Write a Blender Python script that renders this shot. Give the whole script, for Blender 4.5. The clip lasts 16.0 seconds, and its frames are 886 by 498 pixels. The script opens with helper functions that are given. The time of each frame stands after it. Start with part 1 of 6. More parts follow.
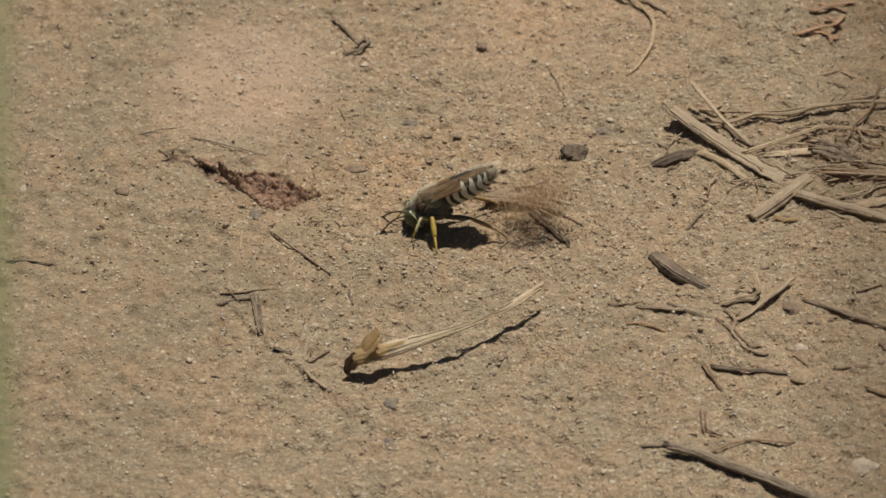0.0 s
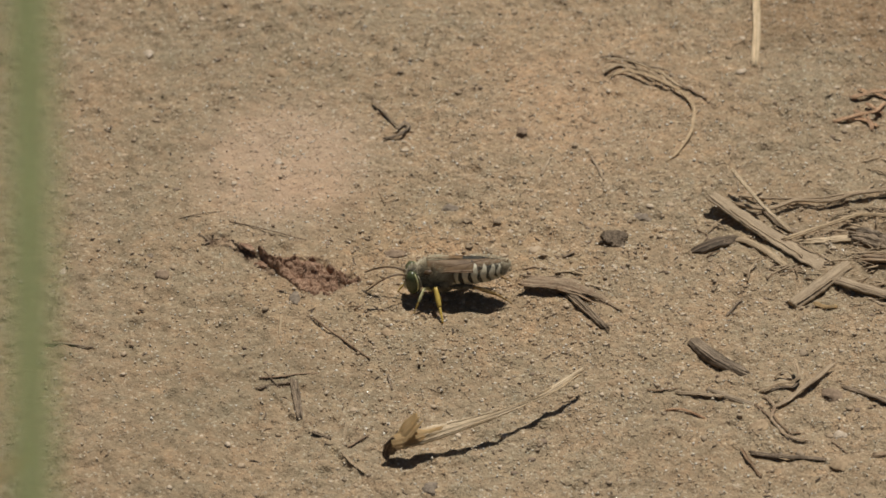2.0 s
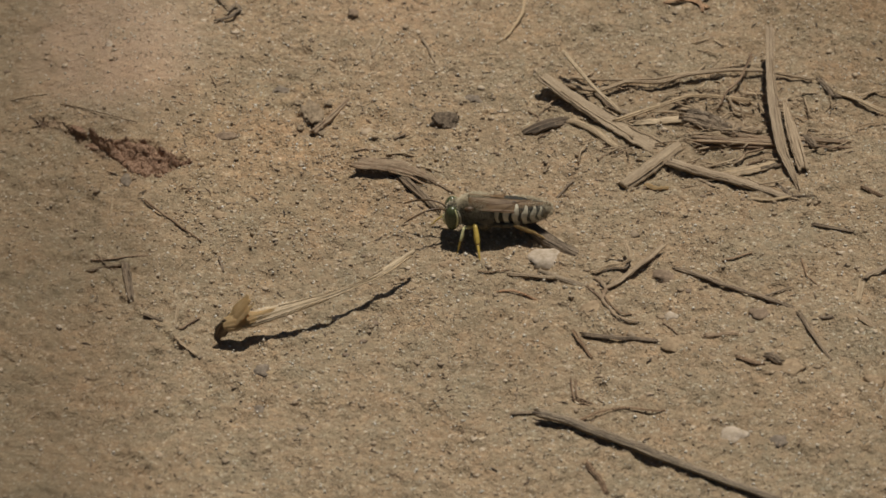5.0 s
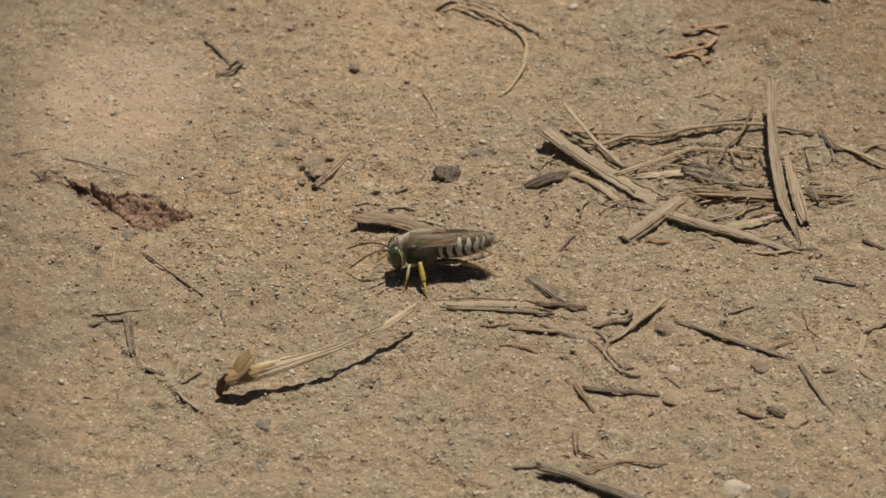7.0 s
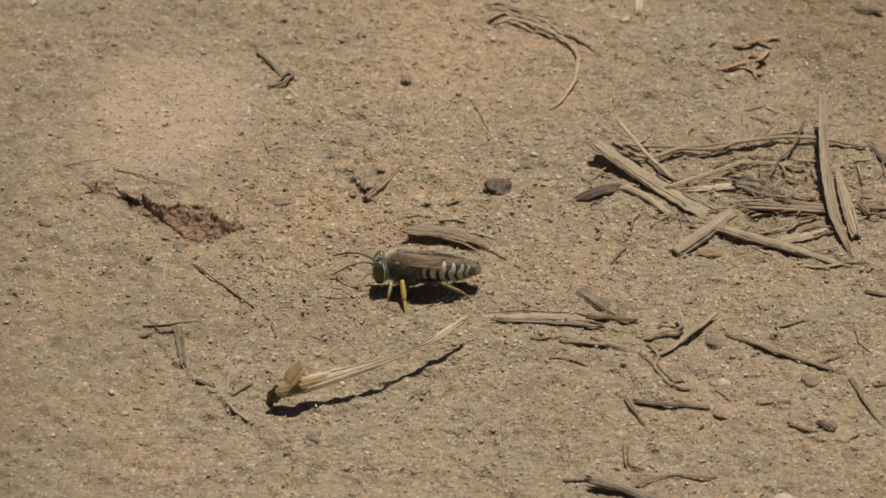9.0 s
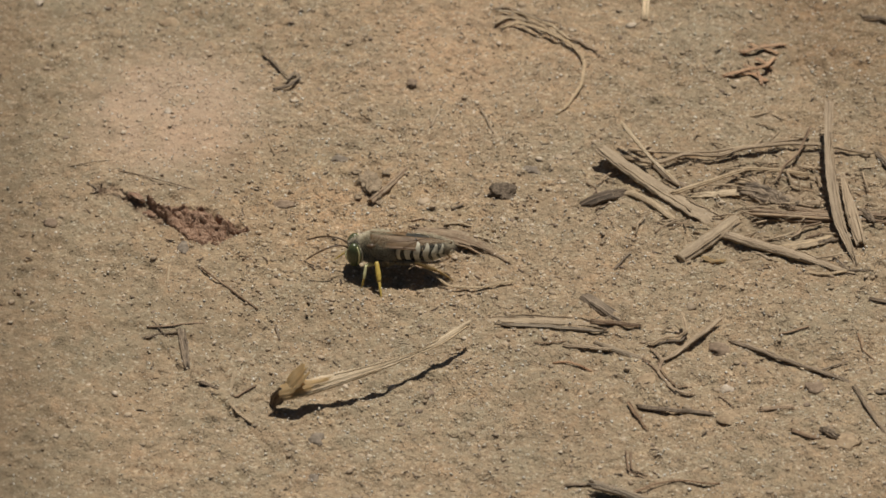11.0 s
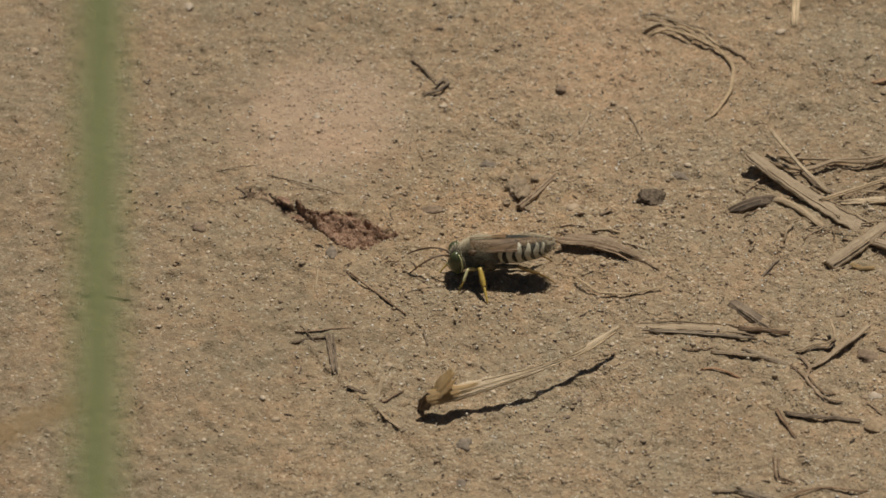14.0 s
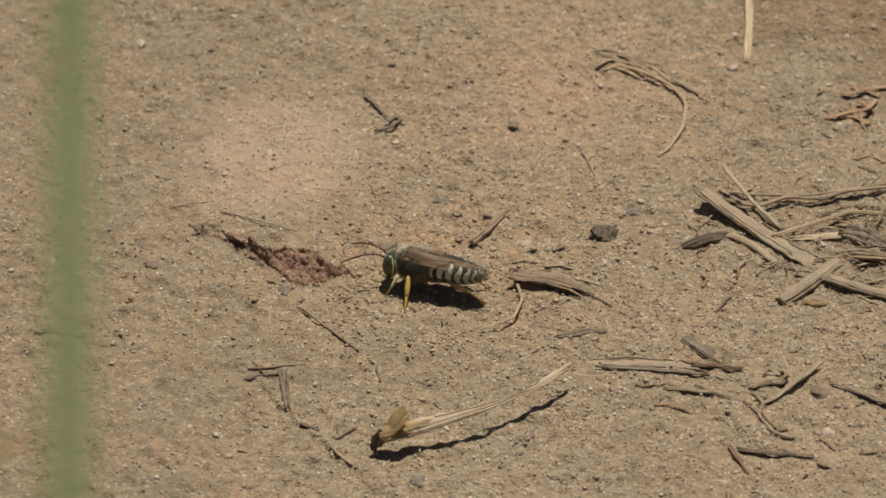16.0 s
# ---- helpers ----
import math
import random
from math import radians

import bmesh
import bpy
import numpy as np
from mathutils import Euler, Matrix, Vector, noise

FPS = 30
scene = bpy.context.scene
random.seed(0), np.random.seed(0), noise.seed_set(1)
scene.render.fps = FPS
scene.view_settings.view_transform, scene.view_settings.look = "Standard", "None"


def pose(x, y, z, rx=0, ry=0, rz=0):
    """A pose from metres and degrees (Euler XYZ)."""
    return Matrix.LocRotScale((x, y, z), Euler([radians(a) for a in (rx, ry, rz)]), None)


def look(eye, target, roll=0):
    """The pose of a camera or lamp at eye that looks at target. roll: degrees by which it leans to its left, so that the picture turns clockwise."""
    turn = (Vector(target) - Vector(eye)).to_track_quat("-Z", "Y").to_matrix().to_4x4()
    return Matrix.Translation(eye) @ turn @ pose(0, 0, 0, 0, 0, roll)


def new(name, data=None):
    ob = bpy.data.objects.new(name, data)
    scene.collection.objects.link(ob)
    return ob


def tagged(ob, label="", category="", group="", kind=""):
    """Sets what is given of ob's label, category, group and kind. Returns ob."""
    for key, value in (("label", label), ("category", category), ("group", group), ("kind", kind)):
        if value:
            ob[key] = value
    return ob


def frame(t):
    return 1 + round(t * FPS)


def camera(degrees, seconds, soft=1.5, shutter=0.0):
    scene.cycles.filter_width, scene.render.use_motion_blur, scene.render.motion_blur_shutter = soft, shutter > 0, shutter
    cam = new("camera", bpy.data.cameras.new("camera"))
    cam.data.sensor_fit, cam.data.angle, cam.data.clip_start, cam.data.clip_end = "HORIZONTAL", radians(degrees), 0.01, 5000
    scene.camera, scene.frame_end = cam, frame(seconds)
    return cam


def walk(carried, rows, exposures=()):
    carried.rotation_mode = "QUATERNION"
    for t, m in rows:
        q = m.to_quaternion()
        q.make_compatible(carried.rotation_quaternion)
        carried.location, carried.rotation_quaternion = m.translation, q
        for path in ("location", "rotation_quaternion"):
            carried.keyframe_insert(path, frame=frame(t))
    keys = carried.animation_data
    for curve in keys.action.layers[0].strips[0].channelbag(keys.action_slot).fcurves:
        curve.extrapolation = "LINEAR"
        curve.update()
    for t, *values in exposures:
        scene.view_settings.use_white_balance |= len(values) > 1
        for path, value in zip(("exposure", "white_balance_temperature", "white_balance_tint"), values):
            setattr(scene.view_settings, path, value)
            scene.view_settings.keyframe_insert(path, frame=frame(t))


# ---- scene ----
EYE = (0, -0.81915, 0.57358)
cam = camera(7.625, 16.0, 1.7, 0.1)
cam.data.dof.use_dof = True
cam.data.dof.focus_distance = 0.99
cam.data.dof.aperture_fstop = 50
walk(cam, [
    (0, look(EYE, (-0.01083, -0.00949, 0), -1.20)),
    (0.5, look(EYE, (-0.01270, -0.00765, 0), -1.22)),
    (0.7, look(EYE, (-0.01324, -0.00464, 0), -1.20)),
    (1, look(EYE, (-0.01422, 0.00059, 0), -1.18)),
    (1.2, look(EYE, (-0.01514, 0.00375, 0), -1.16)),
    (1.5, look(EYE, (-0.01595, 0.00796, 0), -1.13)),
    (1.7, look(EYE, (-0.01622, 0.01063, 0), -1.15)),
    (2, look(EYE, (-0.01690, 0.01303, 0), -1.17)),
    (2.2, look(EYE, (-0.01753, 0.01396, 0), -1.18)),
    (2.5, look(EYE, (-0.01875, 0.01405, 0), -1.19)),
    (2.8, look(EYE, (-0.02009, 0.01271, 0), -1.19)),
    (3, look(EYE, (-0.02176, 0.01190, 0), -1.20)),
    (3.2, look(EYE, (-0.02255, 0.01064, 0), -1.30)),
    (3.4, look(EYE, (-0.02306, 0.00967, 0), -1.40)),
    (3.5, look(EYE, (-0.02302, 0.00970, 0), -1.46)),
    (3.7, look(EYE, (-0.02306, 0.01009, 0), -1.37)),
    (3.8, look(EYE, (-0.02273, 0.01066, 0), -1.33)),
    (3.9, look(EYE, (-0.02188, 0.01155, 0), -1.29)),
    (4, look(EYE, (-0.02048, 0.01332, 0), -1.25)),
    (4.1, look(EYE, (-0.01839, 0.01424, 0), -1.16)),
    (4.2, look(EYE, (-0.01659, 0.01390, 0), -1.08)),
    (4.3, look(EYE, (-0.01503, 0.01296, 0), -1.00)),
    (4.4, look(EYE, (-0.01270, 0.01112, 0), -0.92)),
    (4.5, look(EYE, (-0.01027, 0.00666, 0), -0.84)),
    (4.6, look(EYE, (-0.00685, -0.00282, 0), -0.72)),
    (4.7, look(EYE, (-0.00214, -0.00946, 0), -0.61)),
    (4.8, look(EYE, (0.00161, -0.01459, 0), -0.50)),
    (4.9, look(EYE, (0.00609, -0.01741, 0), -0.38)),
    (5, look(EYE, (0.00835, -0.01824, 0), -0.27)),
    (5.2, look(EYE, (0.00939, -0.01901, 0), -0.25)),
    (7.3, look(EYE, (0.00758, -0.00254, 0), -0.41)),
    (7.5, look(EYE, (0.00690, -0.00208, 0), -0.43)),
    (7.7, look(EYE, (0.00659, -0.00239, 0), -0.43)),
    (7.9, look(EYE, (0.00582, -0.00386, 0), -0.43)),
    (8, look(EYE, (0.00476, -0.00449, 0), -0.44)),
    (8.1, look(EYE, (0.00395, -0.00471, 0), -0.46)),
    (8.3, look(EYE, (0.00251, -0.00527, 0), -0.50)),
    (8.5, look(EYE, (0.00155, -0.00491, 0), -0.55)),
    (8.6, look(EYE, (0.00150, -0.00437, 0), -0.53)),
    (8.7, look(EYE, (0.00130, -0.00124, 0), -0.51)),
    (10.8, look(EYE, (0.00000, -0.00051, 0), -0.04)),
    (11, look(EYE, (0.00000, -0.00000, 0), 0.00)),
    (11.2, look(EYE, (0.00017, 0.00009, 0), -0.06)),
    (11.5, look(EYE, (0.00005, 0.00083, 0), -0.15)),
    (11.7, look(EYE, (-0.00069, 0.00071, 0), -0.19)),
    (11.8, look(EYE, (-0.00222, 0.00056, 0), -0.21)),
    (11.9, look(EYE, (-0.00366, 0.00010, 0), -0.23)),
    (12, look(EYE, (-0.00568, -0.00027, 0), -0.25)),
    (12.1, look(EYE, (-0.00679, -0.00123, 0), -0.33)),
    (12.2, look(EYE, (-0.00798, -0.00269, 0), -0.41)),
    (12.5, look(EYE, (-0.01267, -0.00704, 0), -0.65)),
    (12.7, look(EYE, (-0.01652, -0.00961, 0), -0.70)),
    (12.9, look(EYE, (-0.02040, -0.01276, 0), -0.75)),
    (13, look(EYE, (-0.02077, -0.01306, 0), -0.77)),
    (13.2, look(EYE, (-0.02138, -0.01366, 0), -0.75)),
    (13.5, look(EYE, (-0.02183, -0.01028, 0), -0.73)),
    (13.7, look(EYE, (-0.02211, -0.00556, 0), -0.70)),
    (14, look(EYE, (-0.02234, 0.00140, 0), -0.67)),
    (14.2, look(EYE, (-0.02238, 0.00368, 0), -0.62)),
    (14.3, look(EYE, (-0.02256, 0.00440, 0), -0.59)),
    (14.5, look(EYE, (-0.02278, 0.00478, 0), -0.54)),
    (14.7, look(EYE, (-0.02254, 0.00373, 0), -0.52)),
    (14.8, look(EYE, (-0.02225, 0.00239, 0), -0.50)),
    (14.9, look(EYE, (-0.02239, 0.00118, 0), -0.49)),
    (15, look(EYE, (-0.02231, 0.00012, 0), -0.48)),
    (15.2, look(EYE, (-0.02167, -0.00060, 0), -0.46)),
    (15.3, look(EYE, (-0.02133, -0.00060, 0), -0.44)),
    (15.5, look(EYE, (-0.01951, -0.00014, 0), -0.42)),
    (15.7, look(EYE, (-0.01785, 0.00312, 0), -0.44)),
    (15.8, look(EYE, (-0.01723, 0.00630, 0), -0.45)),
    (16, look(EYE, (-0.01536, 0.01111, 0), -0.47)),
], [(0, -0.10, 6500, 10), (1.0, -0.07, 6500, 10), (1.6, -0.08, 6500, 10), (2.3, -0.20, 6550, 10), (3.0, -0.33, 6650, 10), (3.8, -0.35, 6750, 10), (4.4, -0.58, 6850, 10), (5.2, -0.30, 6600, 10), (7.5, -0.10, 6500, 10), (11.0, -0.10, 6500, 10), (11.6, -0.16, 6550, 10), (12.0, -0.15, 6550, 10), (12.5, -0.12, 6550, 10), (13.0, -0.26, 6650, 10), (13.5, -0.33, 6680, 10), (14.0, -0.31, 6700, 10), (14.5, -0.40, 6700, 10), (15.0, -0.40, 6650, 10), (15.5, -0.26, 6600, 10), (16.0, -0.10, 6520, 10)])

MM = 0.001


# ---- light ----
SUN_EL, SUN_AZ = 69.0, 22.0       # degrees; a high sun beyond the subject and to the right
world = bpy.data.worlds.new("sky")
scene.world = world
world.use_nodes = True
wn = world.node_tree.nodes
sky = wn.new("ShaderNodeTexSky")
sky.sky_type, sky.sun_disc = "NISHITA", False
sky.sun_elevation, sky.sun_rotation = radians(SUN_EL), radians(SUN_AZ)
world.node_tree.links.new(sky.outputs[0], wn["Background"].inputs[0])
wn["Background"].inputs[1].default_value = 0.022
sun = new("sun", bpy.data.lights.new("sun", "SUN"))
sun.data.energy, sun.data.angle, sun.data.color = 4.25, radians(0.55), (0.98, 0.935, 0.864)
sun.matrix_basis = look((math.sin(radians(SUN_AZ)) * math.cos(radians(SUN_EL)), math.cos(radians(SUN_AZ)) * math.cos(radians(SUN_EL)),
                         math.sin(radians(SUN_EL))), (0, 0, 0))


# ---- materials ----
def material(name, rough=0.8, spec=0.3, metal=0.0):
    m = bpy.data.materials.new(name)
    m.use_nodes = True
    b = m.node_tree.nodes["Principled BSDF"]
    b.inputs["Roughness"].default_value = rough
    b.inputs["Metallic"].default_value = metal
    b.inputs["Specular IOR Level"].default_value = spec
    return m, m.node_tree.nodes, m.node_tree.links, b


def ramp(nodes, stops, constant=False):
    r = nodes.new("ShaderNodeValToRGB")
    el = r.color_ramp.elements
    while len(el) < len(stops):
        el.new(0.5)
    for e, (p, c) in zip(el, stops):
        e.position, e.color = p, (*c, 1)
    if constant:
        r.color_ramp.interpolation = "CONSTANT"
    return r


def noise_tex(nodes, links, coord, scale, detail=4, rough=0.6, stretch=None):
    n = nodes.new("ShaderNodeTexNoise")
    n.inputs["Scale"].default_value, n.inputs["Detail"].default_value = scale, detail
    n.inputs["Roughness"].default_value = rough
    if stretch:
        mp = nodes.new("ShaderNodeMapping")
        mp.inputs["Scale"].default_value = stretch
        links.new(coord, mp.inputs[0])
        coord = mp.outputs[0]
    links.new(coord, n.inputs["Vector"])
    return n


def mixed(nodes, links, fac, a, b, mode="MIX"):
    m = nodes.new("ShaderNodeMix")
    m.data_type, m.blend_type = "RGBA", mode
    for sock, v in ((m.inputs[0], fac), (m.inputs[6], a), (m.inputs[7], b)):
        if hasattr(v, "is_linked"):
            links.new(v, sock)
        elif isinstance(v, (int, float)):
            sock.default_value = v
        else:
            sock.default_value = (*v, 1)
    return m.outputs[2]


def bump(nodes, links, b, height, strength, dist):
    n = nodes.new("ShaderNodeBump")
    n.inputs["Strength"].default_value, n.inputs["Distance"].default_value = strength, dist
    links.new(height, n.inputs["Height"])
    links.new(n.outputs[0], b.inputs["Normal"])


def cells(nodes, links, coord, scale, feature="F1"):
    n = nodes.new("ShaderNodeTexVoronoi")
    n.feature = feature
    n.inputs["Scale"].default_value = scale
    links.new(coord, n.inputs["Vector"])
    return n


def mathed(nodes, links, op, a, b, c=None):
    n = nodes.new("ShaderNodeMath")
    n.operation = op
    for sock, v in zip(n.inputs, (a, b, c)):
        if v is None:
            continue
        if isinstance(v, (int, float)):
            sock.default_value = v
        else:
            links.new(v, sock)
    return n.outputs[0]


def sand_material():
    """Packed grains of their own tones, crumbs, wide patches; the mound's dust, dug earth, grey crust with the dim left
    side painted in, and clay by the soil attribute.
    """
    m, n, l, b = material("sand", 0.85, 0.25)
    pos = n.new("ShaderNodeNewGeometry").outputs["Position"]
    warp = noise_tex(n, l, pos, 1500, 2)
    wpos = mixed(n, l, 0.0006, pos, warp.outputs["Color"], "ADD")
    small, crumb = cells(n, l, wpos, 2700), cells(n, l, wpos, 950)
    mid = noise_tex(n, l, pos, 330, 5, 0.72)
    big = noise_tex(n, l, pos, 60, 5, 0.6)
    sp = n.new("ShaderNodeSeparateColor")
    l.new(small.outputs["Color"], sp.inputs[0])
    base = ramp(n, [(0.0, (0.315, 0.238, 0.153)), (0.3, (0.35, 0.266, 0.172)), (0.6, (0.385, 0.294, 0.191)), (0.88, (0.42, 0.325, 0.214)), (0.96, (0.50, 0.41, 0.29)),
                    (1.0, (0.60, 0.52, 0.40))])
    l.new(sp.outputs[0], base.inputs[0])
    tone = ramp(n, [(0.3, (0.76, 0.745, 0.71)), (0.46, (0.94, 0.93, 0.91)), (0.56, (1.03, 1.02, 1.0)), (0.72, (1.18, 1.12, 1.03))])
    l.new(mid.outputs[0], tone.inputs[0])
    hue = ramp(n, [(0.34, (0.93, 0.97, 0.98)), (0.66, (1.05, 1.0, 0.96))])
    l.new(big.outputs[0], hue.inputs[0])
    c = mixed(n, l, 1.0, base.outputs[0], tone.outputs[0], "MULTIPLY")
    c = mixed(n, l, 1.0, c, hue.outputs[0], "MULTIPLY")
    patch = noise_tex(n, l, mixed(n, l, 1.0, pos, (0.031, 0.017, 0.0), "ADD"), 420, 3, 0.55)
    tint = ramp(n, [(0.36, (0.92, 0.935, 0.93)), (0.5, (1.0, 1.0, 1.0)), (0.64, (1.08, 1.03, 1.0))])
    l.new(patch.outputs[0], tint.inputs[0])
    c = mixed(n, l, 1.0, c, tint.outputs[0], "MULTIPLY")
    at = n.new("ShaderNodeAttribute")
    at.attribute_name = "soil"
    sep = n.new("ShaderNodeSeparateColor")
    l.new(at.outputs["Color"], sep.inputs[0])
    c = mixed(n, l, sep.outputs[0], c, mixed(n, l, 0.5, c, (0.485, 0.338, 0.236)))
    c = mixed(n, l, sep.outputs[1], c, mixed(n, l, 1.0, c, (1.12, 1.045, 0.975), "MULTIPLY"))
    c = mixed(n, l, sep.outputs[2], c, mixed(n, l, 1.0, c, (0.81, 0.81, 0.80), "MULTIPLY"))
    at2 = n.new("ShaderNodeAttribute")
    at2.attribute_name = "far_dark"
    c = mixed(n, l, at2.outputs["Fac"], c, mixed(n, l, 1.0, c, (0.80, 0.75, 0.70), "MULTIPLY"))
    clay = ramp(n, [(0.34, (0.10, 0.062, 0.04)), (0.5, (0.26, 0.175, 0.11)), (0.66, (0.44, 0.32, 0.205))])
    l.new(mid.outputs[0], clay.inputs[0])
    c = mixed(n, l, at.outputs["Alpha"], c, clay.outputs[0])
    l.new(c, b.inputs["Base Color"])
    crack = cells(n, l, wpos, 430, "DISTANCE_TO_EDGE")
    cut = mathed(n, l, "MULTIPLY", mathed(n, l, "MINIMUM", mathed(n, l, "MULTIPLY", crack.outputs[0], 6.0), 1.0), mathed(n, l, "MULTIPLY", at.outputs["Alpha"], 1.2))
    h = mathed(n, l, "MULTIPLY_ADD", mid.outputs[0], 1.8, mathed(n, l, "MULTIPLY", small.outputs["Distance"], -0.5))
    h = mathed(n, l, "MULTIPLY_ADD", crumb.outputs["Distance"], -0.8, h)
    h = mathed(n, l, "ADD", h, cut)
    calm = mathed(n, l, "MULTIPLY_ADD", sep.outputs[0], -0.5, mathed(n, l, "MULTIPLY_ADD", sep.outputs[2], -0.4, 1.0))
    bump(n, l, b, mathed(n, l, "MULTIPLY", h, calm), 1.0, 0.00043)
    return m


def grain_material(name, stops, gloss=0.45):
    m, n, l, b = material(name, gloss, 0.4)
    geo = n.new("ShaderNodeNewGeometry")
    r = ramp(n, stops, True)
    l.new(geo.outputs["Random Per Island"], r.inputs[0])
    t = noise_tex(n, l, geo.outputs["Position"], 5000, 2)
    c = mixed(n, l, 0.5, r.outputs[0], mixed(n, l, 1.0, r.outputs[0], t.outputs[0], "OVERLAY"))
    l.new(c, b.inputs["Base Color"])
    bump(n, l, b, t.outputs[0], 0.4, 0.00008)
    return m


def fibre_material(name, dark, mid, light, across=5200, rough=0.75, spec=0.25, dust=0.0):
    """Plant fibre: streaks that run along the piece's own x axis, blotches, a tone of its own for each piece, and sand dust that lies on top."""
    m, n, l, b = material(name, rough, spec)
    at = n.new("ShaderNodeAttribute")
    at.attribute_name = "along"
    streak = noise_tex(n, l, at.outputs["Vector"], across, 3, 0.7, (0.035, 1, 1))
    blot = noise_tex(n, l, at.outputs["Vector"], 520, 4, 0.7, (0.5, 1, 1))
    r = ramp(n, [(0.36, dark), (0.5, mid), (0.64, light)])
    l.new(streak.outputs[0], r.inputs[0])
    t = ramp(n, [(0.3, (0.74, 0.71, 0.67)), (0.6, (1.06, 1.04, 1.0))])
    l.new(blot.outputs[0], t.inputs[0])
    c = mixed(n, l, 1.0, r.outputs[0], t.outputs[0], "MULTIPLY")
    info = n.new("ShaderNodeObjectInfo")
    own = ramp(n, [(0.0, (0.9, 0.9, 0.92)), (1.0, (1.12, 1.08, 1.03))])
    l.new(info.outputs["Random"], own.inputs[0])
    c = mixed(n, l, 1.0, c, own.outputs[0], "MULTIPLY")
    if dust:
        geo = n.new("ShaderNodeNewGeometry")
        sep = n.new("ShaderNodeSeparateXYZ")
        l.new(geo.outputs["Normal"], sep.inputs[0])
        lies = ramp(n, [(0.35, (0.0, 0.0, 0.0)), (0.8, (1.0, 1.0, 1.0))])
        l.new(sep.outputs[2], lies.inputs[0])
        film = noise_tex(n, l, at.outputs["Vector"], 1100, 5, 0.72, (0.6, 1, 1))
        cover = ramp(n, [(0.62 - 0.34 * dust, (0.0, 0.0, 0.0)), (0.78 - 0.34 * dust, (1.0, 1.0, 1.0))])
        l.new(film.outputs[0], cover.inputs[0])
        grit = ramp(n, [(0.35, (0.27, 0.205, 0.135)), (0.5, (0.37, 0.283, 0.186)), (0.68, (0.47, 0.37, 0.255))])
        l.new(noise_tex(n, l, at.outputs["Vector"], 4200, 2, 0.6).outputs[0], grit.inputs[0])
        c = mixed(n, l, mathed(n, l, "MULTIPLY", mathed(n, l, "MULTIPLY", lies.outputs[0], cover.outputs[0]), min(1.0, 0.55 + 0.4 * dust)), c, grit.outputs[0])
    l.new(c, b.inputs["Base Color"])
    bump(n, l, b, streak.outputs[0], 0.7, 0.0002)
    return m


def mottled(name, a, c2, scale, rough=0.6, spec=0.4, relief=0.3, depth=0.0001):
    m, n, l, b = material(name, rough, spec)
    co = n.new("ShaderNodeTexCoord").outputs["Object"]
    t = noise_tex(n, l, co, scale, 5, 0.65)
    r = ramp(n, [(0.35, a), (0.66, c2)])
    l.new(t.outputs[0], r.inputs[0])
    l.new(r.outputs[0], b.inputs["Base Color"])
    bump(n, l, b, t.outputs[0], relief, depth)
    return m


def leaf_through(m, share, colour):
    """Lets part of the light that falls on the far side come through a thin leaf."""
    n, l = m.node_tree.nodes, m.node_tree.links
    tr = n.new("ShaderNodeBsdfTranslucent")
    tr.inputs[0].default_value = (*colour, 1)
    mx = n.new("ShaderNodeMixShader")
    mx.inputs[0].default_value = share
    l.new(n["Principled BSDF"].outputs[0], mx.inputs[1])
    l.new(tr.outputs[0], mx.inputs[2])
    l.new(mx.outputs[0], n["Material Output"].inputs[0])
    return m


SAND = sand_material()
GRAIN = grain_material("sand_grains", [(0.0, (0.35, 0.264, 0.168)), (0.25, (0.40, 0.305, 0.197)), (0.48, (0.32, 0.24, 0.155)), (0.62, (0.44, 0.333, 0.222)),
                                       (0.74, (0.37, 0.285, 0.195)), (0.80, (0.24, 0.182, 0.122)), (0.84, (0.54, 0.445, 0.325)), (0.92, (0.70, 0.62, 0.50)), (0.975, (0.40, 0.27, 0.175))], 0.6)
FLUNG = grain_material("flung_earth", [(0.0, (0.55, 0.41, 0.26)), (0.35, (0.66, 0.51, 0.345)), (0.7, (0.74, 0.60, 0.43)), (0.93, (0.82, 0.71, 0.56))], 0.8)
leaf_through(FLUNG, 0.6, (0.84, 0.69, 0.50))
QUARTZ = grain_material("quartz_grains", [(0.0, (0.70, 0.62, 0.49)), (0.4, (0.80, 0.74, 0.63)), (0.7, (0.62, 0.52, 0.39))], 0.17)
CRUMB = grain_material("earth_crumbs", [(0.0, (0.38, 0.285, 0.185)), (0.3, (0.46, 0.35, 0.235)), (0.55, (0.33, 0.25, 0.165)), (0.76, (0.56, 0.45, 0.325)), (0.95, (0.24, 0.175, 0.12))], 0.8)
MOUND_GRAIN = grain_material("pinkish_grains", [(0.0, (0.44, 0.315, 0.215)), (0.4, (0.50, 0.37, 0.262)), (0.75, (0.58, 0.44, 0.33)), (0.95, (0.68, 0.57, 0.46))], 0.8)
STRAW = fibre_material("dry_straw", (0.36, 0.278, 0.178), (0.47, 0.367, 0.24), (0.58, 0.468, 0.325), dust=0.35)
SANDY_STRAW = fibre_material("sandy_straw", (0.31, 0.237, 0.155), (0.45, 0.348, 0.23), (0.57, 0.458, 0.318), dust=0.62)
STRAW_GREY = fibre_material("weathered_straw", (0.27, 0.205, 0.137), (0.42, 0.325, 0.22), (0.53, 0.425, 0.30), dust=0.45)
TWIG = fibre_material("dark_twig", (0.06, 0.045, 0.032), (0.20, 0.155, 0.11), (0.38, 0.30, 0.215), dust=0.38)
BARK = fibre_material("brown_bark", (0.09, 0.058, 0.037), (0.24, 0.16, 0.10), (0.40, 0.285, 0.185), dust=0.3)
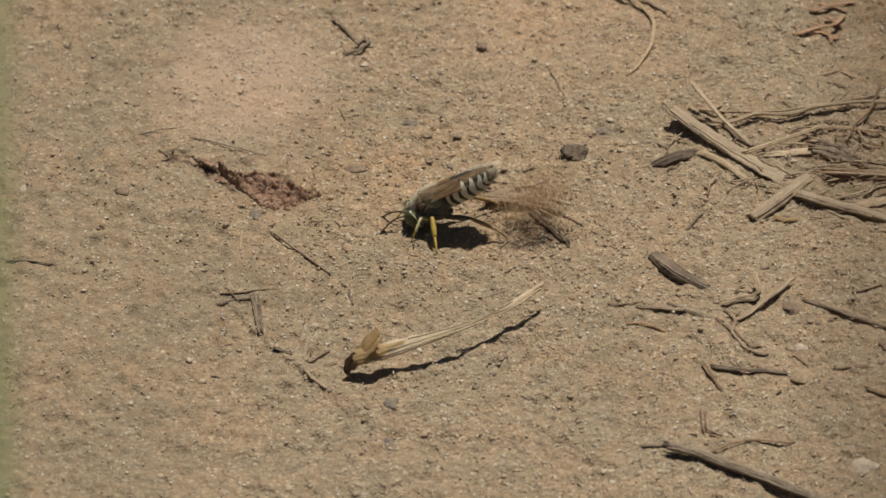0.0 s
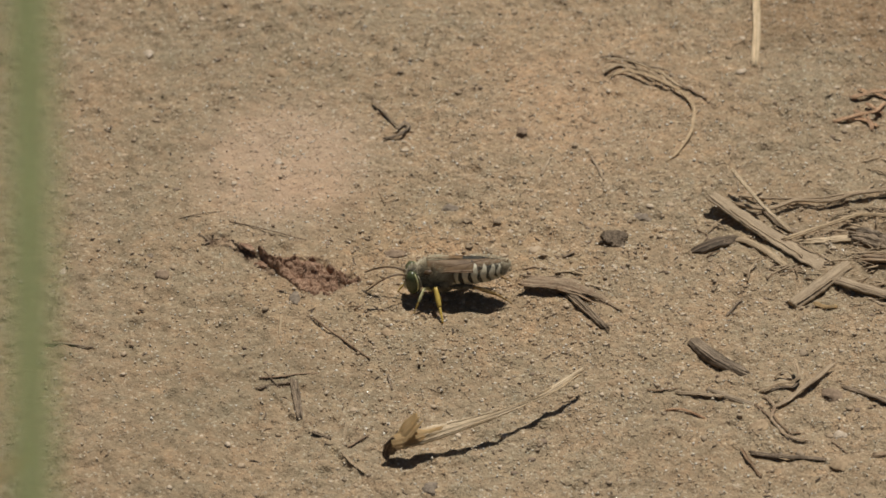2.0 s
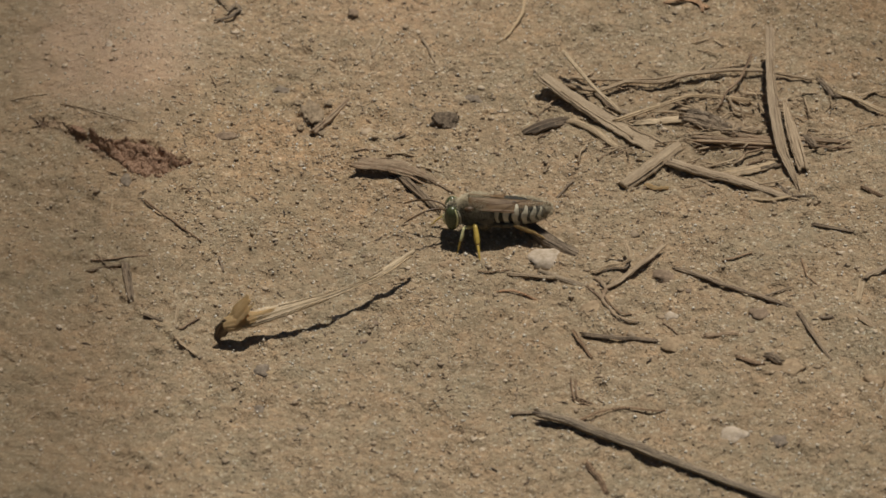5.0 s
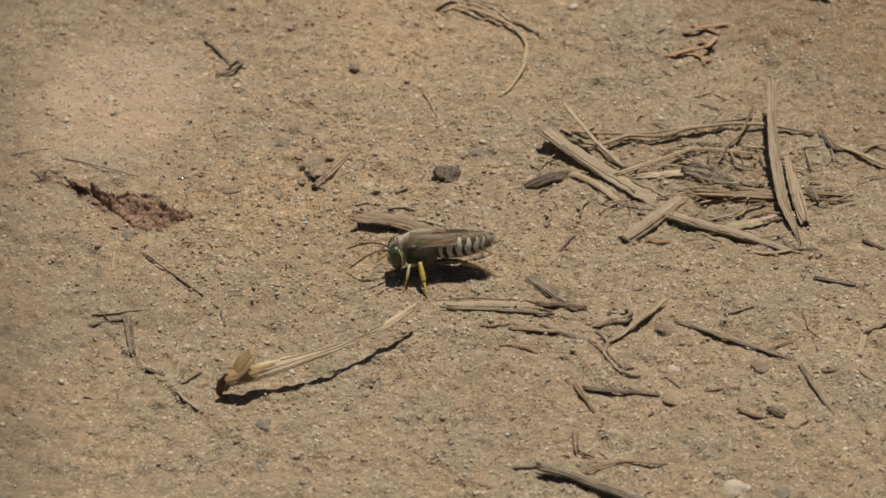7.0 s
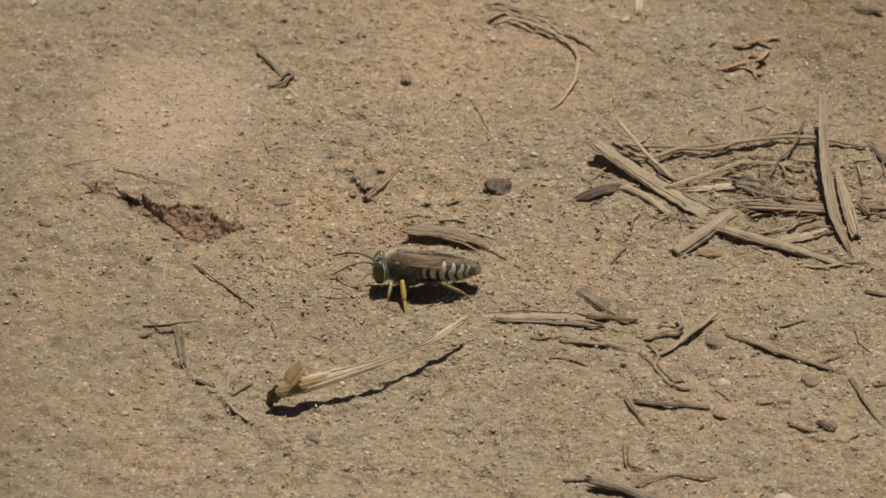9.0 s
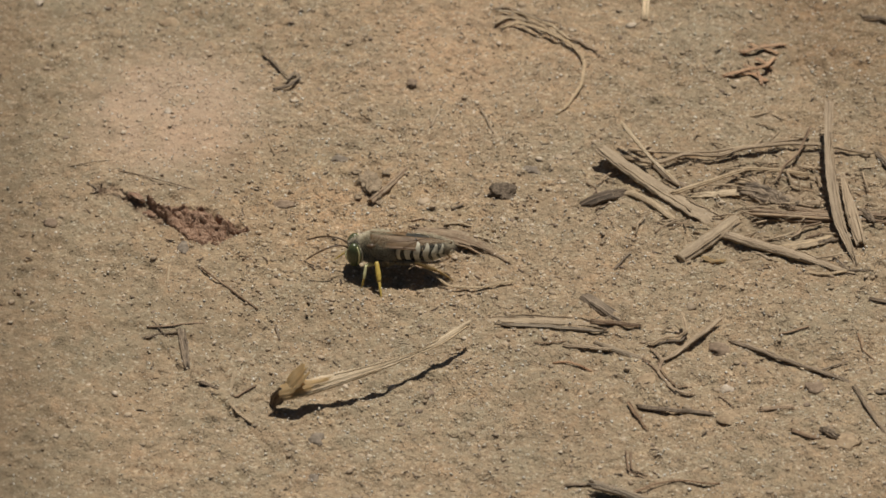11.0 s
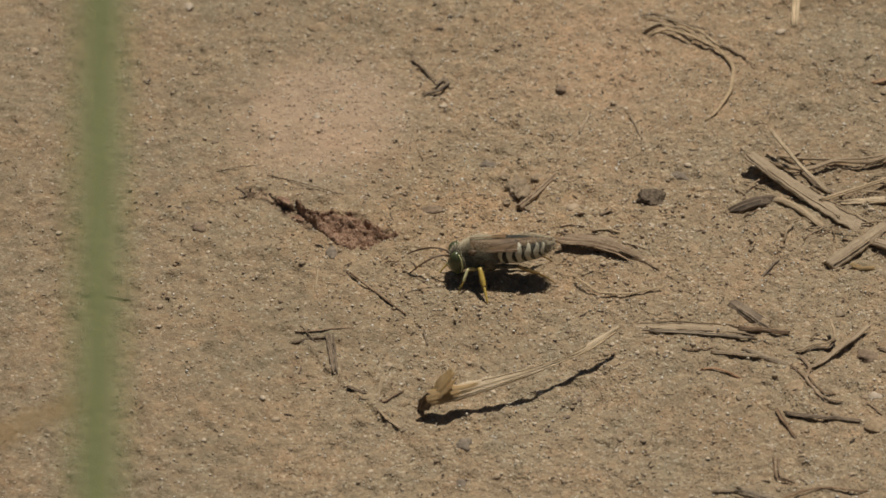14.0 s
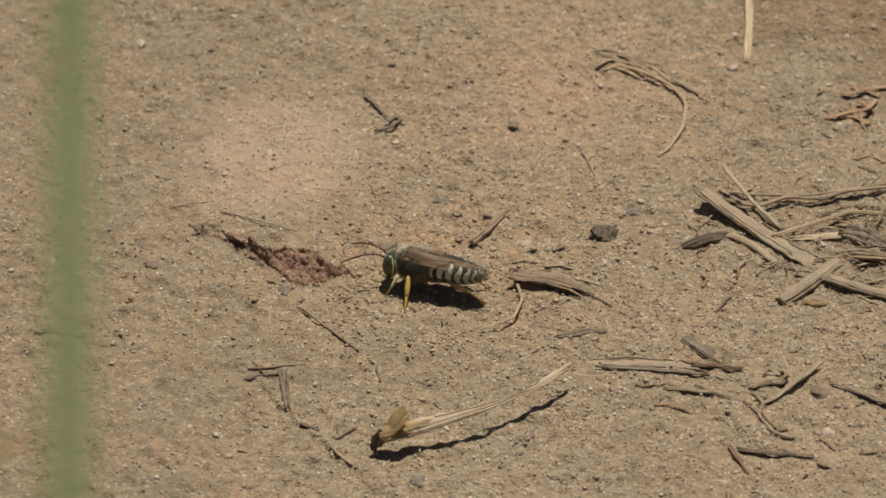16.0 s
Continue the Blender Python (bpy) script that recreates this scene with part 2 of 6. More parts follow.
RED_STRAW = fibre_material("reddish_straw", (0.26, 0.145, 0.08), (0.48, 0.30, 0.18), (0.60, 0.43, 0.28), dust=0.3)
OCHRE = fibre_material("ochre_leaf", (0.44, 0.33, 0.18), (0.56, 0.435, 0.25), (0.66, 0.53, 0.33))
BLADE = fibre_material("green_blade", (0.35, 0.44, 0.29), (0.41, 0.50, 0.34), (0.46, 0.55, 0.38), 900, 0.55, 0.4)
leaf_through(OCHRE, 0.5, (0.84, 0.68, 0.42))
leaf_through(BLADE, 0.8, (0.72, 0.82, 0.61))
PEB_DARK = mottled("slate_pebble", (0.14, 0.112, 0.085), (0.31, 0.25, 0.185), 1300, 0.9, 0.2, 0.7, 0.0002)
PEB_BLACK = mottled("dark_earth", (0.085, 0.064, 0.046), (0.26, 0.20, 0.14), 1500, 0.95, 0.1, 1.0, 0.0005)
PEB_LIGHT = mottled("pale_quartz", (0.38, 0.30, 0.21), (0.60, 0.50, 0.39), 900, 0.8, 0.2, 0.6, 0.0002)
PEB_TAN = mottled("tan_pebble", (0.27, 0.19, 0.115), (0.46, 0.34, 0.215), 1100, 0.9, 0.2, 0.8, 0.0003)
PEB_BROWN = mottled("brown_pebble", (0.17, 0.12, 0.08), (0.34, 0.25, 0.17), 1100, 0.9, 0.2, 0.8, 0.0003)
PEB_CRUST = mottled("earth_crust", (0.24, 0.182, 0.12), (0.42, 0.32, 0.213), 1300, 0.95, 0.1, 0.9, 0.0004)
BARK_PALE = fibre_material("dusty_bark", (0.12, 0.08, 0.05), (0.34, 0.24, 0.155), (0.50, 0.38, 0.26), dust=0.55)
BARK_DUSTY = fibre_material("sandy_bark", (0.13, 0.088, 0.055), (0.34, 0.24, 0.155), (0.48, 0.37, 0.25), dust=0.95)
DARK_BARK = fibre_material("dark_bark", (0.05, 0.038, 0.028), (0.14, 0.106, 0.075), (0.26, 0.20, 0.145), dust=0.2)
TWIG_GREY = fibre_material("grey_twig", (0.09, 0.072, 0.052), (0.26, 0.212, 0.155), (0.42, 0.35, 0.26), dust=0.4)
PALE_STRAW = fibre_material("bleached_straw", (0.42, 0.325, 0.205), (0.60, 0.485, 0.33), (0.72, 0.60, 0.43), dust=0.15)
CLAY = mottled("red_clay", (0.20, 0.110, 0.067), (0.48, 0.318, 0.215), 1300, 0.9, 0.15, 1.0, 0.0006)


# ---- shape helpers ----
def smooth(a):
    return a * a * (3 - 2 * a)


def value_noise(x, y, seed):
    """Smooth noise from -1 to 1 over arrays of places, one lattice step a unit."""
    xi, yi = np.floor(x).astype(np.int64), np.floor(y).astype(np.int64)
    fx, fy = smooth(x - xi), smooth(y - yi)

    def h(i, j):
        k = (i * 374761393 + j * 668265263 + seed * 974634777) & 0xFFFFFFFF
        k = ((k ^ (k >> 13)) * 1274126177) & 0xFFFFFFFF
        return ((k ^ (k >> 16)) & 0xFFFF) / 32767.5 - 1
    a = h(xi, yi) * (1 - fx) + h(xi + 1, yi) * fx
    b = h(xi, yi + 1) * (1 - fx) + h(xi + 1, yi + 1) * fx
    return a * (1 - fy) + b * fy


def near_line(x, y, pts):
    """Distance to a broken line, the signed side (+ is to the left of its run) and how far along it, 0 to 1."""
    best, side, along = np.full(np.shape(x), 1e9), np.zeros(np.shape(x)), np.zeros(np.shape(x))
    for i, ((ax, ay), (bx, by)) in enumerate(zip(pts, pts[1:])):
        dx, dy = bx - ax, by - ay
        q = dx * dx + dy * dy
        u = np.clip(((x - ax) * dx + (y - ay) * dy) / q, 0, 1)
        d = np.hypot(x - ax - u * dx, y - ay - u * dy)
        s = (dx * (y - ay) - dy * (x - ax)) / math.sqrt(q)
        hit = d < best
        best, side, along = np.where(hit, d, best), np.where(hit, s, side), np.where(hit, (i + u) / (len(pts) - 1), along)
    return best, np.sign(side) * best, along


MOUND = (-41.5, 36, 13.0, 17.0)      # the low dusty mound: centre and half sizes in mm
CREVICE = [(-54.6, 15.5), (-49.9, 15.9), (-45.8, 12.1), (-41.4, 8.2), (-37.2, 8.8), (-33.2, 6.1), (-29.4, 5.2)]
TIP = (-31.1, 4.5)
EDGE = [(-47.7, -16.7), (-43.3, -21.7), (-38.0, -30.9), (-32.9, -37.9), (-28.2, -44.4), (-18.1, -57.7)]      # a low broken edge of the trodden crust
FAR_DARK = 93.0
DIG = (-7.9, -9.4)
DUG = (-14, 9.1, 22.0, 18.0)


def ground_height(x, y):
    """Height of the sand in mm over places in mm."""
    x, y = np.asarray(x, float), np.asarray(y, float)
    mound = np.exp(-(((x - MOUND[0]) / MOUND[2]) ** 2 + ((y - MOUND[1]) / MOUND[3]) ** 2) ** 1.5)
    calm = 1 - 0.65 * mound
    z = 0.35 * value_noise(x / 31, y / 31, 3) + calm * (0.34 * value_noise(x / 9.3 + 5, y / 9.3, 5) + 0.42 * value_noise(x / 3.7, y / 3.7 + 9, 7)
                                                        + 0.44 * value_noise(x / 1.7, y / 1.7, 11) * (0.7 + 0.6 * value_noise(x / 7, y / 7, 33)) + 0.2 * value_noise(x / 0.85, y / 0.85, 13))
    z += 0.7 * mound
    _, s, u = near_line(x, y, CREVICE)
    w = smooth(np.clip(np.minimum(u, 1 - u) * 8, 0, 1))
    bell = np.exp(-((u - 0.74) / 0.2) ** 2)
    s = s + 0.45 * value_noise(x / 1.6, y / 1.6, 17) + 0.2 * value_noise(x / 0.7, y / 0.7, 19)
    lip, wide = 0.55 + 0.95 * bell, 1.3 + 2.6 * bell
    f = -s / wide
    back = lip * smooth(np.clip(1 - s / 11.0, 0, 1))                         # the crust behind the lip
    step = 0.45 * smooth(np.clip(f / 0.1, 0, 1))
    face = lip - step - (lip + 0.15) * np.clip(f, 0, 1) + 0.28 * value_noise(x / 1.1, y / 1.1, 31) * bell
    floor = -0.6 * smooth(np.clip(1 - (f - 1) * wide / 3.0, 0, 1))
    face = face - 0.9 * np.exp(-((f - 0.1) / 0.08) ** 2) * (0.6 + 0.6 * bell)
    z += w * np.where(s > 0, back, np.where(f < 1, face, floor))
    z -= 1.3 * np.exp(-((x - TIP[0]) / 1.3) ** 2 - ((y - TIP[1] - 0.5 * (x - TIP[0])) / 0.7) ** 2)                 # the dark hollow at its end
    _, es, eu = near_line(x, y, EDGE)
    es = es + 0.6 * value_noise(x / 2.1, y / 2.1, 81) + 0.3 * value_noise(x / 0.9, y / 0.9, 82)
    ew = smooth(np.clip(np.minimum(eu, 1 - eu) * 7, 0, 1)) * (0.6 + 0.5 * value_noise(x / 5, y / 5, 83))
    z += ew * np.where(es > 0, 0.5 * np.exp(-es / 5.0), 0.5 * smooth(np.clip(1 + es / 0.45, 0, 1)) - 0.15 * np.exp(-(es + 0.6) ** 2 / 0.5))
    dig = np.exp(-(((x - DIG[0]) / 9.0) ** 2 + ((y - DIG[1]) / 6.0) ** 2))
    z -= 0.9 * dig
    fade = np.clip(2.0 - np.maximum(np.abs(x) / 115, np.abs(y) / 110), 0, 1)
    return z * fade


def gz(x, y):
    return float(ground_height(x, y))


def mesh_object(name, verts, faces, mat, parent=None, label="", flat=False):
    me = bpy.data.meshes.new(name)
    me.from_pydata([tuple(v) for v in verts], [], faces)
    me.polygons.foreach_set("use_smooth", [not flat] * len(me.polygons))
    me.materials.append(mat)
    ob = new(name, me)
    if parent is not None:
        ob.parent = parent
    if label:
        ob["label"] = label
    return ob


def tube_data(pts, radii, sides=8, flat=1.0, rough=0.0, seed=0, ribs=0.0, jag=0.0):
    """A closed tube through pts; radii across, flat times that in height; along: the run, for the fibre materials."""
    rnd = random.Random(seed)
    pts = [Vector(p) for p in pts]
    verts, faces, along = [], [], []
    run = 0.0
    for i, p in enumerate(pts):
        t = (pts[min(i + 1, len(pts) - 1)] - pts[max(i - 1, 0)]).normalized()
        side = t.cross(Vector((0, 0, 1)))
        side = side.normalized() if side.length > 1e-4 else Vector((1, 0, 0))
        up = side.cross(t)
        if i:
            run += (p - pts[i - 1]).length
        for k in range(sides):
            a = 2 * math.pi * k / sides
            r = radii[i] * (1 + 0.6 * rough * rnd.uniform(-1, 1)) * (1 + ribs * (1 if k % 2 else -1))
            end = (-1 if i == 0 else 1 if i == len(pts) - 1 else 0) * jag * radii[i] * rnd.uniform(-0.3, 1.6)
            verts.append(p + side * (math.cos(a) * r) + up * (math.sin(a) * r * flat) + t * end)
            along.append((run + seed * 0.37 % 1.0, math.cos(a) * r, math.sin(a) * r * flat + seed * 0.11 % 1.0))
    for i in range(len(pts) - 1):
        for k in range(sides):
            a, b = i * sides + k, i * sides + (k + 1) % sides
            faces.append((a, b, b + sides, a + sides))
    faces.append(tuple(range(sides - 1, -1, -1)))
    n = (len(pts) - 1) * sides
    faces.append(tuple(n + k for k in range(sides)))
    return verts, faces, along


def spline(pts, n, stiff=0.0):
    """n places on a smooth curve through pts (tuples of any length); stiff: 1 is a broken line."""
    out, P = [], [np.array(p, float) for p in pts]
    P = [2 * P[0] - P[1]] + P + [2 * P[-1] - P[-2]]
    m = len(P) - 3
    for i in range(n):
        u = i / (n - 1) * m
        k = min(int(u), m - 1)
        t = u - k
        a, b, c, d = P[k:k + 4]
        q = 0.5 * (2 * b + (c - a) * t + (2 * a - 5 * b + 4 * c - d) * t * t + (3 * b - a - 3 * c + d) * t ** 3)
        out.append(q * (1 - stiff) + (b + (c - b) * t) * stiff)
    return out


def add_along(me, along):
    at = me.attributes.new("along", "FLOAT_VECTOR", "POINT")
    at.data.foreach_set("vector", np.array(along, np.float32).ravel())


COUNT = [0]


def stick(name, pts, width, mat, label, category="straw", flat=0.5, taper=(1.0, 0.8), rough=0.06, group="", bury=0.12, parent=None, strands=0, shape=(1, 1), frayed=0.6, tilt=0.0):
    """A straw, stem or twig, a bundle of fibres side by side. pts: x, y in mm and how far its underside clears the sand; width in mm."""
    COUNT[0] += 1
    seed = COUNT[0]
    n = max(8, min(30, 5 * len(pts)))
    fine = spline(pts, n, 0.75)
    rnd = random.Random(seed)
    kink = min(width, 0.8) * (0.14 if category in ("twig", "root", "bark", "wood chip") else 0.03)
    r, q = [], []
    bed = ground_height(np.array([p[0] for p in fine]), np.array([p[1] for p in fine]))
    line = np.polyval(np.polyfit(np.arange(n), bed, 1), np.arange(n))
    bed = 0.3 * bed + 0.7 * line + 0.06                                       # stiff: it bridges the hollows
    for i, (x, y, lift) in enumerate(fine):
        u = i / (n - 1)
        w = 0.5 * width * (taper[0] + (taper[1] - taper[0]) * u) * (1 + rough * rnd.uniform(-0.8, 0.8)) * float(np.interp(u * (len(shape) - 1), range(len(shape)), shape))
        r.append(w * MM)
        x += kink * float(value_noise(x / 1.9 + seed, y / 1.9, 61)) + rnd.uniform(-1, 1) * rough * width * 0.15
        y += kink * float(value_noise(x / 1.9 + seed, y / 1.9, 62)) + rnd.uniform(-1, 1) * rough * width * 0.15
        q.append((x * MM, y * MM, (bed[i] * max(0.0, 1 - max(lift, 0) / 1.6) + max(lift, -0.6) + w * flat - bury * w * 2 * flat * (lift < 0.2)) * MM))
    o = Vector((q[0][0], q[0][1], gz(pts[0][0], pts[0][1]) * MM))
    q = [Vector(p) - o for p in q]
    k = strands or (1 if width < 0.5 else 3 if width < 1.0 else 5 if width < 1.8 else 8)
    verts, faces, along, loose = [], [], [], []
    for j in range(k):
        c = (2 * j + 1) / k - 1 if k > 1 else 0.0
        a, b = rnd.uniform(0, frayed), rnd.uniform(0, frayed)              # how much longer the fibre runs than the rest
        lead, part, rise = rnd.uniform(0, 9), rnd.uniform(0.7, 1.35), rnd.uniform(-0.25, 0.3)
        path, rad = [], []
        for i, p in enumerate(q):
            t = (q[min(i + 1, n - 1)] - q[max(i - 1, 0)]).normalized()
            side = t.cross(Vector((0, 0, 1)))
            side = side.normalized() if side.length > 1e-4 else Vector((1, 0, 0))
            up = side.cross(t)
            side, up = side * math.cos(radians(tilt)) + up * math.sin(radians(tilt)), up * math.cos(radians(tilt)) - side * math.sin(radians(tilt))
            end = (-a if i == 0 else b if i == n - 1 else 0) * width * MM * (k > 1)
            sway = (0.04 if tilt else 0.1) * math.sin(0.5 * i + lead) * (k > 1)
            path.append(p + t * end + side * (r[i] * (c * 0.85 + sway)) + up * (r[i] * flat * (0.55 * (1 - c * c) - 0.3 + rise * 0.6 if k > 1 else 0)))
            rad.append(r[i] * (1.0 if k == 1 else (1.7 if tilt else 1.55 if flat < 0.4 else 1.35) / k * part) * (0.55 if i in (0, n - 1) and k > 1 else 1))
        v, f, al = tube_data(path, rad, 7, flat if k == 1 else max(0.35, min(1.4, flat * k * 0.5)), rough + 0.08, seed * 13 + j, 0.0, 0.5)
        if j and k > 3:
            loose.append((v, f, al))
            continue
        faces += [tuple(m + len(verts) for m in fc) for fc in f]
        verts += v
        along += al
    ob = mesh_object(name, verts, faces, mat, parent)
    add_along(ob.data, along)
    ob.location = o if parent is None else o - parent.location
    for v, f, al in loose:                                                   # the fibres that can be told apart
        add_along(mesh_object("fibre", v, f, mat, ob).data, al)
    if parent is None:
        tagged(ob, label, category, group)
    elif label:
        ob["label"] = label
    return ob


def slat(name, pts, width, mat, label, category="straw", shape=(1, 1), arch=0.25, thick=0.22, torn=(0.3, 0.3), tilt=0.0, group="", parent=None, rib=0.05, cols=15, stiff=0.3):
    """A flat straw, leaf sheath or bark strip: an arched sheet with lengthwise ribs, thickness and torn ends. pts: x, y in mm and its clearance over the sand."""
    COUNT[0] += 1
    rnd = random.Random(COUNT[0] * 7 + 1)
    n = max(18, 9 * len(pts))
    fine = spline(pts, n, stiff)
    bed = ground_height(np.array([p[0] for p in fine]), np.array([p[1] for p in fine]))
    bed = 0.3 * bed + 0.7 * np.polyval(np.polyfit(np.arange(n), bed, 1), np.arange(n))
    q = [Vector((x, y, bed[i] * max(0.0, 1 - max(h, 0) / 1.6) + h)) for i, (x, y, h) in enumerate(fine)]
    ribs = [rnd.uniform(-1, 1) * rib * width for _ in range(cols)]
    ends = [(rnd.uniform(0, 1) * torn[0], rnd.uniform(0, 1) * torn[1]) for _ in range(cols)]
    for k in range(1, cols - 1):                                               # neighbouring fibres tear off together
        if rnd.random() < 0.5:
            ends[k] = ends[k - 1]
    o = Vector((q[0].x, q[0].y, gz(q[0].x, q[0].y))) * MM
    verts, along, run = [], [], 0.0
    co, si = math.cos(radians(tilt)), math.sin(radians(tilt))
    for i, p in enumerate(q):
        u = i / (n - 1)
        run += (p - q[i - 1]).length if i else 0
        t = (q[min(i + 1, n - 1)] - q[max(i - 1, 0)]).normalized()
        side = t.cross(Vector((0, 0, 1)))
        side = side.normalized() if side.length > 1e-4 else Vector((1, 0, 0))
        up = side.cross(t)
        side, up = side * co + up * si, up * co - side * si
        w = 0.5 * width * float(np.interp(u * (len(shape) - 1), range(len(shape)), shape))
        for layer in (0, 1):
            for k in range(cols):
                c = 2 * k / (cols - 1) - 1
                e = width * (ends[k][1] * smooth(max(0.0, (u - 0.8) / 0.2)) - ends[k][0] * smooth(max(0.0, (0.2 - u) / 0.2)))
                edge = w * (1 + (0.05 * math.sin(run * 2.3 + COUNT[0]) + 0.04 * math.sin(run * 5.1)) * abs(c))
                h = arch * w * (1 - c * c) + ribs[k] * (1 if 0 < i < n - 1 else 0.3) + 0.04 * w * math.sin(run * 1.7 + 3 * c) - layer * thick * (1 - 0.5 * c * c)
                verts.append((p + side * (c * edge) + up * h + t * e) * MM - o)
                along.append((run * MM + COUNT[0] * 0.37 % 1.0, c * w * MM, COUNT[0] * 0.11 % 1.0 - layer * thick * MM))
    faces, m = [], 2 * cols
    for i in range(n - 1):
        for k in range(cols - 1):
            a = i * m + k
            faces.append((a, a + m, a + m + 1, a + 1))
            a += cols
            faces.append((a, a + 1, a + m + 1, a + m))
        a = i * m
        faces += [(a, a + cols, a + cols + m, a + m), (a + cols - 1, a + cols - 1 + m, a + 2 * cols - 1 + m, a + 2 * cols - 1)]
    for k in range(cols - 1):
        a, b = k, (n - 1) * m + k
        faces += [(a, a + 1, a + cols + 1, a + cols), (b, b + cols, b + cols + 1, b + 1)]
    ob = mesh_object(name, verts, faces, mat, parent)
    add_along(ob.data, along)
    ob.location = o if parent is None else o - parent.location
    for k in range(4 if width > 1.7 and parent is None and mat is not PEB_CRUST else 0):   # fibres that split off towards the ends
        a, b = ((0, 0.45), (0.5, 1.0), (0.15, 0.7), (0.62, 1.0))[k]
        e = rnd.choice((-1, 1)) * rnd.uniform(0.5, 1.0)
        path, rad = [], []
        for i in range(int(a * (n - 1)), int(b * (n - 1)) + 1, 2):
            j = i * 2 * cols + int((e + 1) / 2 * (cols - 1))
            away = abs(2 * i / (n - 1) - 1) ** 3
            path.append(verts[j] + Vector((0.3 * e * away, 0.35 * e * away, 0.09 + 0.14 * away)) * MM)
            rad.append(rnd.uniform(0.06, 0.1) * MM)
        v, f, al = tube_data(path, rad, 5, 0.8, 0.2, COUNT[0] * 5 + k)
        add_along(mesh_object("fibre", v, f, mat, ob).data, al)
    if parent is None:
        tagged(ob, label, category, group)
    elif label:
        ob["label"] = label
    return ob


def stone(name, x, y, size, mat, label, category="pebble", squash=0.4, sink=0.58, turn=0.0, group="", knobs=0.42, div=3):
    """A stone or clod of about size (long, wide) mm, partly sunk into the sand."""
    COUNT[0] += 1
    bm = bmesh.new()
    bmesh.ops.create_icosphere(bm, subdivisions=div, radius=1.0)
    off = Vector((COUNT[0] * 3.1, COUNT[0] * 1.7, 0))
    h = 0.5 * (size[0] + size[1]) * squash
    for v in bm.verts:
        k = 1 + knobs * noise.noise(v.co * 1.1 + off) + 0.9 * knobs * noise.cell(v.co * 1.6 + off) * 0.5 + 0.6 * knobs * noise.noise(v.co * 4.1 + off) + 0.3 * knobs * noise.noise(v.co * 9.0 + off)
        v.co = Vector((v.co.x * k * size[0] / 2, v.co.y * k * size[1] / 2, v.co.z * k * h / 2)) * MM
    me = bpy.data.meshes.new(name)
    bm.to_mesh(me)
    bm.free()
    me.polygons.foreach_set("use_smooth", [True] * len(me.polygons))
    me.materials.append(mat)
    ob = tagged(new(name, me), label, category, group)
    ob.matrix_basis = pose(x * MM, y * MM, (gz(x, y) + h * (0.5 - sink)) * MM, 0, 0, turn)
    return ob


def grain_cloud(name, place, sizes, mat, seed, corners=8, parent=None, low=1.0):
    """Many small grains in one mesh; place: n x 3 in mm, sizes: n in mm."""
    rng = np.random.default_rng(seed)
    if corners == 8:
        base = np.array([(1, 0, 0), (-1, 0, 0), (0, 1, 0), (0, -1, 0), (0, 0, 1), (0, 0, -1)], float)
        tri = np.array([(0, 2, 4), (2, 1, 4), (1, 3, 4), (3, 0, 4), (2, 0, 5), (1, 2, 5), (3, 1, 5), (0, 3, 5)])
    else:
        p = (1 + 5 ** 0.5) / 2
        base = np.array([(-1, p, 0), (1, p, 0), (-1, -p, 0), (1, -p, 0), (0, -1, p), (0, 1, p), (0, -1, -p), (0, 1, -p), (p, 0, -1), (p, 0, 1), (-p, 0, -1),
                         (-p, 0, 1)]) / math.hypot(1, p)
        tri = np.array([(0, 11, 5), (0, 5, 1), (0, 1, 7), (0, 7, 10), (0, 10, 11), (1, 5, 9), (5, 11, 4), (11, 10, 2), (10, 7, 6), (7, 1, 8), (3, 9, 4),
                        (3, 4, 2), (3, 2, 6), (3, 6, 8), (3, 8, 9), (4, 9, 5), (2, 4, 11), (6, 2, 10), (8, 6, 7), (9, 8, 1)])
    n, m = len(place), len(base)
    a = rng.uniform(0, 2 * math.pi, (n, 3))
    c, s = np.cos(a), np.sin(a)
    rz = np.zeros((n, 3, 3)); rz[:, 0, 0] = c[:, 0]; rz[:, 0, 1] = -s[:, 0]; rz[:, 1, 0] = s[:, 0]; rz[:, 1, 1] = c[:, 0]; rz[:, 2, 2] = 1
    rx = np.zeros((n, 3, 3)); rx[:, 1, 1] = c[:, 1]; rx[:, 1, 2] = -s[:, 1]; rx[:, 2, 1] = s[:, 1]; rx[:, 2, 2] = c[:, 1]; rx[:, 0, 0] = 1
    shape = base[None] * rng.uniform(0.7, 1.3, (n, m, 1)) * rng.uniform(0.65, 1.25, (n, 1, 3))
    v = np.einsum("nij,nkj->nki", rz @ rx, shape) * (0.5 * sizes)[:, None, None] * np.array((1, 1, low)) + place[:, None, :]
    f = tri[None] + (np.arange(n) * m)[:, None, None]
    me = bpy.data.meshes.new(name)
    k = n * len(tri)
    me.vertices.add(n * m)
    me.vertices.foreach_set("co", (v * MM).astype(np.float32).ravel())
    me.loops.add(k * 3)
    me.loops.foreach_set("vertex_index", f.astype(np.int32).ravel())
    me.polygons.add(k)
    me.polygons.foreach_set("loop_start", np.arange(0, 3 * k, 3, dtype=np.int32))
    me.polygons.foreach_set("loop_total", np.full(k, 3, np.int32))
    me.update(calc_edges=True)
    me.materials.append(mat)
    ob = new(name, me)
    if parent is not None:
        ob.parent = parent
    return ob


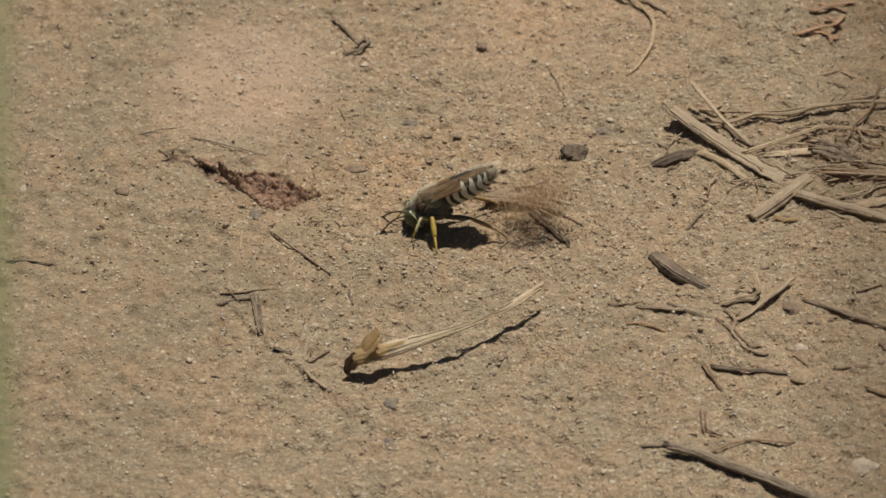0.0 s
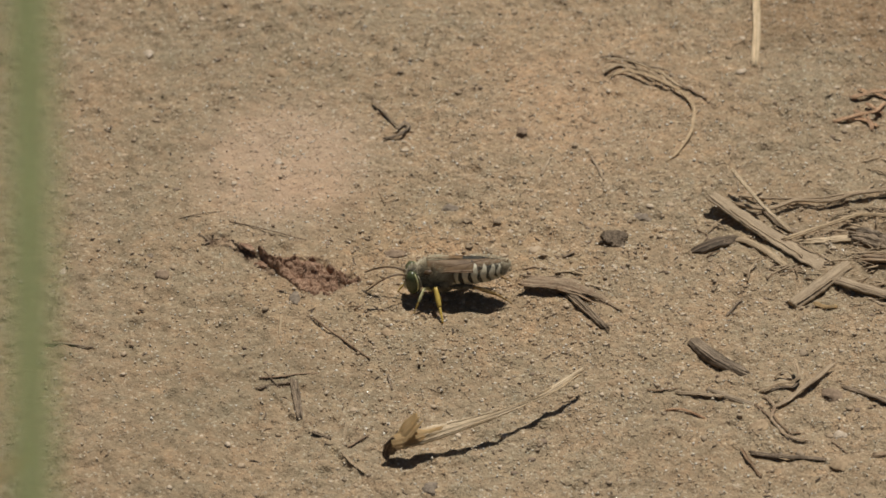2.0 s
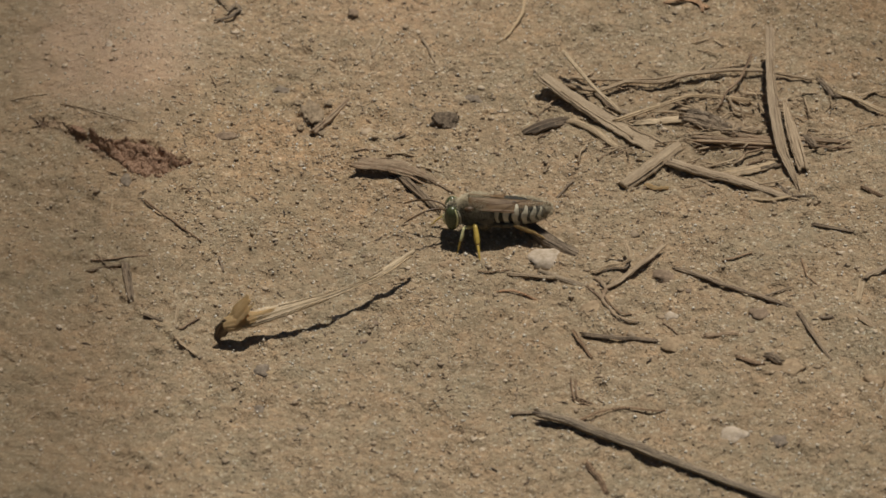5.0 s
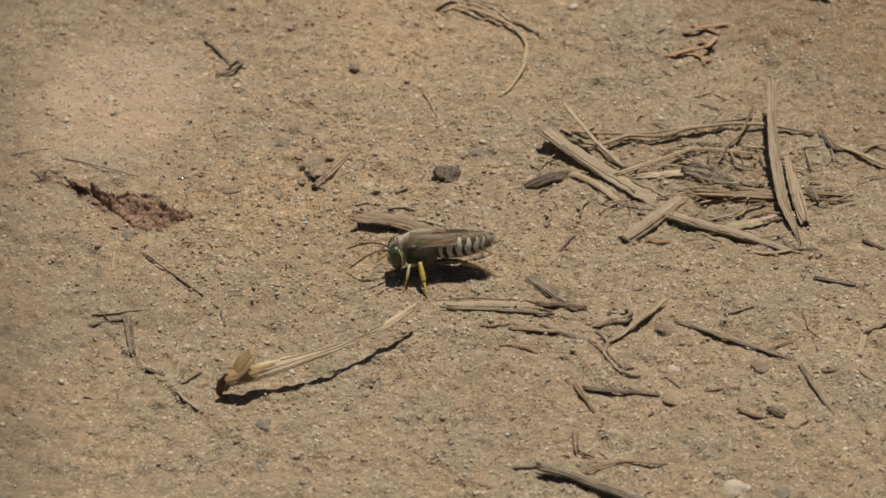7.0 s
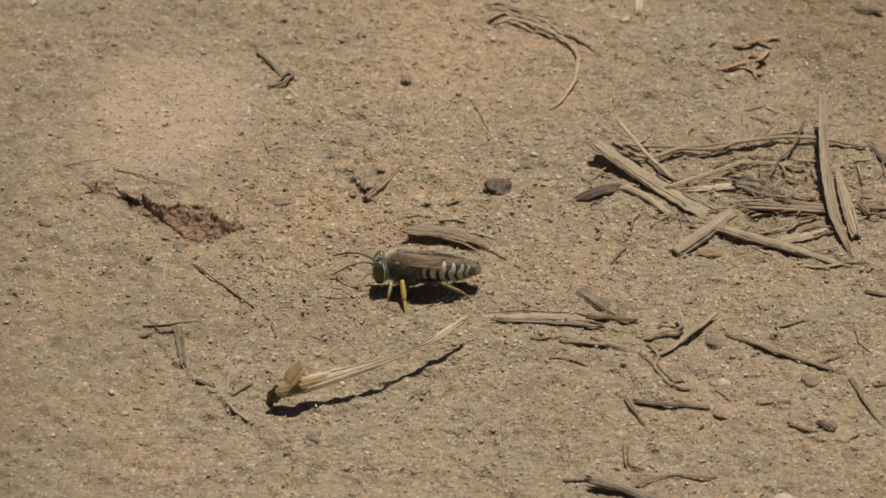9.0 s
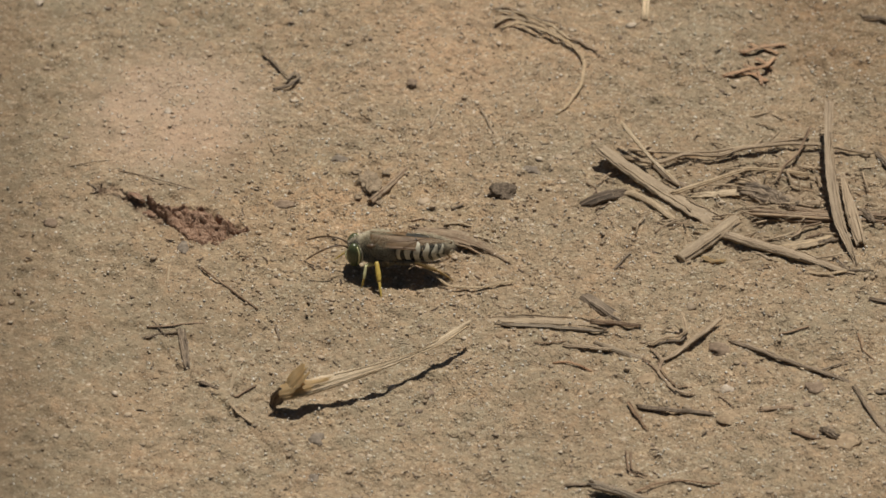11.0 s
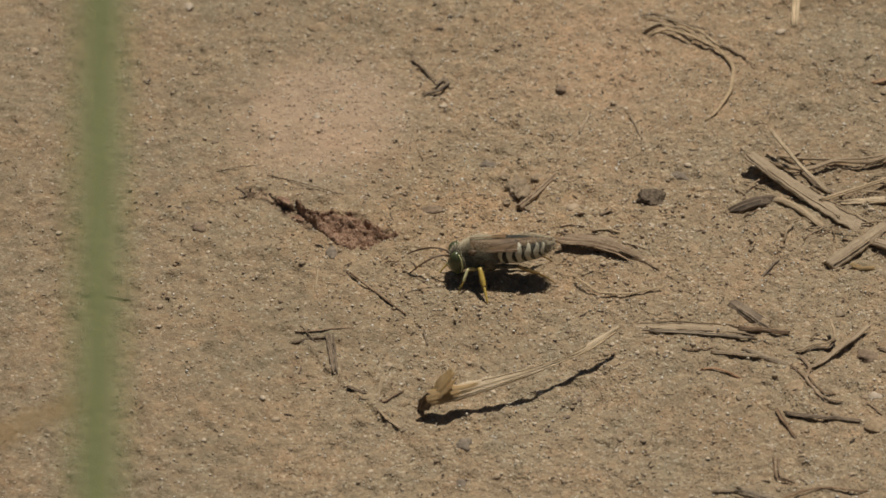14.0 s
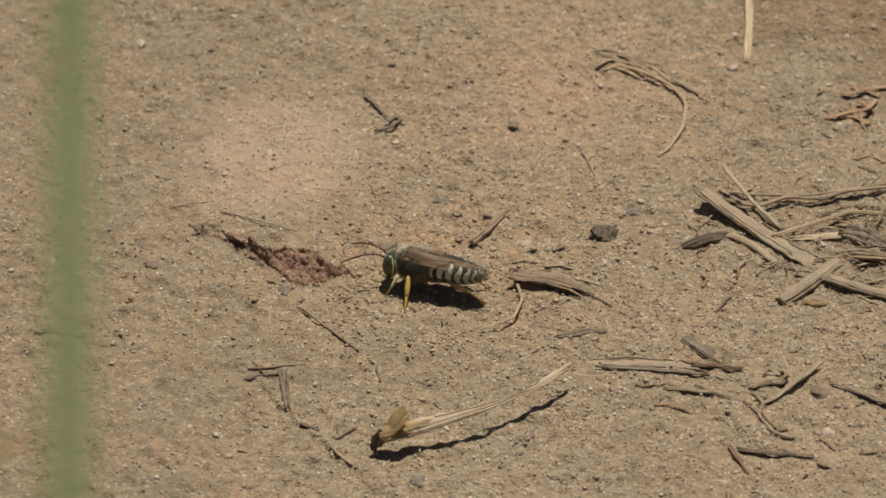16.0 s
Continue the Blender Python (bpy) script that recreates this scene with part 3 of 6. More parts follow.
# ---- ground ----
def build_ground():
    """One sheet: fine where the camera looks, then ever wider out to the horizon."""
    def axis(lo, hi, step):
        inner = np.arange(lo, hi + step / 2, step)
        out = 6.0 * 1.55 ** np.arange(0, 32)
        return np.concatenate([lo - np.cumsum(out)[::-1], inner, hi + np.cumsum(out)])
    xs, ys = axis(-106, 94, 0.36), axis(-92, 104, 0.36)
    X, Y = np.meshgrid(xs, ys)
    Z = ground_height(X, Y)
    co = np.stack([X, Y, Z], -1).reshape(-1, 3) * MM
    w, h = len(xs), len(ys)
    i = (np.arange(h - 1)[:, None] * w + np.arange(w - 1)[None]).ravel()
    quads = np.stack([i, i + 1, i + w + 1, i + w], -1)
    me = bpy.data.meshes.new("ground")
    me.vertices.add(len(co))
    me.vertices.foreach_set("co", co.astype(np.float32).ravel())
    me.loops.add(quads.size)
    me.loops.foreach_set("vertex_index", quads.astype(np.int32).ravel())
    me.polygons.add(len(quads))
    me.polygons.foreach_set("loop_start", np.arange(0, quads.size, 4, dtype=np.int32))
    me.polygons.foreach_set("loop_total", np.full(len(quads), 4, np.int32))
    me.update(calc_edges=True)
    me.polygons.foreach_set("use_smooth", [True] * len(quads))
    x, y = X.ravel(), Y.ravel()
    red = np.clip(np.exp(-(((x - MOUND[0]) / (MOUND[2] * 1.1)) ** 2 + ((y - MOUND[1]) / (MOUND[3] * 1.1)) ** 2) ** 2) * (0.9 + 0.3 * value_noise(x / 3, y / 3, 21)), 0, 1)
    dug = np.clip(np.exp(-(((x - DUG[0]) / DUG[2]) ** 2 + ((y - DUG[1]) / DUG[3]) ** 2)) * (0.9 + 0.5 * value_noise(x / 4, y / 4, 23)), 0, 1)
    pale = np.exp(-(((x - 3) / 17) ** 2 + ((y - 53) / 22) ** 2) ** 1.3) * (0.85 + 0.3 * value_noise(x / 5, y / 5, 28))
    dug = np.maximum(dug, np.clip(np.exp(-(((x - 3) / 19) ** 2 + ((y - 55) / 26) ** 2)) * (0.9 + 0.4 * value_noise(x / 6, y / 6, 24)), 0, 1))
    _, s, u = near_line(x, y, CREVICE)
    wide = 1.3 + 2.6 * np.exp(-((u - 0.74) / 0.2) ** 2)
    face = smooth(np.clip(1.6 - np.abs(-s / wide - 0.5) * 2.2, 0, 1)) * (u > 0.05) * (u < 0.995)
    # grey crust; its leftward ramp also paints in the dimness of that side
    grey = np.clip(0.9 * smooth(np.clip((-x - 18 + 0.1 * y) / 48, 0, 1)) + 0.25 * value_noise(x / 14, y / 14, 25), 0, 1) * (1 - red)
    near = np.clip(2.2 - np.maximum(np.abs(x) / 95, np.abs(y) / 95), 0, 1)
    grey = np.clip(grey + 0.9 * np.clip(value_noise(x / 17 + 3, y / 21, 27) - 0.05, 0, 1) * (1 - dug) * (1 - red), 0, 1) * near
    col = me.color_attributes.new("soil", "FLOAT_COLOR", "POINT")
    col.data.foreach_set("color", np.stack([np.clip(red + 0.45 * pale, 0, 1), dug, grey, np.clip(face * (1.0 + 0.6 * value_noise(x / 1.2, y / 1.2, 29)), 0, 1)], -1).astype(np.float32).ravel())
    # brown darkening that grows towards the far right corner
    dark = smooth(np.clip((x + 0.8 * y - FAR_DARK) / 45 + 0.5 + 0.35 * value_noise(x / 9, y / 9, 41), 0, 1)) * near
    me.attributes.new("far_dark", "FLOAT", "POINT").data.foreach_set("value", dark.astype(np.float32))
    me.materials.append(SAND)
    return tagged(new("ground", me), "bare sandy earth, fine grains, trodden and dry", "ground", kind="structure")


ground = build_ground()


def scatter(seed, n, lo, hi, power, mound=0.55):
    rng = np.random.default_rng(seed)
    x, y = rng.uniform(-104, 92, n), rng.uniform(-90, 102, n)
    d = np.exp(-(((x - MOUND[0]) / MOUND[2]) ** 2 + ((y - MOUND[1]) / MOUND[3]) ** 2) ** 1.5)
    ok = rng.random(n) > mound * d
    ok &= rng.random(n) > 0.55 * smooth(np.clip((-x - 22 - 0.25 * y) / 40, 0, 1))
    clump = value_noise(x / 5.0, y / 5.0, seed + 40) * 0.5 + 0.5
    ok &= rng.random(n) < 0.45 + 0.75 * clump
    _, sd, u = near_line(x, y, CREVICE)
    ok &= ~((sd < 0.3) & (sd > -1.3 - 2.6 * np.exp(-((u - 0.74) / 0.2) ** 2)) & (u > 0.1) & (u < 0.99) & (rng.random(n) < 0.85))
    x, y = x[ok], y[ok]
    size = lo + (hi - lo) * rng.random(len(x)) ** power
    z = ground_height(x, y) + size * rng.uniform(-0.2, 0.26, len(x))
    return np.stack([x, y, z], -1), size


p, s = scatter(51, 160000, 0.14, 0.5, 2.2, 0.85)
tagged(grain_cloud("sand_grains", p - np.stack([0 * s, 0 * s, 0.05 * s], -1), s, GRAIN, 1, low=0.6), "loose tan, pinkish and grey sand grains", "sand", kind="stuff")
p, s = scatter(52, 17000, 0.4, 1.25, 3.0, 0.9)
tagged(grain_cloud("coarse_grains", p - np.stack([0 * s, 0 * s, 0.2 * s], -1), s, CRUMB, 2, 20, low=0.38), "coarse crumbs of earth among the sand", "grit", kind="stuff")
p, s = scatter(55, 800, 0.8, 2.2, 3.0, 0.9)
tagged(grain_cloud("earth_lumps", p - np.stack([0 * s, 0 * s, 0.2 * s], -1), s, CRUMB, 4, 20, low=0.26), "small lumps of sandy earth pressed into the sand", "earth lumps", kind="stuff")
p, s = scatter(56, 60000, 0.2, 0.95, 2.6)
near = np.exp(-(((p[:, 0] + 8) / 34) ** 2 + ((p[:, 1] - 1) / 26) ** 2)) > np.random.default_rng(57).random(len(p))
p, s = p[near], s[near]
tagged(grain_cloud("dug_crumbs", p, s, CRUMB, 5, low=0.75), "loose crumbs of earth thrown out by digging", "grit", kind="stuff")
p, s = scatter(58, 190000, 0.22, 0.6, 1.8, 0.0)
dusty = np.exp(-(((p[:, 0] - MOUND[0]) / MOUND[2]) ** 2 + ((p[:, 1] - MOUND[1]) / MOUND[3]) ** 2) ** 1.5) > np.random.default_rng(59).uniform(0.1, 1, len(p))
p, s = p[dusty], s[dusty]
tagged(grain_cloud("mound_grains", p - np.stack([0 * s, 0 * s, 0.1 * s], -1), s, MOUND_GRAIN, 6, low=0.4), "pinkish sand grains of a low mound", "sand", kind="stuff")
p, s = scatter(53, 24000, 0.16, 0.58, 2.6, -0.3)
p[:, 2] += 0.06
tagged(grain_cloud("quartz_grains", p, s, QUARTZ, 3), "bright glinting quartz grains on the sand", "sand", kind="stuff")


def flecks(seed, n):
    """Tiny dark splinters and crumbs of bark strewn over the sand, in one mesh."""
    place, size = scatter(seed, n, 0.35, 1.7, 2.6)
    off = ((place[:, 0] - MOUND[0]) / MOUND[2]) ** 2 + ((place[:, 1] - MOUND[1]) / MOUND[3]) ** 2 > 1.2
    place, size = place[off], size[off]
    rng = np.random.default_rng(seed)
    verts, faces = [], []
    for (x, y, z), s in zip(place, size):
        a = rng.uniform(0, math.pi)
        d = Vector((math.cos(a), math.sin(a), rng.uniform(-0.12, 0.12))) * (s / 2)
        w = rng.uniform(0.06, 0.16)
        c = Vector((x, y, float(ground_height(x, y)) + 0.09))
        bend = Vector((-d.y, d.x, 0)) * rng.uniform(-0.3, 0.3)
        v, f, _ = tube_data([(c - d) * MM, (c + bend) * MM, (c + d) * MM], [w * MM * 0.6, w * MM, w * MM * 0.5], 5)
        faces += [tuple(i + len(verts) for i in q) for q in f]
        verts += v
    return mesh_object("bark_crumbs", verts, faces, FLECK, None, "", True)


FLECK = grain_material("bark_crumbs", [(0.0, (0.07, 0.05, 0.036)), (0.3, (0.14, 0.098, 0.066)), (0.6, (0.22, 0.155, 0.105)), (0.85, (0.36, 0.27, 0.175))], 0.8)
tagged(flecks(54, 1900), "tiny dark splinters of bark strewn over sand", "plant litter", kind="stuff")


# ---- the wasp ----
def wasp_materials():
    out = {}
    m, n, l, b = material("wasp_cuticle", 0.6, 0.25)
    co = n.new("ShaderNodeTexCoord").outputs["Object"]
    t = noise_tex(n, l, co, 2500, 4)
    r = ramp(n, [(0.35, (0.018, 0.017, 0.013)), (0.7, (0.065, 0.06, 0.045))])
    l.new(t.outputs[0], r.inputs[0])
    l.new(r.outputs[0], b.inputs["Base Color"])
    bump(n, l, b, t.outputs[0], 0.4, 0.00004)
    out["black"] = m
    out["grey"] = mottled("wasp_grey_pile", (0.06, 0.054, 0.038), (0.19, 0.165, 0.115), 2600, 0.9, 0.2, 0.8, 0.00015)
    out["hair"] = mottled("wasp_hair", (0.30, 0.258, 0.172), (0.50, 0.43, 0.30), 3000, 0.6, 0.3)
    out["eye"] = mottled("wasp_eye", (0.055, 0.066, 0.026), (0.10, 0.112, 0.05), 3000, 0.25, 0.5, 0.1, 0.00002)
    out["tail"] = mottled("wasp_tail_pile", (0.24, 0.20, 0.135), (0.46, 0.39, 0.27), 2600, 0.9, 0.2, 0.8, 0.0001)
    out["cream"] = mottled("wasp_cream_band", (0.52, 0.47, 0.34), (0.70, 0.64, 0.48), 2500, 0.5, 0.4, 0.2, 0.00003)
    out["yellow"] = mottled("wasp_yellow_leg", (0.48, 0.33, 0.055), (0.66, 0.48, 0.12), 2500, 0.4, 0.5, 0.2, 0.00003)
    out["lemon"] = mottled("wasp_lemon_line", (0.66, 0.62, 0.27), (0.80, 0.76, 0.45), 2500, 0.4, 0.5, 0.2, 0.00003)
    out["brown"] = mottled("wasp_brown_leg", (0.06, 0.035, 0.015), (0.16, 0.09, 0.04), 2500, 0.45, 0.5, 0.2, 0.00003)
    out["vein"] = mottled("wasp_vein", (0.11, 0.055, 0.022), (0.20, 0.11, 0.05), 2500, 0.5, 0.4, 0.2, 0.00003)
    out["amber"] = mottled("wasp_amber_leg", (0.22, 0.13, 0.04), (0.40, 0.27, 0.10), 2500, 0.45, 0.5, 0.2, 0.00003)
    m, n, l, b = material("wasp_wing", 0.55, 0.25)
    at = n.new("ShaderNodeTexCoord").outputs["Object"]
    t = noise_tex(n, l, at, 900, 5, 0.7, (0.4, 1.6, 1))
    r = ramp(n, [(0.3, (0.10, 0.056, 0.025)), (0.7, (0.33, 0.215, 0.112))])
    l.new(t.outputs[0], r.inputs[0])
    l.new(r.outputs[0], b.inputs["Base Color"])
    b.inputs["Alpha"].default_value = 0.84
    bump(n, l, b, t.outputs[0], 0.5, 0.0001)
    out["wing"] = m
    return out


WM = wasp_materials()


def loft(rings, sides=20):
    """A closed skin over rings (x, centre y, centre z, half width, half height) in mm."""
    verts, faces = [], []
    for x, cy, cz, ry, rz in rings:
        for k in range(sides):
            a = 2 * math.pi * k / sides
            verts.append((x * MM, (cy + ry * math.cos(a)) * MM, (cz + rz * math.sin(a)) * MM))
    for i in range(len(rings) - 1):
        for k in range(sides):
            a, b = i * sides + k, i * sides + (k + 1) % sides
            faces.append((a, b, b + sides, a + sides))
    faces.append(tuple(range(sides - 1, -1, -1)))
    faces.append(tuple((len(rings) - 1) * sides + k for k in range(sides)))
    return verts, faces


def egg(cx, cy, cz, rx, ry, rz, n=12):
    return [(cx + rx * math.cos(math.pi * i / n), cy, cz, max(0.02, ry * math.sin(math.pi * i / n)), max(0.02, rz * math.sin(math.pi * i / n)))
            for i in range(n + 1)]


ABDOMEN = [(-1.9, 0, 0.0, 0.8, 0.8), (-2.4, 0, 0.05, 1.7, 1.6), (-3.2, 0, 0.1, 2.25, 2.05), (-4.6, 0, 0.1, 2.35, 2.05), (-5.8, 0, 0.0, 2.4, 2.05),
           (-7.0, 0, -0.12, 2.25, 1.9), (-8.2, 0, -0.25, 2.0, 1.72), (-9.3, 0, -0.2, 1.68, 1.45), (-10.3, 0, -0.05, 1.25, 1.1), (-11.0, 0, 0.1, 0.75, 0.65),
           (-11.35, 0, 0.2, 0.08, 0.08)]


def abdomen_at(x):
    for a, b in zip(ABDOMEN, ABDOMEN[1:]):
        if b[0] <= x <= a[0]:
            u = (a[0] - x) / (a[0] - b[0])
            return [p + (q - p) * u for p, q in zip(a, b)]
    return ABDOMEN[-1]


def band_mesh(x0, half):
    """A pale, wavy band that wraps the flanks and leaves the back bare."""
    verts, faces = [], []
    n = 15
    for flank in (0, 1):
        base = len(verts)
        for i in range(n):
            a = radians(-48 + 112 * i / (n - 1))
            wid = half * (1 - 0.45 * max(0, (i - 9) / 5)) * (0.85 + 0.15 * math.sin(i * 0.9))
            if i in (0, n - 1):
                wid *= 0.35
            sh = 0.18 * math.sin((i - 4) * 0.55)
            for j in range(3):
                x = x0 + sh + wid * (j - 1)
                _, cy, cz, ry, rz = abdomen_at(x)
                lift = 0.035 + 0.03 * (j == 1)
                c = math.cos(a) * (1 if flank == 0 else -1)
                verts.append((x * MM, (cy + (ry + lift) * c) * MM, (cz + (rz + lift) * math.sin(a)) * MM))
        for i in range(n - 1):
            for j in range(2):
                k = base + i * 3 + j
                faces.append((k, k + 1, k + 4, k + 3) if flank == 0 else (k + 3, k + 4, k + 1, k))
    return verts, faces


def wing_mesh(side):
    """A folded wing: a long thin sheet from the shoulder back along the abdomen, roofed to the side."""
    verts, faces = [], []
    n, w = 22, 7
    for layer in (0.0, -0.045):
        for i in range(n):
            u = i / (n - 1)
            x = 1.1 - 12.4 * u
            wide = 2.0 * math.sin(math.pi * min(1, 0.12 + u * 0.86)) ** 0.6 + 0.2
            for j in range(w):
                v = j / (w - 1)
                yy = -0.25 + 0.65 * (1 - u) + wide * v
                zz = 2.75 - 1.0 * u - 0.9 * u * u - 1.25 * v * v * (0.6 + 0.5 * (1 - u)) + 0.10 * math.sin(9 * u + 5 * v) * v
                verts.append((x * MM, side * yy * MM, (zz + layer + 0.12 * (side > 0)) * MM))
    for i in range(n - 1):
        for j in range(w - 1):
            a = i * w + j
            q = (a, a + 1, a + w + 1, a + w)
            faces += [q, tuple(n * w + k for k in reversed(q))]
    rim = [j for j in range(w)] + [i * w + w - 1 for i in range(1, n)] + [(n - 1) * w + j for j in range(w - 2, -1, -1)] + [i * w for i in range(n - 2, 0, -1)]
    for a, b in zip(rim, rim[1:] + rim[:1]):
        faces.append((a, b, b + n * w, a + n * w))
    return verts, faces


def vein_mesh(side):
    verts, faces = [], []
    for v0, v1, u0, u1 in ((0.97, 0.93, 0.03, 0.72), (0.75, 0.35, 0.05, 0.62), (0.93, 0.45, 0.4, 0.58), (0.5, 0.15, 0.45, 0.7), (0.93, 0.4, 0.62, 0.8)):
        pts = []
        for k in range(8):
            u, v = u0 + (u1 - u0) * k / 7, v0 + (v1 - v0) * k / 7
            wide = 2.0 * math.sin(math.pi * min(1, 0.12 + u * 0.86)) ** 0.6 + 0.2
            zz = 2.75 - 1.0 * u - 0.9 * u * u - 1.25 * v * v * (0.6 + 0.5 * (1 - u)) + 0.10 * math.sin(9 * u + 5 * v) * v
            pts.append(((1.1 - 12.4 * u) * MM, side * (-0.25 + 0.65 * (1 - u) + wide * v) * MM, (zz + 0.03 + 0.12 * (side > 0)) * MM))
        a, f, _ = tube_data(pts, [0.035 * MM] * 8, 5)
        faces += [tuple(i + len(verts) for i in q) for q in f]
        verts += a
    return verts, faces


def hair_mesh(rings, n, lo, hi, seed, cover=(-0.5, 1.0)):
    """Short pile: thin three-sided spines that stand off an egg shape."""
    rnd = random.Random(seed)
    verts, faces = [], []
    cx, cy, cz, rx, ry, rz = rings
    while len(verts) < n * 4:
        d = Vector((rnd.gauss(0, 1), rnd.gauss(0, 1), rnd.gauss(0, 1))).normalized()
        if not cover[0] <= d.z <= cover[1]:
            continue
        p = Vector((cx + rx * d.x, cy + ry * d.y, cz + rz * d.z))
        nn = Vector((d.x / rx, d.y / ry, d.z / rz)).normalized()
        t = (nn + Vector((-0.7, rnd.uniform(-0.4, 0.4), rnd.uniform(-0.3, 0.3)))).normalized()
        s = t.orthogonal().normalized()
        k = len(verts)
        q = t.cross(s)
        for e in (s, -0.5 * s + 0.87 * q, -0.5 * s - 0.87 * q):
            verts.append((p + e * 0.028 - nn * 0.03) * MM)
        verts.append((p + t * rnd.uniform(lo, hi)) * MM)
        faces += [(k, k + 1, k + 3), (k + 1, k + 2, k + 3), (k + 2, k, k + 3)]
    return verts, faces


def tube_part(name, pts, radii, mat, parent, label="", sides=8, n=None):
    n = n or 3 * len(pts)
    sp = spline([(*p, r) for p, r in zip(pts, radii)], n)
    v, f, al = tube_data([Vector(q[:3]) * MM for q in sp], [max(0.03, q[3]) * MM for q in sp], sides)
    return mesh_object(name, v, f, mat, parent, label)


def leg(name, root, side, hip, knee, ankle, foot, thick, mats, combs=0):
    """One leg: the mesh's origin is at the hip; femur, tibia and tarsus, with comb spines on a digging leg."""
    def rel(p):
        return ((p[0] - hip[0]), side * (p[1] - hip[1]), p[2] - hip[2])
    o, k, a, f = (0, 0, 0), rel(knee), rel(ankle), rel(foot)
    mid = tuple((p + q) / 2 for p, q in zip(o, k))
    femur = tube_part(name, [o, mid, k], [thick * 0.9, thick * 1.25, thick * 0.75], mats[0], root)
    femur.location = Vector((hip[0], side * hip[1], hip[2])) * MM
    m2 = tuple(p + (q - p) * 0.6 for p, q in zip(k, a))
    tube_part("tibia", [k, m2, a], [thick * 0.7, thick * 0.95, thick * 0.7], mats[1], femur)
    m3 = tuple(p + (q - p) * 0.5 + d for p, q, d in zip(a, f, (0.0, 0.0, 0.12)))
    tube_part("tarsus", [a, m3, f], [thick * 0.55, thick * 0.42, thick * 0.25], mats[2], femur)
    if combs:
        verts, faces = [], []
        for i in range(combs):
            u = i / (combs - 1)
            p = Vector(a) + (Vector(f) - Vector(a)) * u
            t = p + Vector((0.45, side * 0.42, -0.1))
            v, q, _ = tube_data([p * MM, t * MM], [0.045 * MM, 0.012 * MM], 4)
            faces += [tuple(j + len(verts) for j in w) for w in q]
            verts += v
        mesh_object("comb", verts, faces, mats[2], femur)
    return femur


def build_wasp():
    root = tagged(new("sand_wasp"), "grey hairy sand wasp, cream-banded black abdomen, yellow legs, digging", "wasp")
    v, f = loft(egg(0, 0, 0.0, 3.35, 2.5, 2.45, 14), 24)
    thorax = mesh_object("thorax", v, f, WM["grey"], root, "dark grey thorax with short pale pile")
    thorax.location = (0, 0, 4.2 * MM)
    v, f = hair_mesh((0, 0, 0.0, 3.3, 2.5, 2.45), 7500, 0.35, 0.95, 5, (-0.45, 1.0))
    mesh_object("fur", v, f, WM["hair"], thorax, "short pale grey hairs")
    v, f = loft(egg(3.35, 0, -0.35, 1.35, 2.1, 2.05, 10), 20)
    mesh_object("head", v, f, WM["black"], thorax)
    v, f = hair_mesh((3.2, 0, -0.3, 1.35, 2.1, 2.05), 1300, 0.3, 0.7, 8, (-0.2, 1.0))
    mesh_object("head_fur", v, f, WM["hair"], thorax)
    for side in (1, -1):
        v, f = loft(egg(3.6, side * 1.35, -0.25, 1.2, 1.15, 2.05, 12), 18)
        mesh_object("eye", v, f, WM["eye"], thorax, "large olive-green compound eye")
        tube_part("eye_line", [(3.15, side * 1.75, 1.5), (2.85, side * 2.3, 0.6), (2.85, side * 2.4, -0.5), (3.1, side * 2.1, -1.5)], [0.07, 0.14, 0.14, 0.07],
                  WM["lemon"], thorax, "pale yellow line along the eye", 6, 10)
        tube_part("eye_line", [(2.75, side * 1.7, 1.35), (2.4, side * 2.2, 0.5), (2.4, side * 2.3, -0.5), (2.7, side * 2.0, -1.4)], [0.04, 0.08, 0.08, 0.04],
                  WM["cream"], thorax, "thin cream line behind the eye", 6, 10)
        tube_part("antenna", [(4.5, side * 0.5, 0.5), (5.4, side * 0.8, 1.1), (7.0, side * 1.3, 1.3), (9.0, side * 2.0, 0.8), (10.9, side * 2.6, -0.1)],
                  [0.18, 0.14, 0.14, 0.15, 0.11], WM["brown"], thorax, "long dark brown antenna", 7, 16)
        v, f = wing_mesh(side)
        mesh_object("wing", v, f, WM["wing"], thorax, "smoky brown wing folded over the back")
        v, f = vein_mesh(side)
        mesh_object("venation", v, f, WM["vein"], thorax, "reddish-brown wing veins")
        v, f = loft(egg(1.0, side * 1.75, 1.55, 0.75, 0.5, 0.45, 8), 12)
        mesh_object("tegula", v, f, WM["brown"], thorax, "glossy brown wing-base plate")
        v, f = loft(egg(-1.2, side * 1.3, -1.75, 1.3, 0.85, 0.8, 8), 12)
        mesh_object("coxa", v, f, WM["grey"], thorax, "grey hairy base of a leg")
    v, f = loft([(4.2, 0, -2.0, 0.5, 0.4), (4.6, 0, -1.7, 0.75, 0.6), (4.95, 0, -1.3, 0.6, 0.5), (5.1, 0, -0.9, 0.2, 0.2)], 12)
    mesh_object("labrum", v, f, WM["lemon"], thorax, "yellow-green mouth shield")
    v, f = loft([ABDOMEN[0]] + [tuple(abdomen_at(-2.0 - 0.37 * i)) for i in range(25)] + [ABDOMEN[-1]], 24)
    mesh_object("abdomen", v, f, WM["black"], thorax, "glossy black abdomen")
    for x0, half in ((-3.2, 0.36), (-4.6, 0.5), (-6.0, 0.52), (-7.4, 0.5), (-8.7, 0.46), (-9.7, 0.3)):
        v, f = band_mesh(x0, half)
        mesh_object("abdomen_band", v, f, WM["cream"], thorax, "cream-white band")
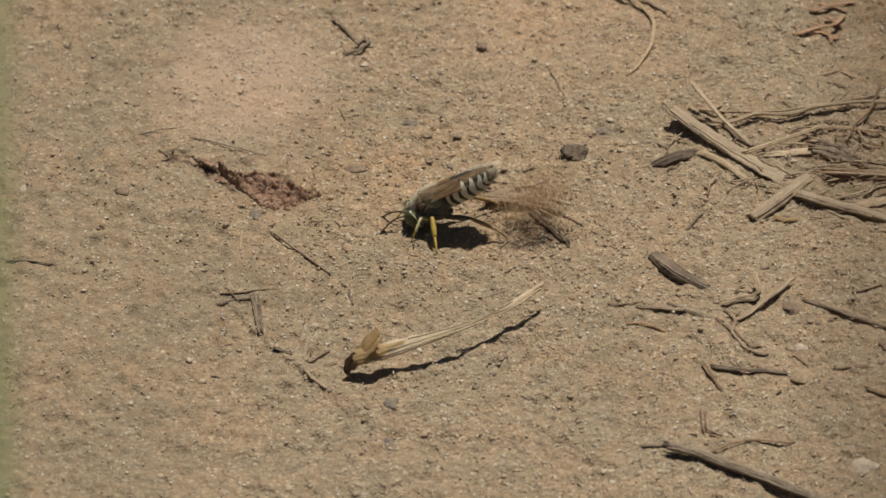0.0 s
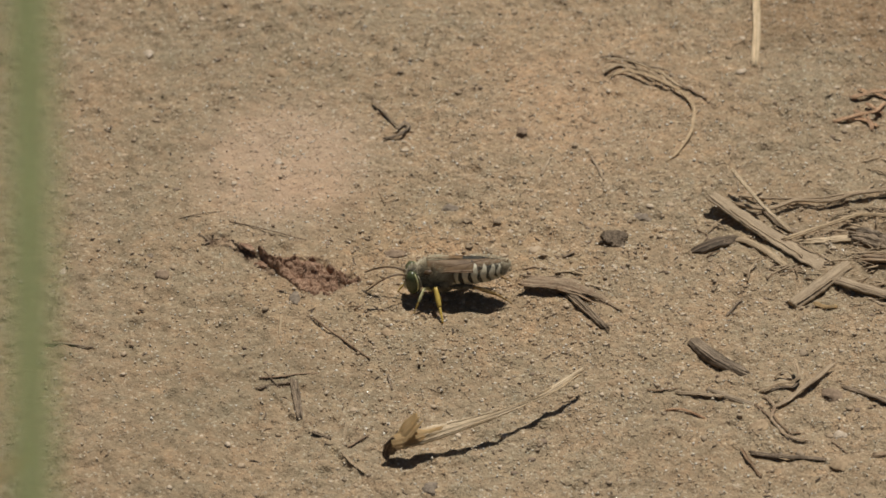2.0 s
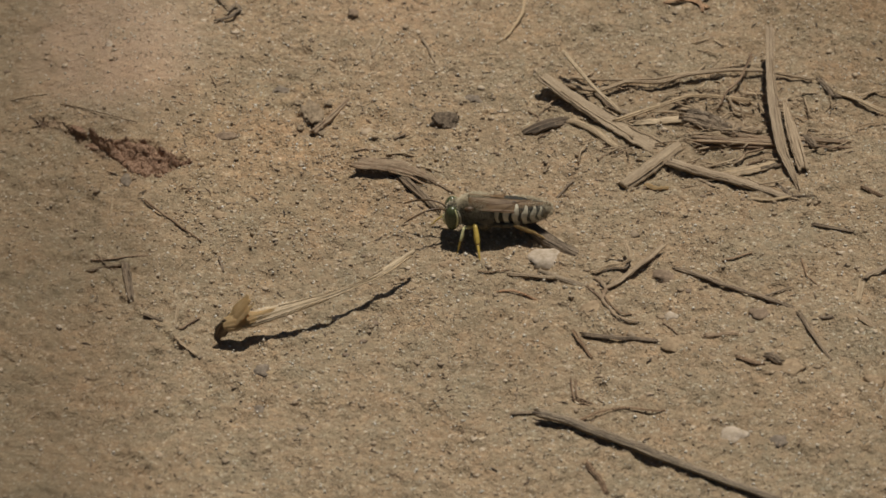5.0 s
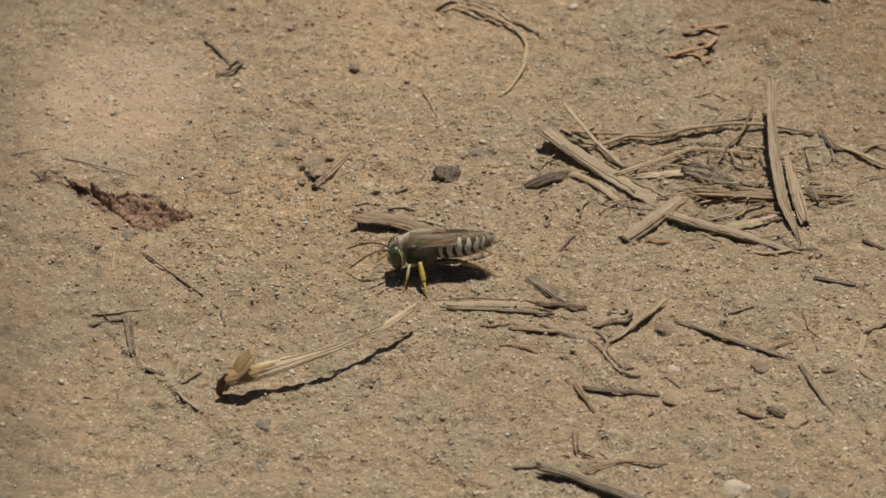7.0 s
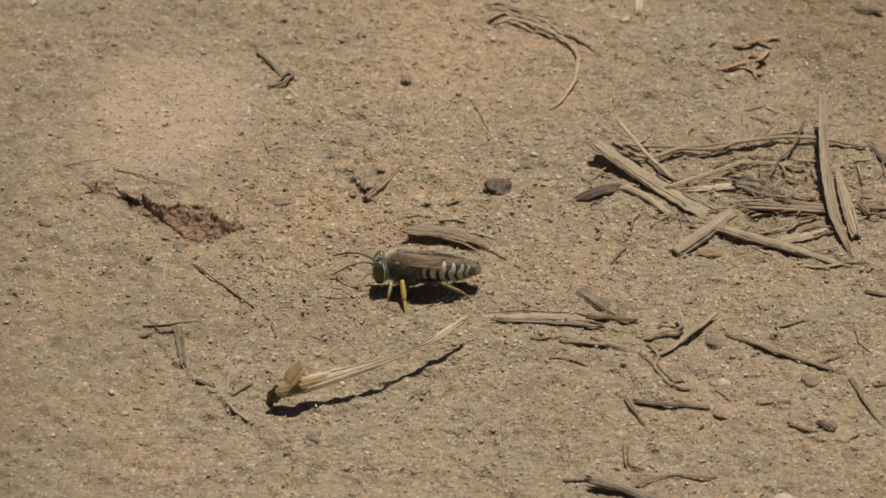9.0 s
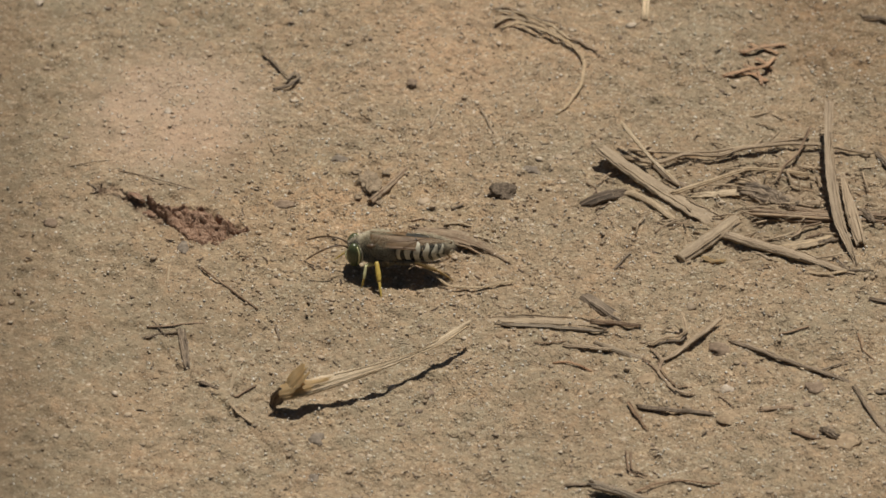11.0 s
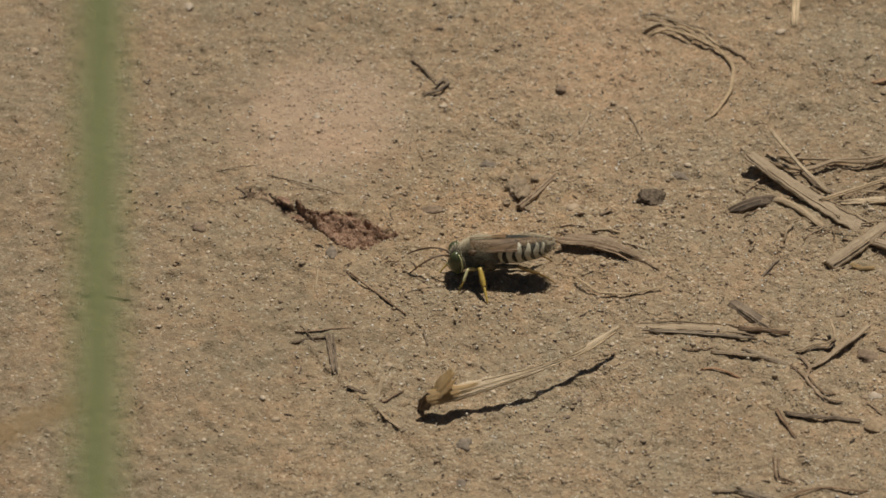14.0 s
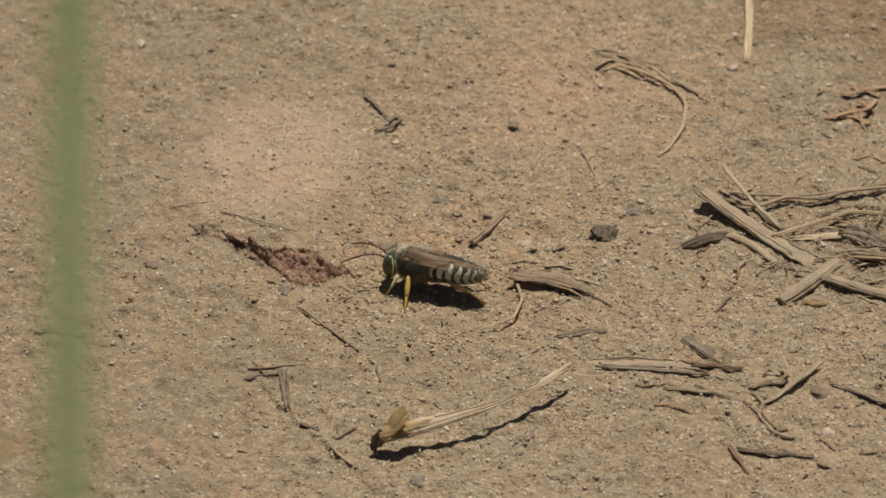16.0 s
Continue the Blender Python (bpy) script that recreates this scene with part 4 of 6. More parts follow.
    v, f = loft([(-10.1, 0, -0.05, 1.36, 1.2), (-10.5, 0, -0.05, 1.22, 1.08), (-11.0, 0, 0.1, 0.86, 0.76), (-11.4, 0, 0.2, 0.4, 0.36), (-11.6, 0, 0.22, 0.05, 0.05)], 18)
    mesh_object("tail_tip", v, f, WM["tail"], thorax, "pale tan hairy tip of the abdomen")
    v, f = hair_mesh((-10.5, 0, 0.0, 1.1, 1.25, 1.1), 600, 0.2, 0.45, 14, (-0.8, 1.0))
    mesh_object("tail_fur", v, f, WM["hair"], thorax, "pale tan hairs")
    v, f = hair_mesh((-6.2, 0, 0.0, 4.9, 2.25, 1.95), 2200, 0.25, 0.6, 12, (-0.7, 0.95))
    mesh_object("abdomen_fur", v, f, WM["hair"], thorax, "thin short pale hairs")
    fore, midl, hind = [], [], []
    for side in (1, -1):
        reach = (((0.4, 1.6, 2.5), (1.9, 3.1, 3.4), (2.5, 4.2, 1.7), (3.1, 5.0, 0.1)) if side > 0 else ((2.2, 1.4, 2.6), (3.6, 1.9, 3.3), (5.0, 1.6, 1.7), (6.6, 1.2, 0.1)))
        fore.append(leg("foreleg", root, side, *reach, 0.27, (WM["lemon"], WM["lemon"], WM["yellow"]), 6))
        midl.append(leg("midleg", root, side, (-1.3, 1.6, 2.7), (0.2, 3.1, 3.8), (-0.2, 5.4, 1.7), (-0.5, 7.4, 0.1), 0.46, (WM["grey"], WM["yellow"], WM["yellow"])))
        hind.append(leg("hindleg", root, side, (-1.9, 1.7, 2.8), (-5.6, 2.7, 3.3), (-8.9, 3.0, 1.9), (-11.4, 3.4, 0.1), 0.36, (WM["grey"], WM["amber"], WM["amber"]), 7))
    return root, thorax, fore, midl, hind


wasp, wasp_thorax, forelegs, midlegs, hindlegs = build_wasp()
wasp.scale = (0.98, 0.98, 0.98)


# ---- sand that the wasp throws ----
def spray(seed, n, long, wide, high):
    """A puff: dense and heavy at its foot, thinning out upwards and back."""
    rng = np.random.default_rng(seed)
    k = 26
    heart = rng.normal(0, 1, (k, 3)) * (long / 4.4, wide / 4.0, high / 5.5)
    heart[:, 2] += np.abs(rng.normal(0, 1, k)) * high / 4 - high / 14
    p = heart[(rng.random(n) ** 1.6 * k).astype(int)] + rng.normal(0, 1, (n, 3)) * (long / 8, wide / 7, high / 7)
    p[:, 0] += 0.45 * p[:, 2] + 0.8 * np.sin(p[:, 1] * 1.3 + seed)
    size = 0.10 + 0.24 * rng.random(n) ** 3
    ob = grain_cloud("sand_spray", p, size, FLUNG, seed)
    return tagged(ob, "puff of loose sand grains flung up by the digging wasp", "sand spray", "flung sand")


# ---- straws, twigs, pebbles ----
bent_straw = slat('bent_straw', [(3.2, -25.6, 4.2), (-1.2, -30.3, 4.2), (-4.2, -32.6, 4.1), (-9.4, -35.5, 3.9), (-14.8, -38.1, 3.8), (-19.7, -40.1, 3.6), (-23.4, -41.0, 3.2)], 2.8, PALE_STRAW, 'pale split straw, folded at one end, propped above the sand', 'straw', shape=(0.3, 0.42, 0.34, 0.16, 0.3, 0.45, 0.62, 0.78, 0.92, 0.95, 0.85), arch=0.35, tilt=26, torn=(0.8, 0.1), rib=0.03)
slat('fold', [(-22.6, -40.8, 3.6), (-21.5, -40.2, 4.8), (-20.4, -39.6, 5.9)], 3.1, OCHRE, 'torn ochre leaf sheath', 'straw', shape=(0.7, 1.0, 1.0, 0.7), arch=0.12, thick=0.08, torn=(0.1, 0.4), tilt=0, parent=bent_straw)
slat('sheath', [(-18.0, -39.5, 4.0), (-20.0, -40.3, 3.95), (-21.8, -40.9, 3.8), (-23.7, -41.3, 3.5)], 2.5, OCHRE, 'ochre sheath round the end of the straw', 'straw', shape=(0.3, 0.8, 0.95, 0.8), arch=0.35, thick=0.12, torn=(1.0, 0.1), tilt=26, rib=0.03, parent=bent_straw)
# the foot's shaded side is put into its colour by the dark twig material
slat('bent_foot', [(-23.0, -40.9, 3.7), (-23.9, -41.2, 2.6), (-24.4, -41.4, 1.2), (-24.4, -41.5, -0.3)], 2.1, TWIG, 'bent foot of the straw, its shade given by dark colour', 'straw', shape=(0.9, 1.0, 0.9, 0.75), arch=0.15, thick=0.3, torn=(0.0, 0.3), tilt=85, parent=bent_straw)
slat('side_fibre', [(-8.5, -35.1, 3.7), (-14.0, -37.6, 3.5), (-20.0, -40.3, 3.2), (-22.5, -41.4, 2.9)], 0.8, PALE_STRAW, 'pale loose strip along the edge', 'straw', shape=(0.3, 0.9, 1.0, 0.6), thick=0.1, torn=(0.5, 0.5), parent=bent_straw, cols=7)
slat('split_straw', [(24.2, 23.3, 2.5), (28.7, 18.8, 1.6), (32.9, 14.7, 0.9), (35.7, 12.0, 0.7), (40.4, 7.9, 0.1), (42.2, 6.2, -0.1)], 2.7, SANDY_STRAW, 'broad split straw dusted with sand, one end raised', 'straw', shape=(0.8, 0.95, 1.05, 1.15, 1.3, 1.25), arch=0.1, thick=0.35, torn=(0.15, 0.5), rib=0.02, group='litter of dry straw')
stick('fibre_stalk', [(34.6, 13.9, 0.3), (38.4, 11.2, 0.3), (42.6, 7.6, 0.1)], 0.34, STRAW_GREY, 'thin split fibre beside the broad straw', 'straw', group='litter of dry straw')
slat('broken_straw', [(35.9, -1.9, 0.1), (39.9, 2.0, 0.3), (43.9, 6.7, 0.2)], 2.5, SANDY_STRAW, 'short thick brown stem with a broken end', 'straw', shape=(1, 1.05, 0.9), arch=0.7, thick=0.6, torn=(0.4, 0.4), group='litter of dry straw')
slat('long_straw', [(42.7, 3.1, 0.5), (47.9, 0.0, 0.7), (53.8, -2.9, 0.5), (58.8, -5.8, 0.1), (61.2, -6.6, -0.2)], 1.8, STRAW_GREY, 'long yellow-brown straw tapering to one end', 'straw', shape=(1.0, 1.05, 0.95, 0.8, 0.5), arch=0.5, thick=0.4, torn=(0.2, 0.6), group='litter of dry straw')
stick('thin_straw', [(27.4, 27.8, 3.9), (31.9, 20.1, 2.4), (36.1, 15.3, 0.8)], 0.62, PALE_STRAW, 'thin whitish stalk slanting up from the pile', 'straw', flat=0.8, group='litter of dry straw')
slat('dry_stalk', [(26.2, 15.0, 0.2), (29.2, 13.8, 0.5), (32.0, 11.2, 0.5), (35.0, 7.7, 0.1)], 1.25, STRAW, 'curved grey stem with a dark frayed end', 'straw', shape=(0.7, 1.0, 1.0, 0.85), arch=0.6, thick=0.4, torn=(0.8, 0.2), group='litter of dry straw')
slat('frayed_bark', [(22.9, 12.4, 0.1), (24.2, 12.7, 0.6), (25.4, 13.3, 0.5), (27.3, 14.4, 0.2)], 2.0, DARK_BARK, 'dark frayed scrap of bark', 'bark', shape=(0.9, 0.8, 1.0, 0.6), arch=0.9, thick=0.6, torn=(1.1, 0.6), rib=0.22, group='litter of dry straw')
stick('rootlet', [(23.6, 16.9, 0.2), (24.5, 18.2, 0.5), (26, 19.9, 0.4)], 0.3, STRAW_GREY, 'fine dry rootlet in the shade of the straw', 'root', flat=0.8)
stick('rootlet', [(23.3, 19.4, 0.2), (24.7, 18.5, 0.5), (26.4, 17.7, 0.2)], 0.26, BARK_PALE, 'fine dry rootlet in the shade of the straw', 'root', flat=0.8)
stick('rootlet', [(21.9, 17.9, 0), (22.6, 16.9, 0.2), (23.3, 16.4, 0)], 0.3, BARK, 'fine dry rootlet in the shade of the straw', 'root', flat=0.8)
stick('rootlet', [(23.2, 9.9, 0), (24.1, 10.8, 0.2), (25.3, 11.9, 0)], 0.28, BARK, 'fine dry rootlet in the shade of the straw', 'root', flat=0.8)
stick('rootlet', [(32.8, 5.1, 0), (34.7, 6.7, 0.3), (36.7, 8.3, 0.2)], 0.35, STRAW_GREY, 'fine dry rootlet in the shade of the straw', 'root', flat=0.8)
stick('rootlet', [(34.1, 5.1, 0), (35.8, 6.2, 0.3), (37.3, 7.7, 0.1)], 0.25, BARK_PALE, 'fine dry rootlet in the shade of the straw', 'root', flat=0.8)
stick('dry_stalk', [(27.6, 23.4, 0.4), (32.7, 21.6, 0.5), (37.1, 23.7, 0.8), (42.3, 23.6, 0.6), (46.3, 25.4, 0.8), (52.9, 26.2, 1), (58.1, 26.1, 0.9), (62.4, 25.2, 0.5), (65.6, 24.4, 0.2)], 0.79, STRAW_GREY, 'long thin grey-brown stem', 'straw', group='litter of dry straw', flat=0.8)
stick('dry_stalk', [(28.5, 25.3, 0.5), (34.6, 24.3, 0.8), (41.5, 24.5, 0.9), (47.6, 26.1, 1), (54.6, 27.2, 1.4)], 0.43, STRAW_GREY, 'long thin grey-brown stem', 'straw', group='litter of dry straw', flat=0.8)
stick('dry_stalk', [(35.1, 13.3, 0.9), (38.6, 15.1, 0.9), (43, 17.9, 0.8), (46.5, 20, 0.6), (50.8, 19.7, 0.5), (55.5, 19, 0.3)], 0.92, STRAW, 'pale kinked stem lying on the sand', 'straw', group='litter of dry straw', flat=0.7)
slat('split_straw', [(37.5, 13.6, 0.3), (42.1, 13.8, 0.5), (45.8, 14.3, 0.6)], 1.6, PALE_STRAW, 'pale flat straw with a cut end', 'straw', shape=(0.6, 0.95, 1.0), arch=0.2, thick=0.3, torn=(0.3, 0.12), group='litter of dry straw')
stick('twig', [(31.9, 22.3, 0.2), (34.4, 18.6, 0.1), (37.7, 15.5, 0.1)], 1.41, TWIG, 'dark weathered twig under the straws', 'twig', group='litter of dry straw', rough=0.3)
stick('root', [(56.5, 29.8, 1.8), (54.5, 24, 1), (52.2, 20.5, 0.8), (51.1, 17.3, 0.4)], 0.44, BARK, 'thin crooked brown rootlet', 'root', flat=0.9)
stick('root', [(52.5, 19.2, 0.6), (53.3, 16.3, 0.5), (55.8, 15.8, 0.3)], 0.52, STRAW_GREY, 'thin crooked brown rootlet', 'root', flat=0.9)
stick('chip', [(46.3, 15.1, 0.1), (49.7, 13.5, 0.1), (53, 10.9, 0.1)], 3.39, TWIG, 'dark grey rotten wood chip', 'wood chip', rough=0.35, flat=0.3)
stick('chip', [(47.3, 17.8, 0.3), (49.3, 14.4, 0.3), (51.7, 10.9, 0.1)], 1.11, STRAW_GREY, 'grey rotten wood chip', 'wood chip', rough=0.3, flat=0.4)
stick('chip', [(51.8, 13.4, 0.3), (53.9, 10.9, 0.2), (56.9, 10.9, 0.2)], 1.81, STRAW_GREY, 'grey rotten wood chip', 'wood chip', rough=0.3, flat=0.4)
stick('reddish_straw', [(47.3, 8.3, 0.2), (52.8, 7.6, 0.3), (58.8, 7.4, 0.2)], 1.79, BARK_PALE, 'flat reddish straw lying on the sand', 'straw', group='litter of dry straw', flat=0.4)
stick('reddish_straw', [(52.9, 9.1, 0.5), (58, 8.4, 0.4), (64.9, 8.6, 0.3), (70, 8.2, 0.1)], 1.08, BARK_PALE, 'thin reddish straw lying on the sand', 'straw', group='litter of dry straw', flat=0.5)
stick('reddish_straw', [(47.7, 7.6, 0), (55.4, 6.7, 0.1), (63.9, 7.2, 0.1), (70.3, 6.6, 0)], 0.63, BARK, 'thin dark stalk lying on the sand', 'straw', group='litter of dry straw', flat=0.7)
slat('upright_straw', [(59.4, 31.5, 5), (58.9, 21.4, 4.2), (59.0, 13.9, 3.4), (59.7, 5.0, 1.9), (61.1, -0.9, 0.9), (62.1, -4.9, 0)], 1.75, STRAW_GREY, 'long grey-brown straw leaning over the pile', 'straw', shape=(0.8, 0.75, 0.95, 0.95, 0.6, 0.2), arch=0.2, thick=0.3, torn=(1.0, 0.6), group='litter of dry straw')
slat('broad_straw', [(60.9, 15.9, 2.4), (61.7, 8.5, 1.7), (62.8, 1.0, 0.7)], 1.95, STRAW_GREY, 'short broad grey-brown straw leaning on the pile', 'straw', shape=(0.35, 0.85, 1.0, 0.85), arch=0.15, thick=0.25, torn=(0.4, 0.5), group='litter of dry straw')
stick('broken_straw', [(63.6, 9.4, 0.2), (64.8, 6.7, 0.2)], 1.76, TWIG, 'stub of a dark stem', 'straw', group='litter of dry straw')
stick('root', [(57, 5.9, 0.4), (54.4, 4.7, 0.5), (52.6, 2.1, 0.2)], 0.39, BARK, 'thin crooked brown rootlet', 'root', flat=0.9)
stick('root', [(56.9, 3.6, 0.2), (54.3, 1.8, 0.1)], 0.46, BARK, 'thin crooked brown rootlet', 'root', flat=0.9)
stick('leaf_scrap', [(51.6, 0, 0.1), (55, 0.4, 0.3), (58.1, 2, 0.2)], 2.4, STRAW, 'pale scrap of dry leaf', 'leaf scrap', flat=0.15, rough=0.25)
stick('twig', [(55.9, 0.7, 0), (58.9, 1.4, 0)], 1.39, TWIG, 'dark scrap of bark', 'bark', rough=0.3)
stick('dry_stalk', [(54.3, -6.6, 0), (57.6, -7.2, 0.2), (60.4, -6.5, 0.2)], 0.71, STRAW, 'pale curved scrap of straw', 'straw', group='litter of dry straw')
stick('twig', [(58.7, -3.2, 0), (60.6, -6.2, 0), (64, -6.3, 0)], 0.64, TWIG, 'thin dark twig lying on the sand', 'twig')
stick('twig', [(46, 0.7, 0), (49.1, -3.5, 0)], 0.55, STRAW_GREY, 'thin grey twig lying on the sand', 'twig')
stick('leaf_scrap', [(39.2, -1.8, 0.1), (40.4, -3, 0.1), (42.3, -2.9, 0)], 0.98, OCHRE, 'small ochre leaf scrap', 'leaf scrap', flat=0.3)
stick('twig', [(25.6, -4.6, 0.1), (28.2, -1.4, 0.2)], 0.42, TWIG, 'small dark twig lying on the sand', 'twig')
stick('root', [(32, 4.1, 0), (34, 6.3, 0.2), (36.6, 8.2, 0.2)], 0.37, BARK, 'fine rootlet lying on dry sand', 'root', rough=0.3)
stick('dry_stalk', [(69.1, 21.1, 0.2), (72.3, 18.4, 0.6), (76.3, 15.6, 0.4)], 0.85, STRAW, 'pale grey stem lying on the sand', 'straw', group='litter of dry straw')
stick('twig', [(66.7, 24.9, 0.2), (68.6, 20.3, 0.2), (70.7, 20.2, 0.2)], 1.0, TWIG, 'dark weathered twig lying on the sand', 'twig', rough=0.25)
stick('twig', [(72, 19.9, 0.3), (76.7, 21.5, 0.6)], 0.58, STRAW_GREY, 'thin grey twig lying on the sand', 'twig')
stick('twig', [(71.4, -3.5, 0), (74.2, -5.8, 0)], 0.83, BARK, 'short brown twig lying on the sand', 'twig')
stick('twig', [(63.6, -13, 0.1), (69.4, -15, 0.1)], 0.76, TWIG, 'dark short twig lying on the sand', 'twig')
stick('twig', [(73.6, -24.7, 0.6), (70.2, -27.7, 0.2)], 0.8, STRAW_GREY, 'grey broken twig lying on the sand', 'twig')
stick('leaf_scrap', [(69.8, -27.5, 0.1), (69, -32.3, 0)], 1.12, STRAW, 'pale scrap of straw', 'leaf scrap', flat=0.3)
stick('long_twig', [(42.8, -24.4, 0.1), (47, -26.8, 0.2), (51.1, -29.4, 0.2), (55.1, -31.5, 0.2), (59.5, -34.6, 0.1)], 0.87, TWIG, 'long grey-brown twig, slightly bowed', 'twig', rough=0.15)
stick('twig', [(55.6, -30.9, 0.2), (59.4, -29.2, 0.2)], 0.41, TWIG, 'thin twig lying on the sand', 'twig')
stick('twig', [(60, -35.9, 0.1), (62.4, -42.6, 0.2), (64.1, -46.8, 0)], 0.71, TWIG, 'dark straight twig lying on the sand', 'twig')
stick('twig', [(49.7, -22.3, 0.1), (54, -21, 0.1)], 0.43, BARK, 'thin brown twig lying on the sand', 'twig')
stick('twig', [(50.4, -46.3, 0.1), (54.3, -48.7, 0.1)], 0.79, BARK, 'brown twig lying on the sand', 'twig')
stick('bark_scrap', [(54.8, -47, 0.2), (56.8, -48.2, 0.1)], 1.46, TWIG, 'black knot of bark', 'bark', rough=0.4)
stick('straw', [(40.9, -19.5, 0.8), (38.6, -22.7, 0.8), (36, -25.4, 0.5), (34.1, -27.8, 0.3), (32.2, -29, 0.1)], 0.85, STRAW_GREY, 'pale kinked stem split at one end', 'straw', flat=0.5, strands=3, rough=0.15, frayed=1.5)
stick('root', [(30.6, -26.2, 0.1), (32.1, -29.3, 0.3), (31.5, -31.9, 0.2), (33, -35.7, 0.3), (34.8, -36.8, 0.2), (36.5, -36.8, 0)], 0.5, BARK_PALE, 'curled rootlet lying on dry sand', 'root')
stick('root', [(31.6, -29.9, 0.1), (32.4, -33, 0.3), (33.9, -35.3, 0.2), (35.7, -35.2, 0)], 0.34, BARK, 'thin curled rootlet lying on dry sand', 'root')
stick('leaf_curl', [(30.2, -24.8, 0), (31.1, -25.2, 0.3), (32.6, -24.1, 0.6), (34.8, -24, 0.9), (35.9, -23.2, 1.2), (35.7, -21.3, 1.5), (35.3, -19.4, 1.9)], 0.8, STRAW_GREY, 'curled dry leaf, brown and brittle', 'leaf scrap', rough=0.3, flat=0.4)
stick('leaf_curl', [(31.1, -25.3, 0), (32.9, -24.6, 0.3), (35.1, -24.5, 0.4), (35.9, -23.2, 0.8)], 0.5, TWIG, 'thin curled strip of dry leaf', 'leaf scrap', rough=0.3, flat=0.5)
stick('leaf_curl', [(32.4, -21.7, 0.1), (33.2, -21.2, 0.8), (34.3, -21.1, 1), (35, -21.5, 0.6)], 0.45, STRAW_GREY, 'thin curled strip of dry leaf', 'leaf scrap', rough=0.3, flat=0.6)
stick('dry_stalk', [(17.9, -25.3, 0.1), (20.9, -26, 0.2), (24.6, -26.7, 0.2)], 0.9, STRAW_GREY, 'thin broken stem lying on the sand', 'straw', flat=0.5)
slat('twig', [(22.6, -24.6, 0.3), (25.2, -26.5, 0.3), (27.9, -28.2, 0.2), (29.9, -29.3, -0.1)], 1.1, TWIG_GREY, 'grey broken twig half sunk in sand', 'twig', shape=(0.5, 1.0, 0.9, 0.5), arch=0.7, thick=0.4, torn=(0.4, 0.6))
stick('twig', [(29.3, -29.1, 0.1), (30.6, -30.8, 0.2), (32, -32.8, 0.1)], 0.4, BARK, 'thin brown twig running under the sand', 'twig')
stick('root', [(16.3, -29, 0), (18.3, -29, 0.2), (20.2, -30, 0.2), (21.7, -30.8, 0)], 0.5, RED_STRAW, 'fine reddish rootlet lying on dry sand', 'root')
stick('root', [(13.5, -24.4, 0.1), (15.6, -25, 0.2), (16.2, -24.5, 0.2), (18.1, -24.3, 0)], 0.3, BARK, 'fine rootlet lying on dry sand', 'root')
stick('twig', [(28.4, -39.9, 0.1), (32.5, -40.8, 0.2), (39.1, -42.1, 0.1)], 1.05, TWIG, 'grey weathered twig half sunk in sand', 'twig')
stick('twig', [(27, -39.5, 0.3), (28.4, -43.2, 0.2), (29.5, -46, 0)], 0.65, BARK, 'short brown twig lying on the sand', 'twig')
stick('root', [(40.2, -37.7, 0), (41.5, -39.1, 0.1), (42.3, -40.1, 0)], 0.28, BARK, 'fine rootlet lying on dry sand', 'root')
stick('root', [(27, -51.1, 0), (27.1, -55.4, 0.2), (29.3, -56.5, 0)], 0.33, BARK, 'fine rootlet lying on dry sand', 'root')
stick('chip', [(63.2, -37.1, 0), (65.1, -36.9, 0)], 0.84, TWIG, 'small dark chip lying on the sand', 'wood chip')
stick('chip', [(68.7, -36.4, 0), (71, -39, 0)], 1.09, STRAW_GREY, 'grey wood chip lying on the sand', 'wood chip', flat=0.3)
stick('leaf_scrap', [(46.4, -40.7, 0), (50.9, -40.5, 0)], 1.28, BARK_PALE, 'reddish leaf scrap lying on the sand', 'leaf scrap', flat=0.2)
stick('root', [(61.2, -22.3, 0), (61.8, -26.5, 0.1), (63.4, -28.9, 0)], 0.32, BARK, 'fine rootlet lying on dry sand', 'root')
stick('large_twig', [(21.6, -60.9, 0.7), (26, -62.5, 0.3), (37.8, -69.8, 0.2), (49.5, -77.3, 0.2), (60.2, -84.2, 0.2)], 1.68, TWIG_GREY, 'long straight grey twig with a dark broken end', 'twig', taper=(1.2, 0.8), flat=0.8)
stick('twig', [(17.6, -59.4, 0.1), (21.2, -59.3, 0.2), (24.5, -60, 0.2)], 0.71, TWIG, 'thin dark twig lying on the sand', 'twig')
stick('twig', [(26.9, -61.2, 0.2), (30.2, -59, 0.3), (34.2, -58.5, 0.3), (39.5, -59, 0.1)], 0.53, BARK, 'thin bowed brown twig', 'twig')
stick('root', [(26.3, -51.3, 0.2), (26.7, -55.8, 0.2), (28.8, -56.9, 0)], 0.33, BARK, 'fine rootlet lying on dry sand', 'root')
stick('chip', [(28.1, -71.8, 0), (29.6, -75.1, 0), (30.7, -78, 0)], 1.06, BARK, 'dark brown bark scrap', 'bark', rough=0.3)
stick('thin_twig', [(-36.1, -6.1, 0.3), (-32.3, -10.6, 0.2), (-27.5, -15.7, 0)], 0.4, BARK, 'thin straight brown twig', 'twig', flat=0.8)
stick('grey_chip', [(-38.6, -22.1, 0.3), (-38.1, -26.5, 0.2), (-37.6, -31.2, 0)], 1.37, TWIG, 'grey flat sliver of wood', 'wood chip', flat=0.3)
stick('root', [(-43.6, -21.1, 0), (-41.3, -21.1, 0.2), (-38, -20.1, 0.1), (-35, -19.7, 0)], 0.35, BARK, 'fine dark rootlet lying on dry sand', 'root')
stick('root', [(-44.1, -23, 0), (-41.2, -22.3, 0.1), (-38.7, -21.6, 0)], 0.52, TWIG, 'fine dark rootlet lying on dry sand', 'root')
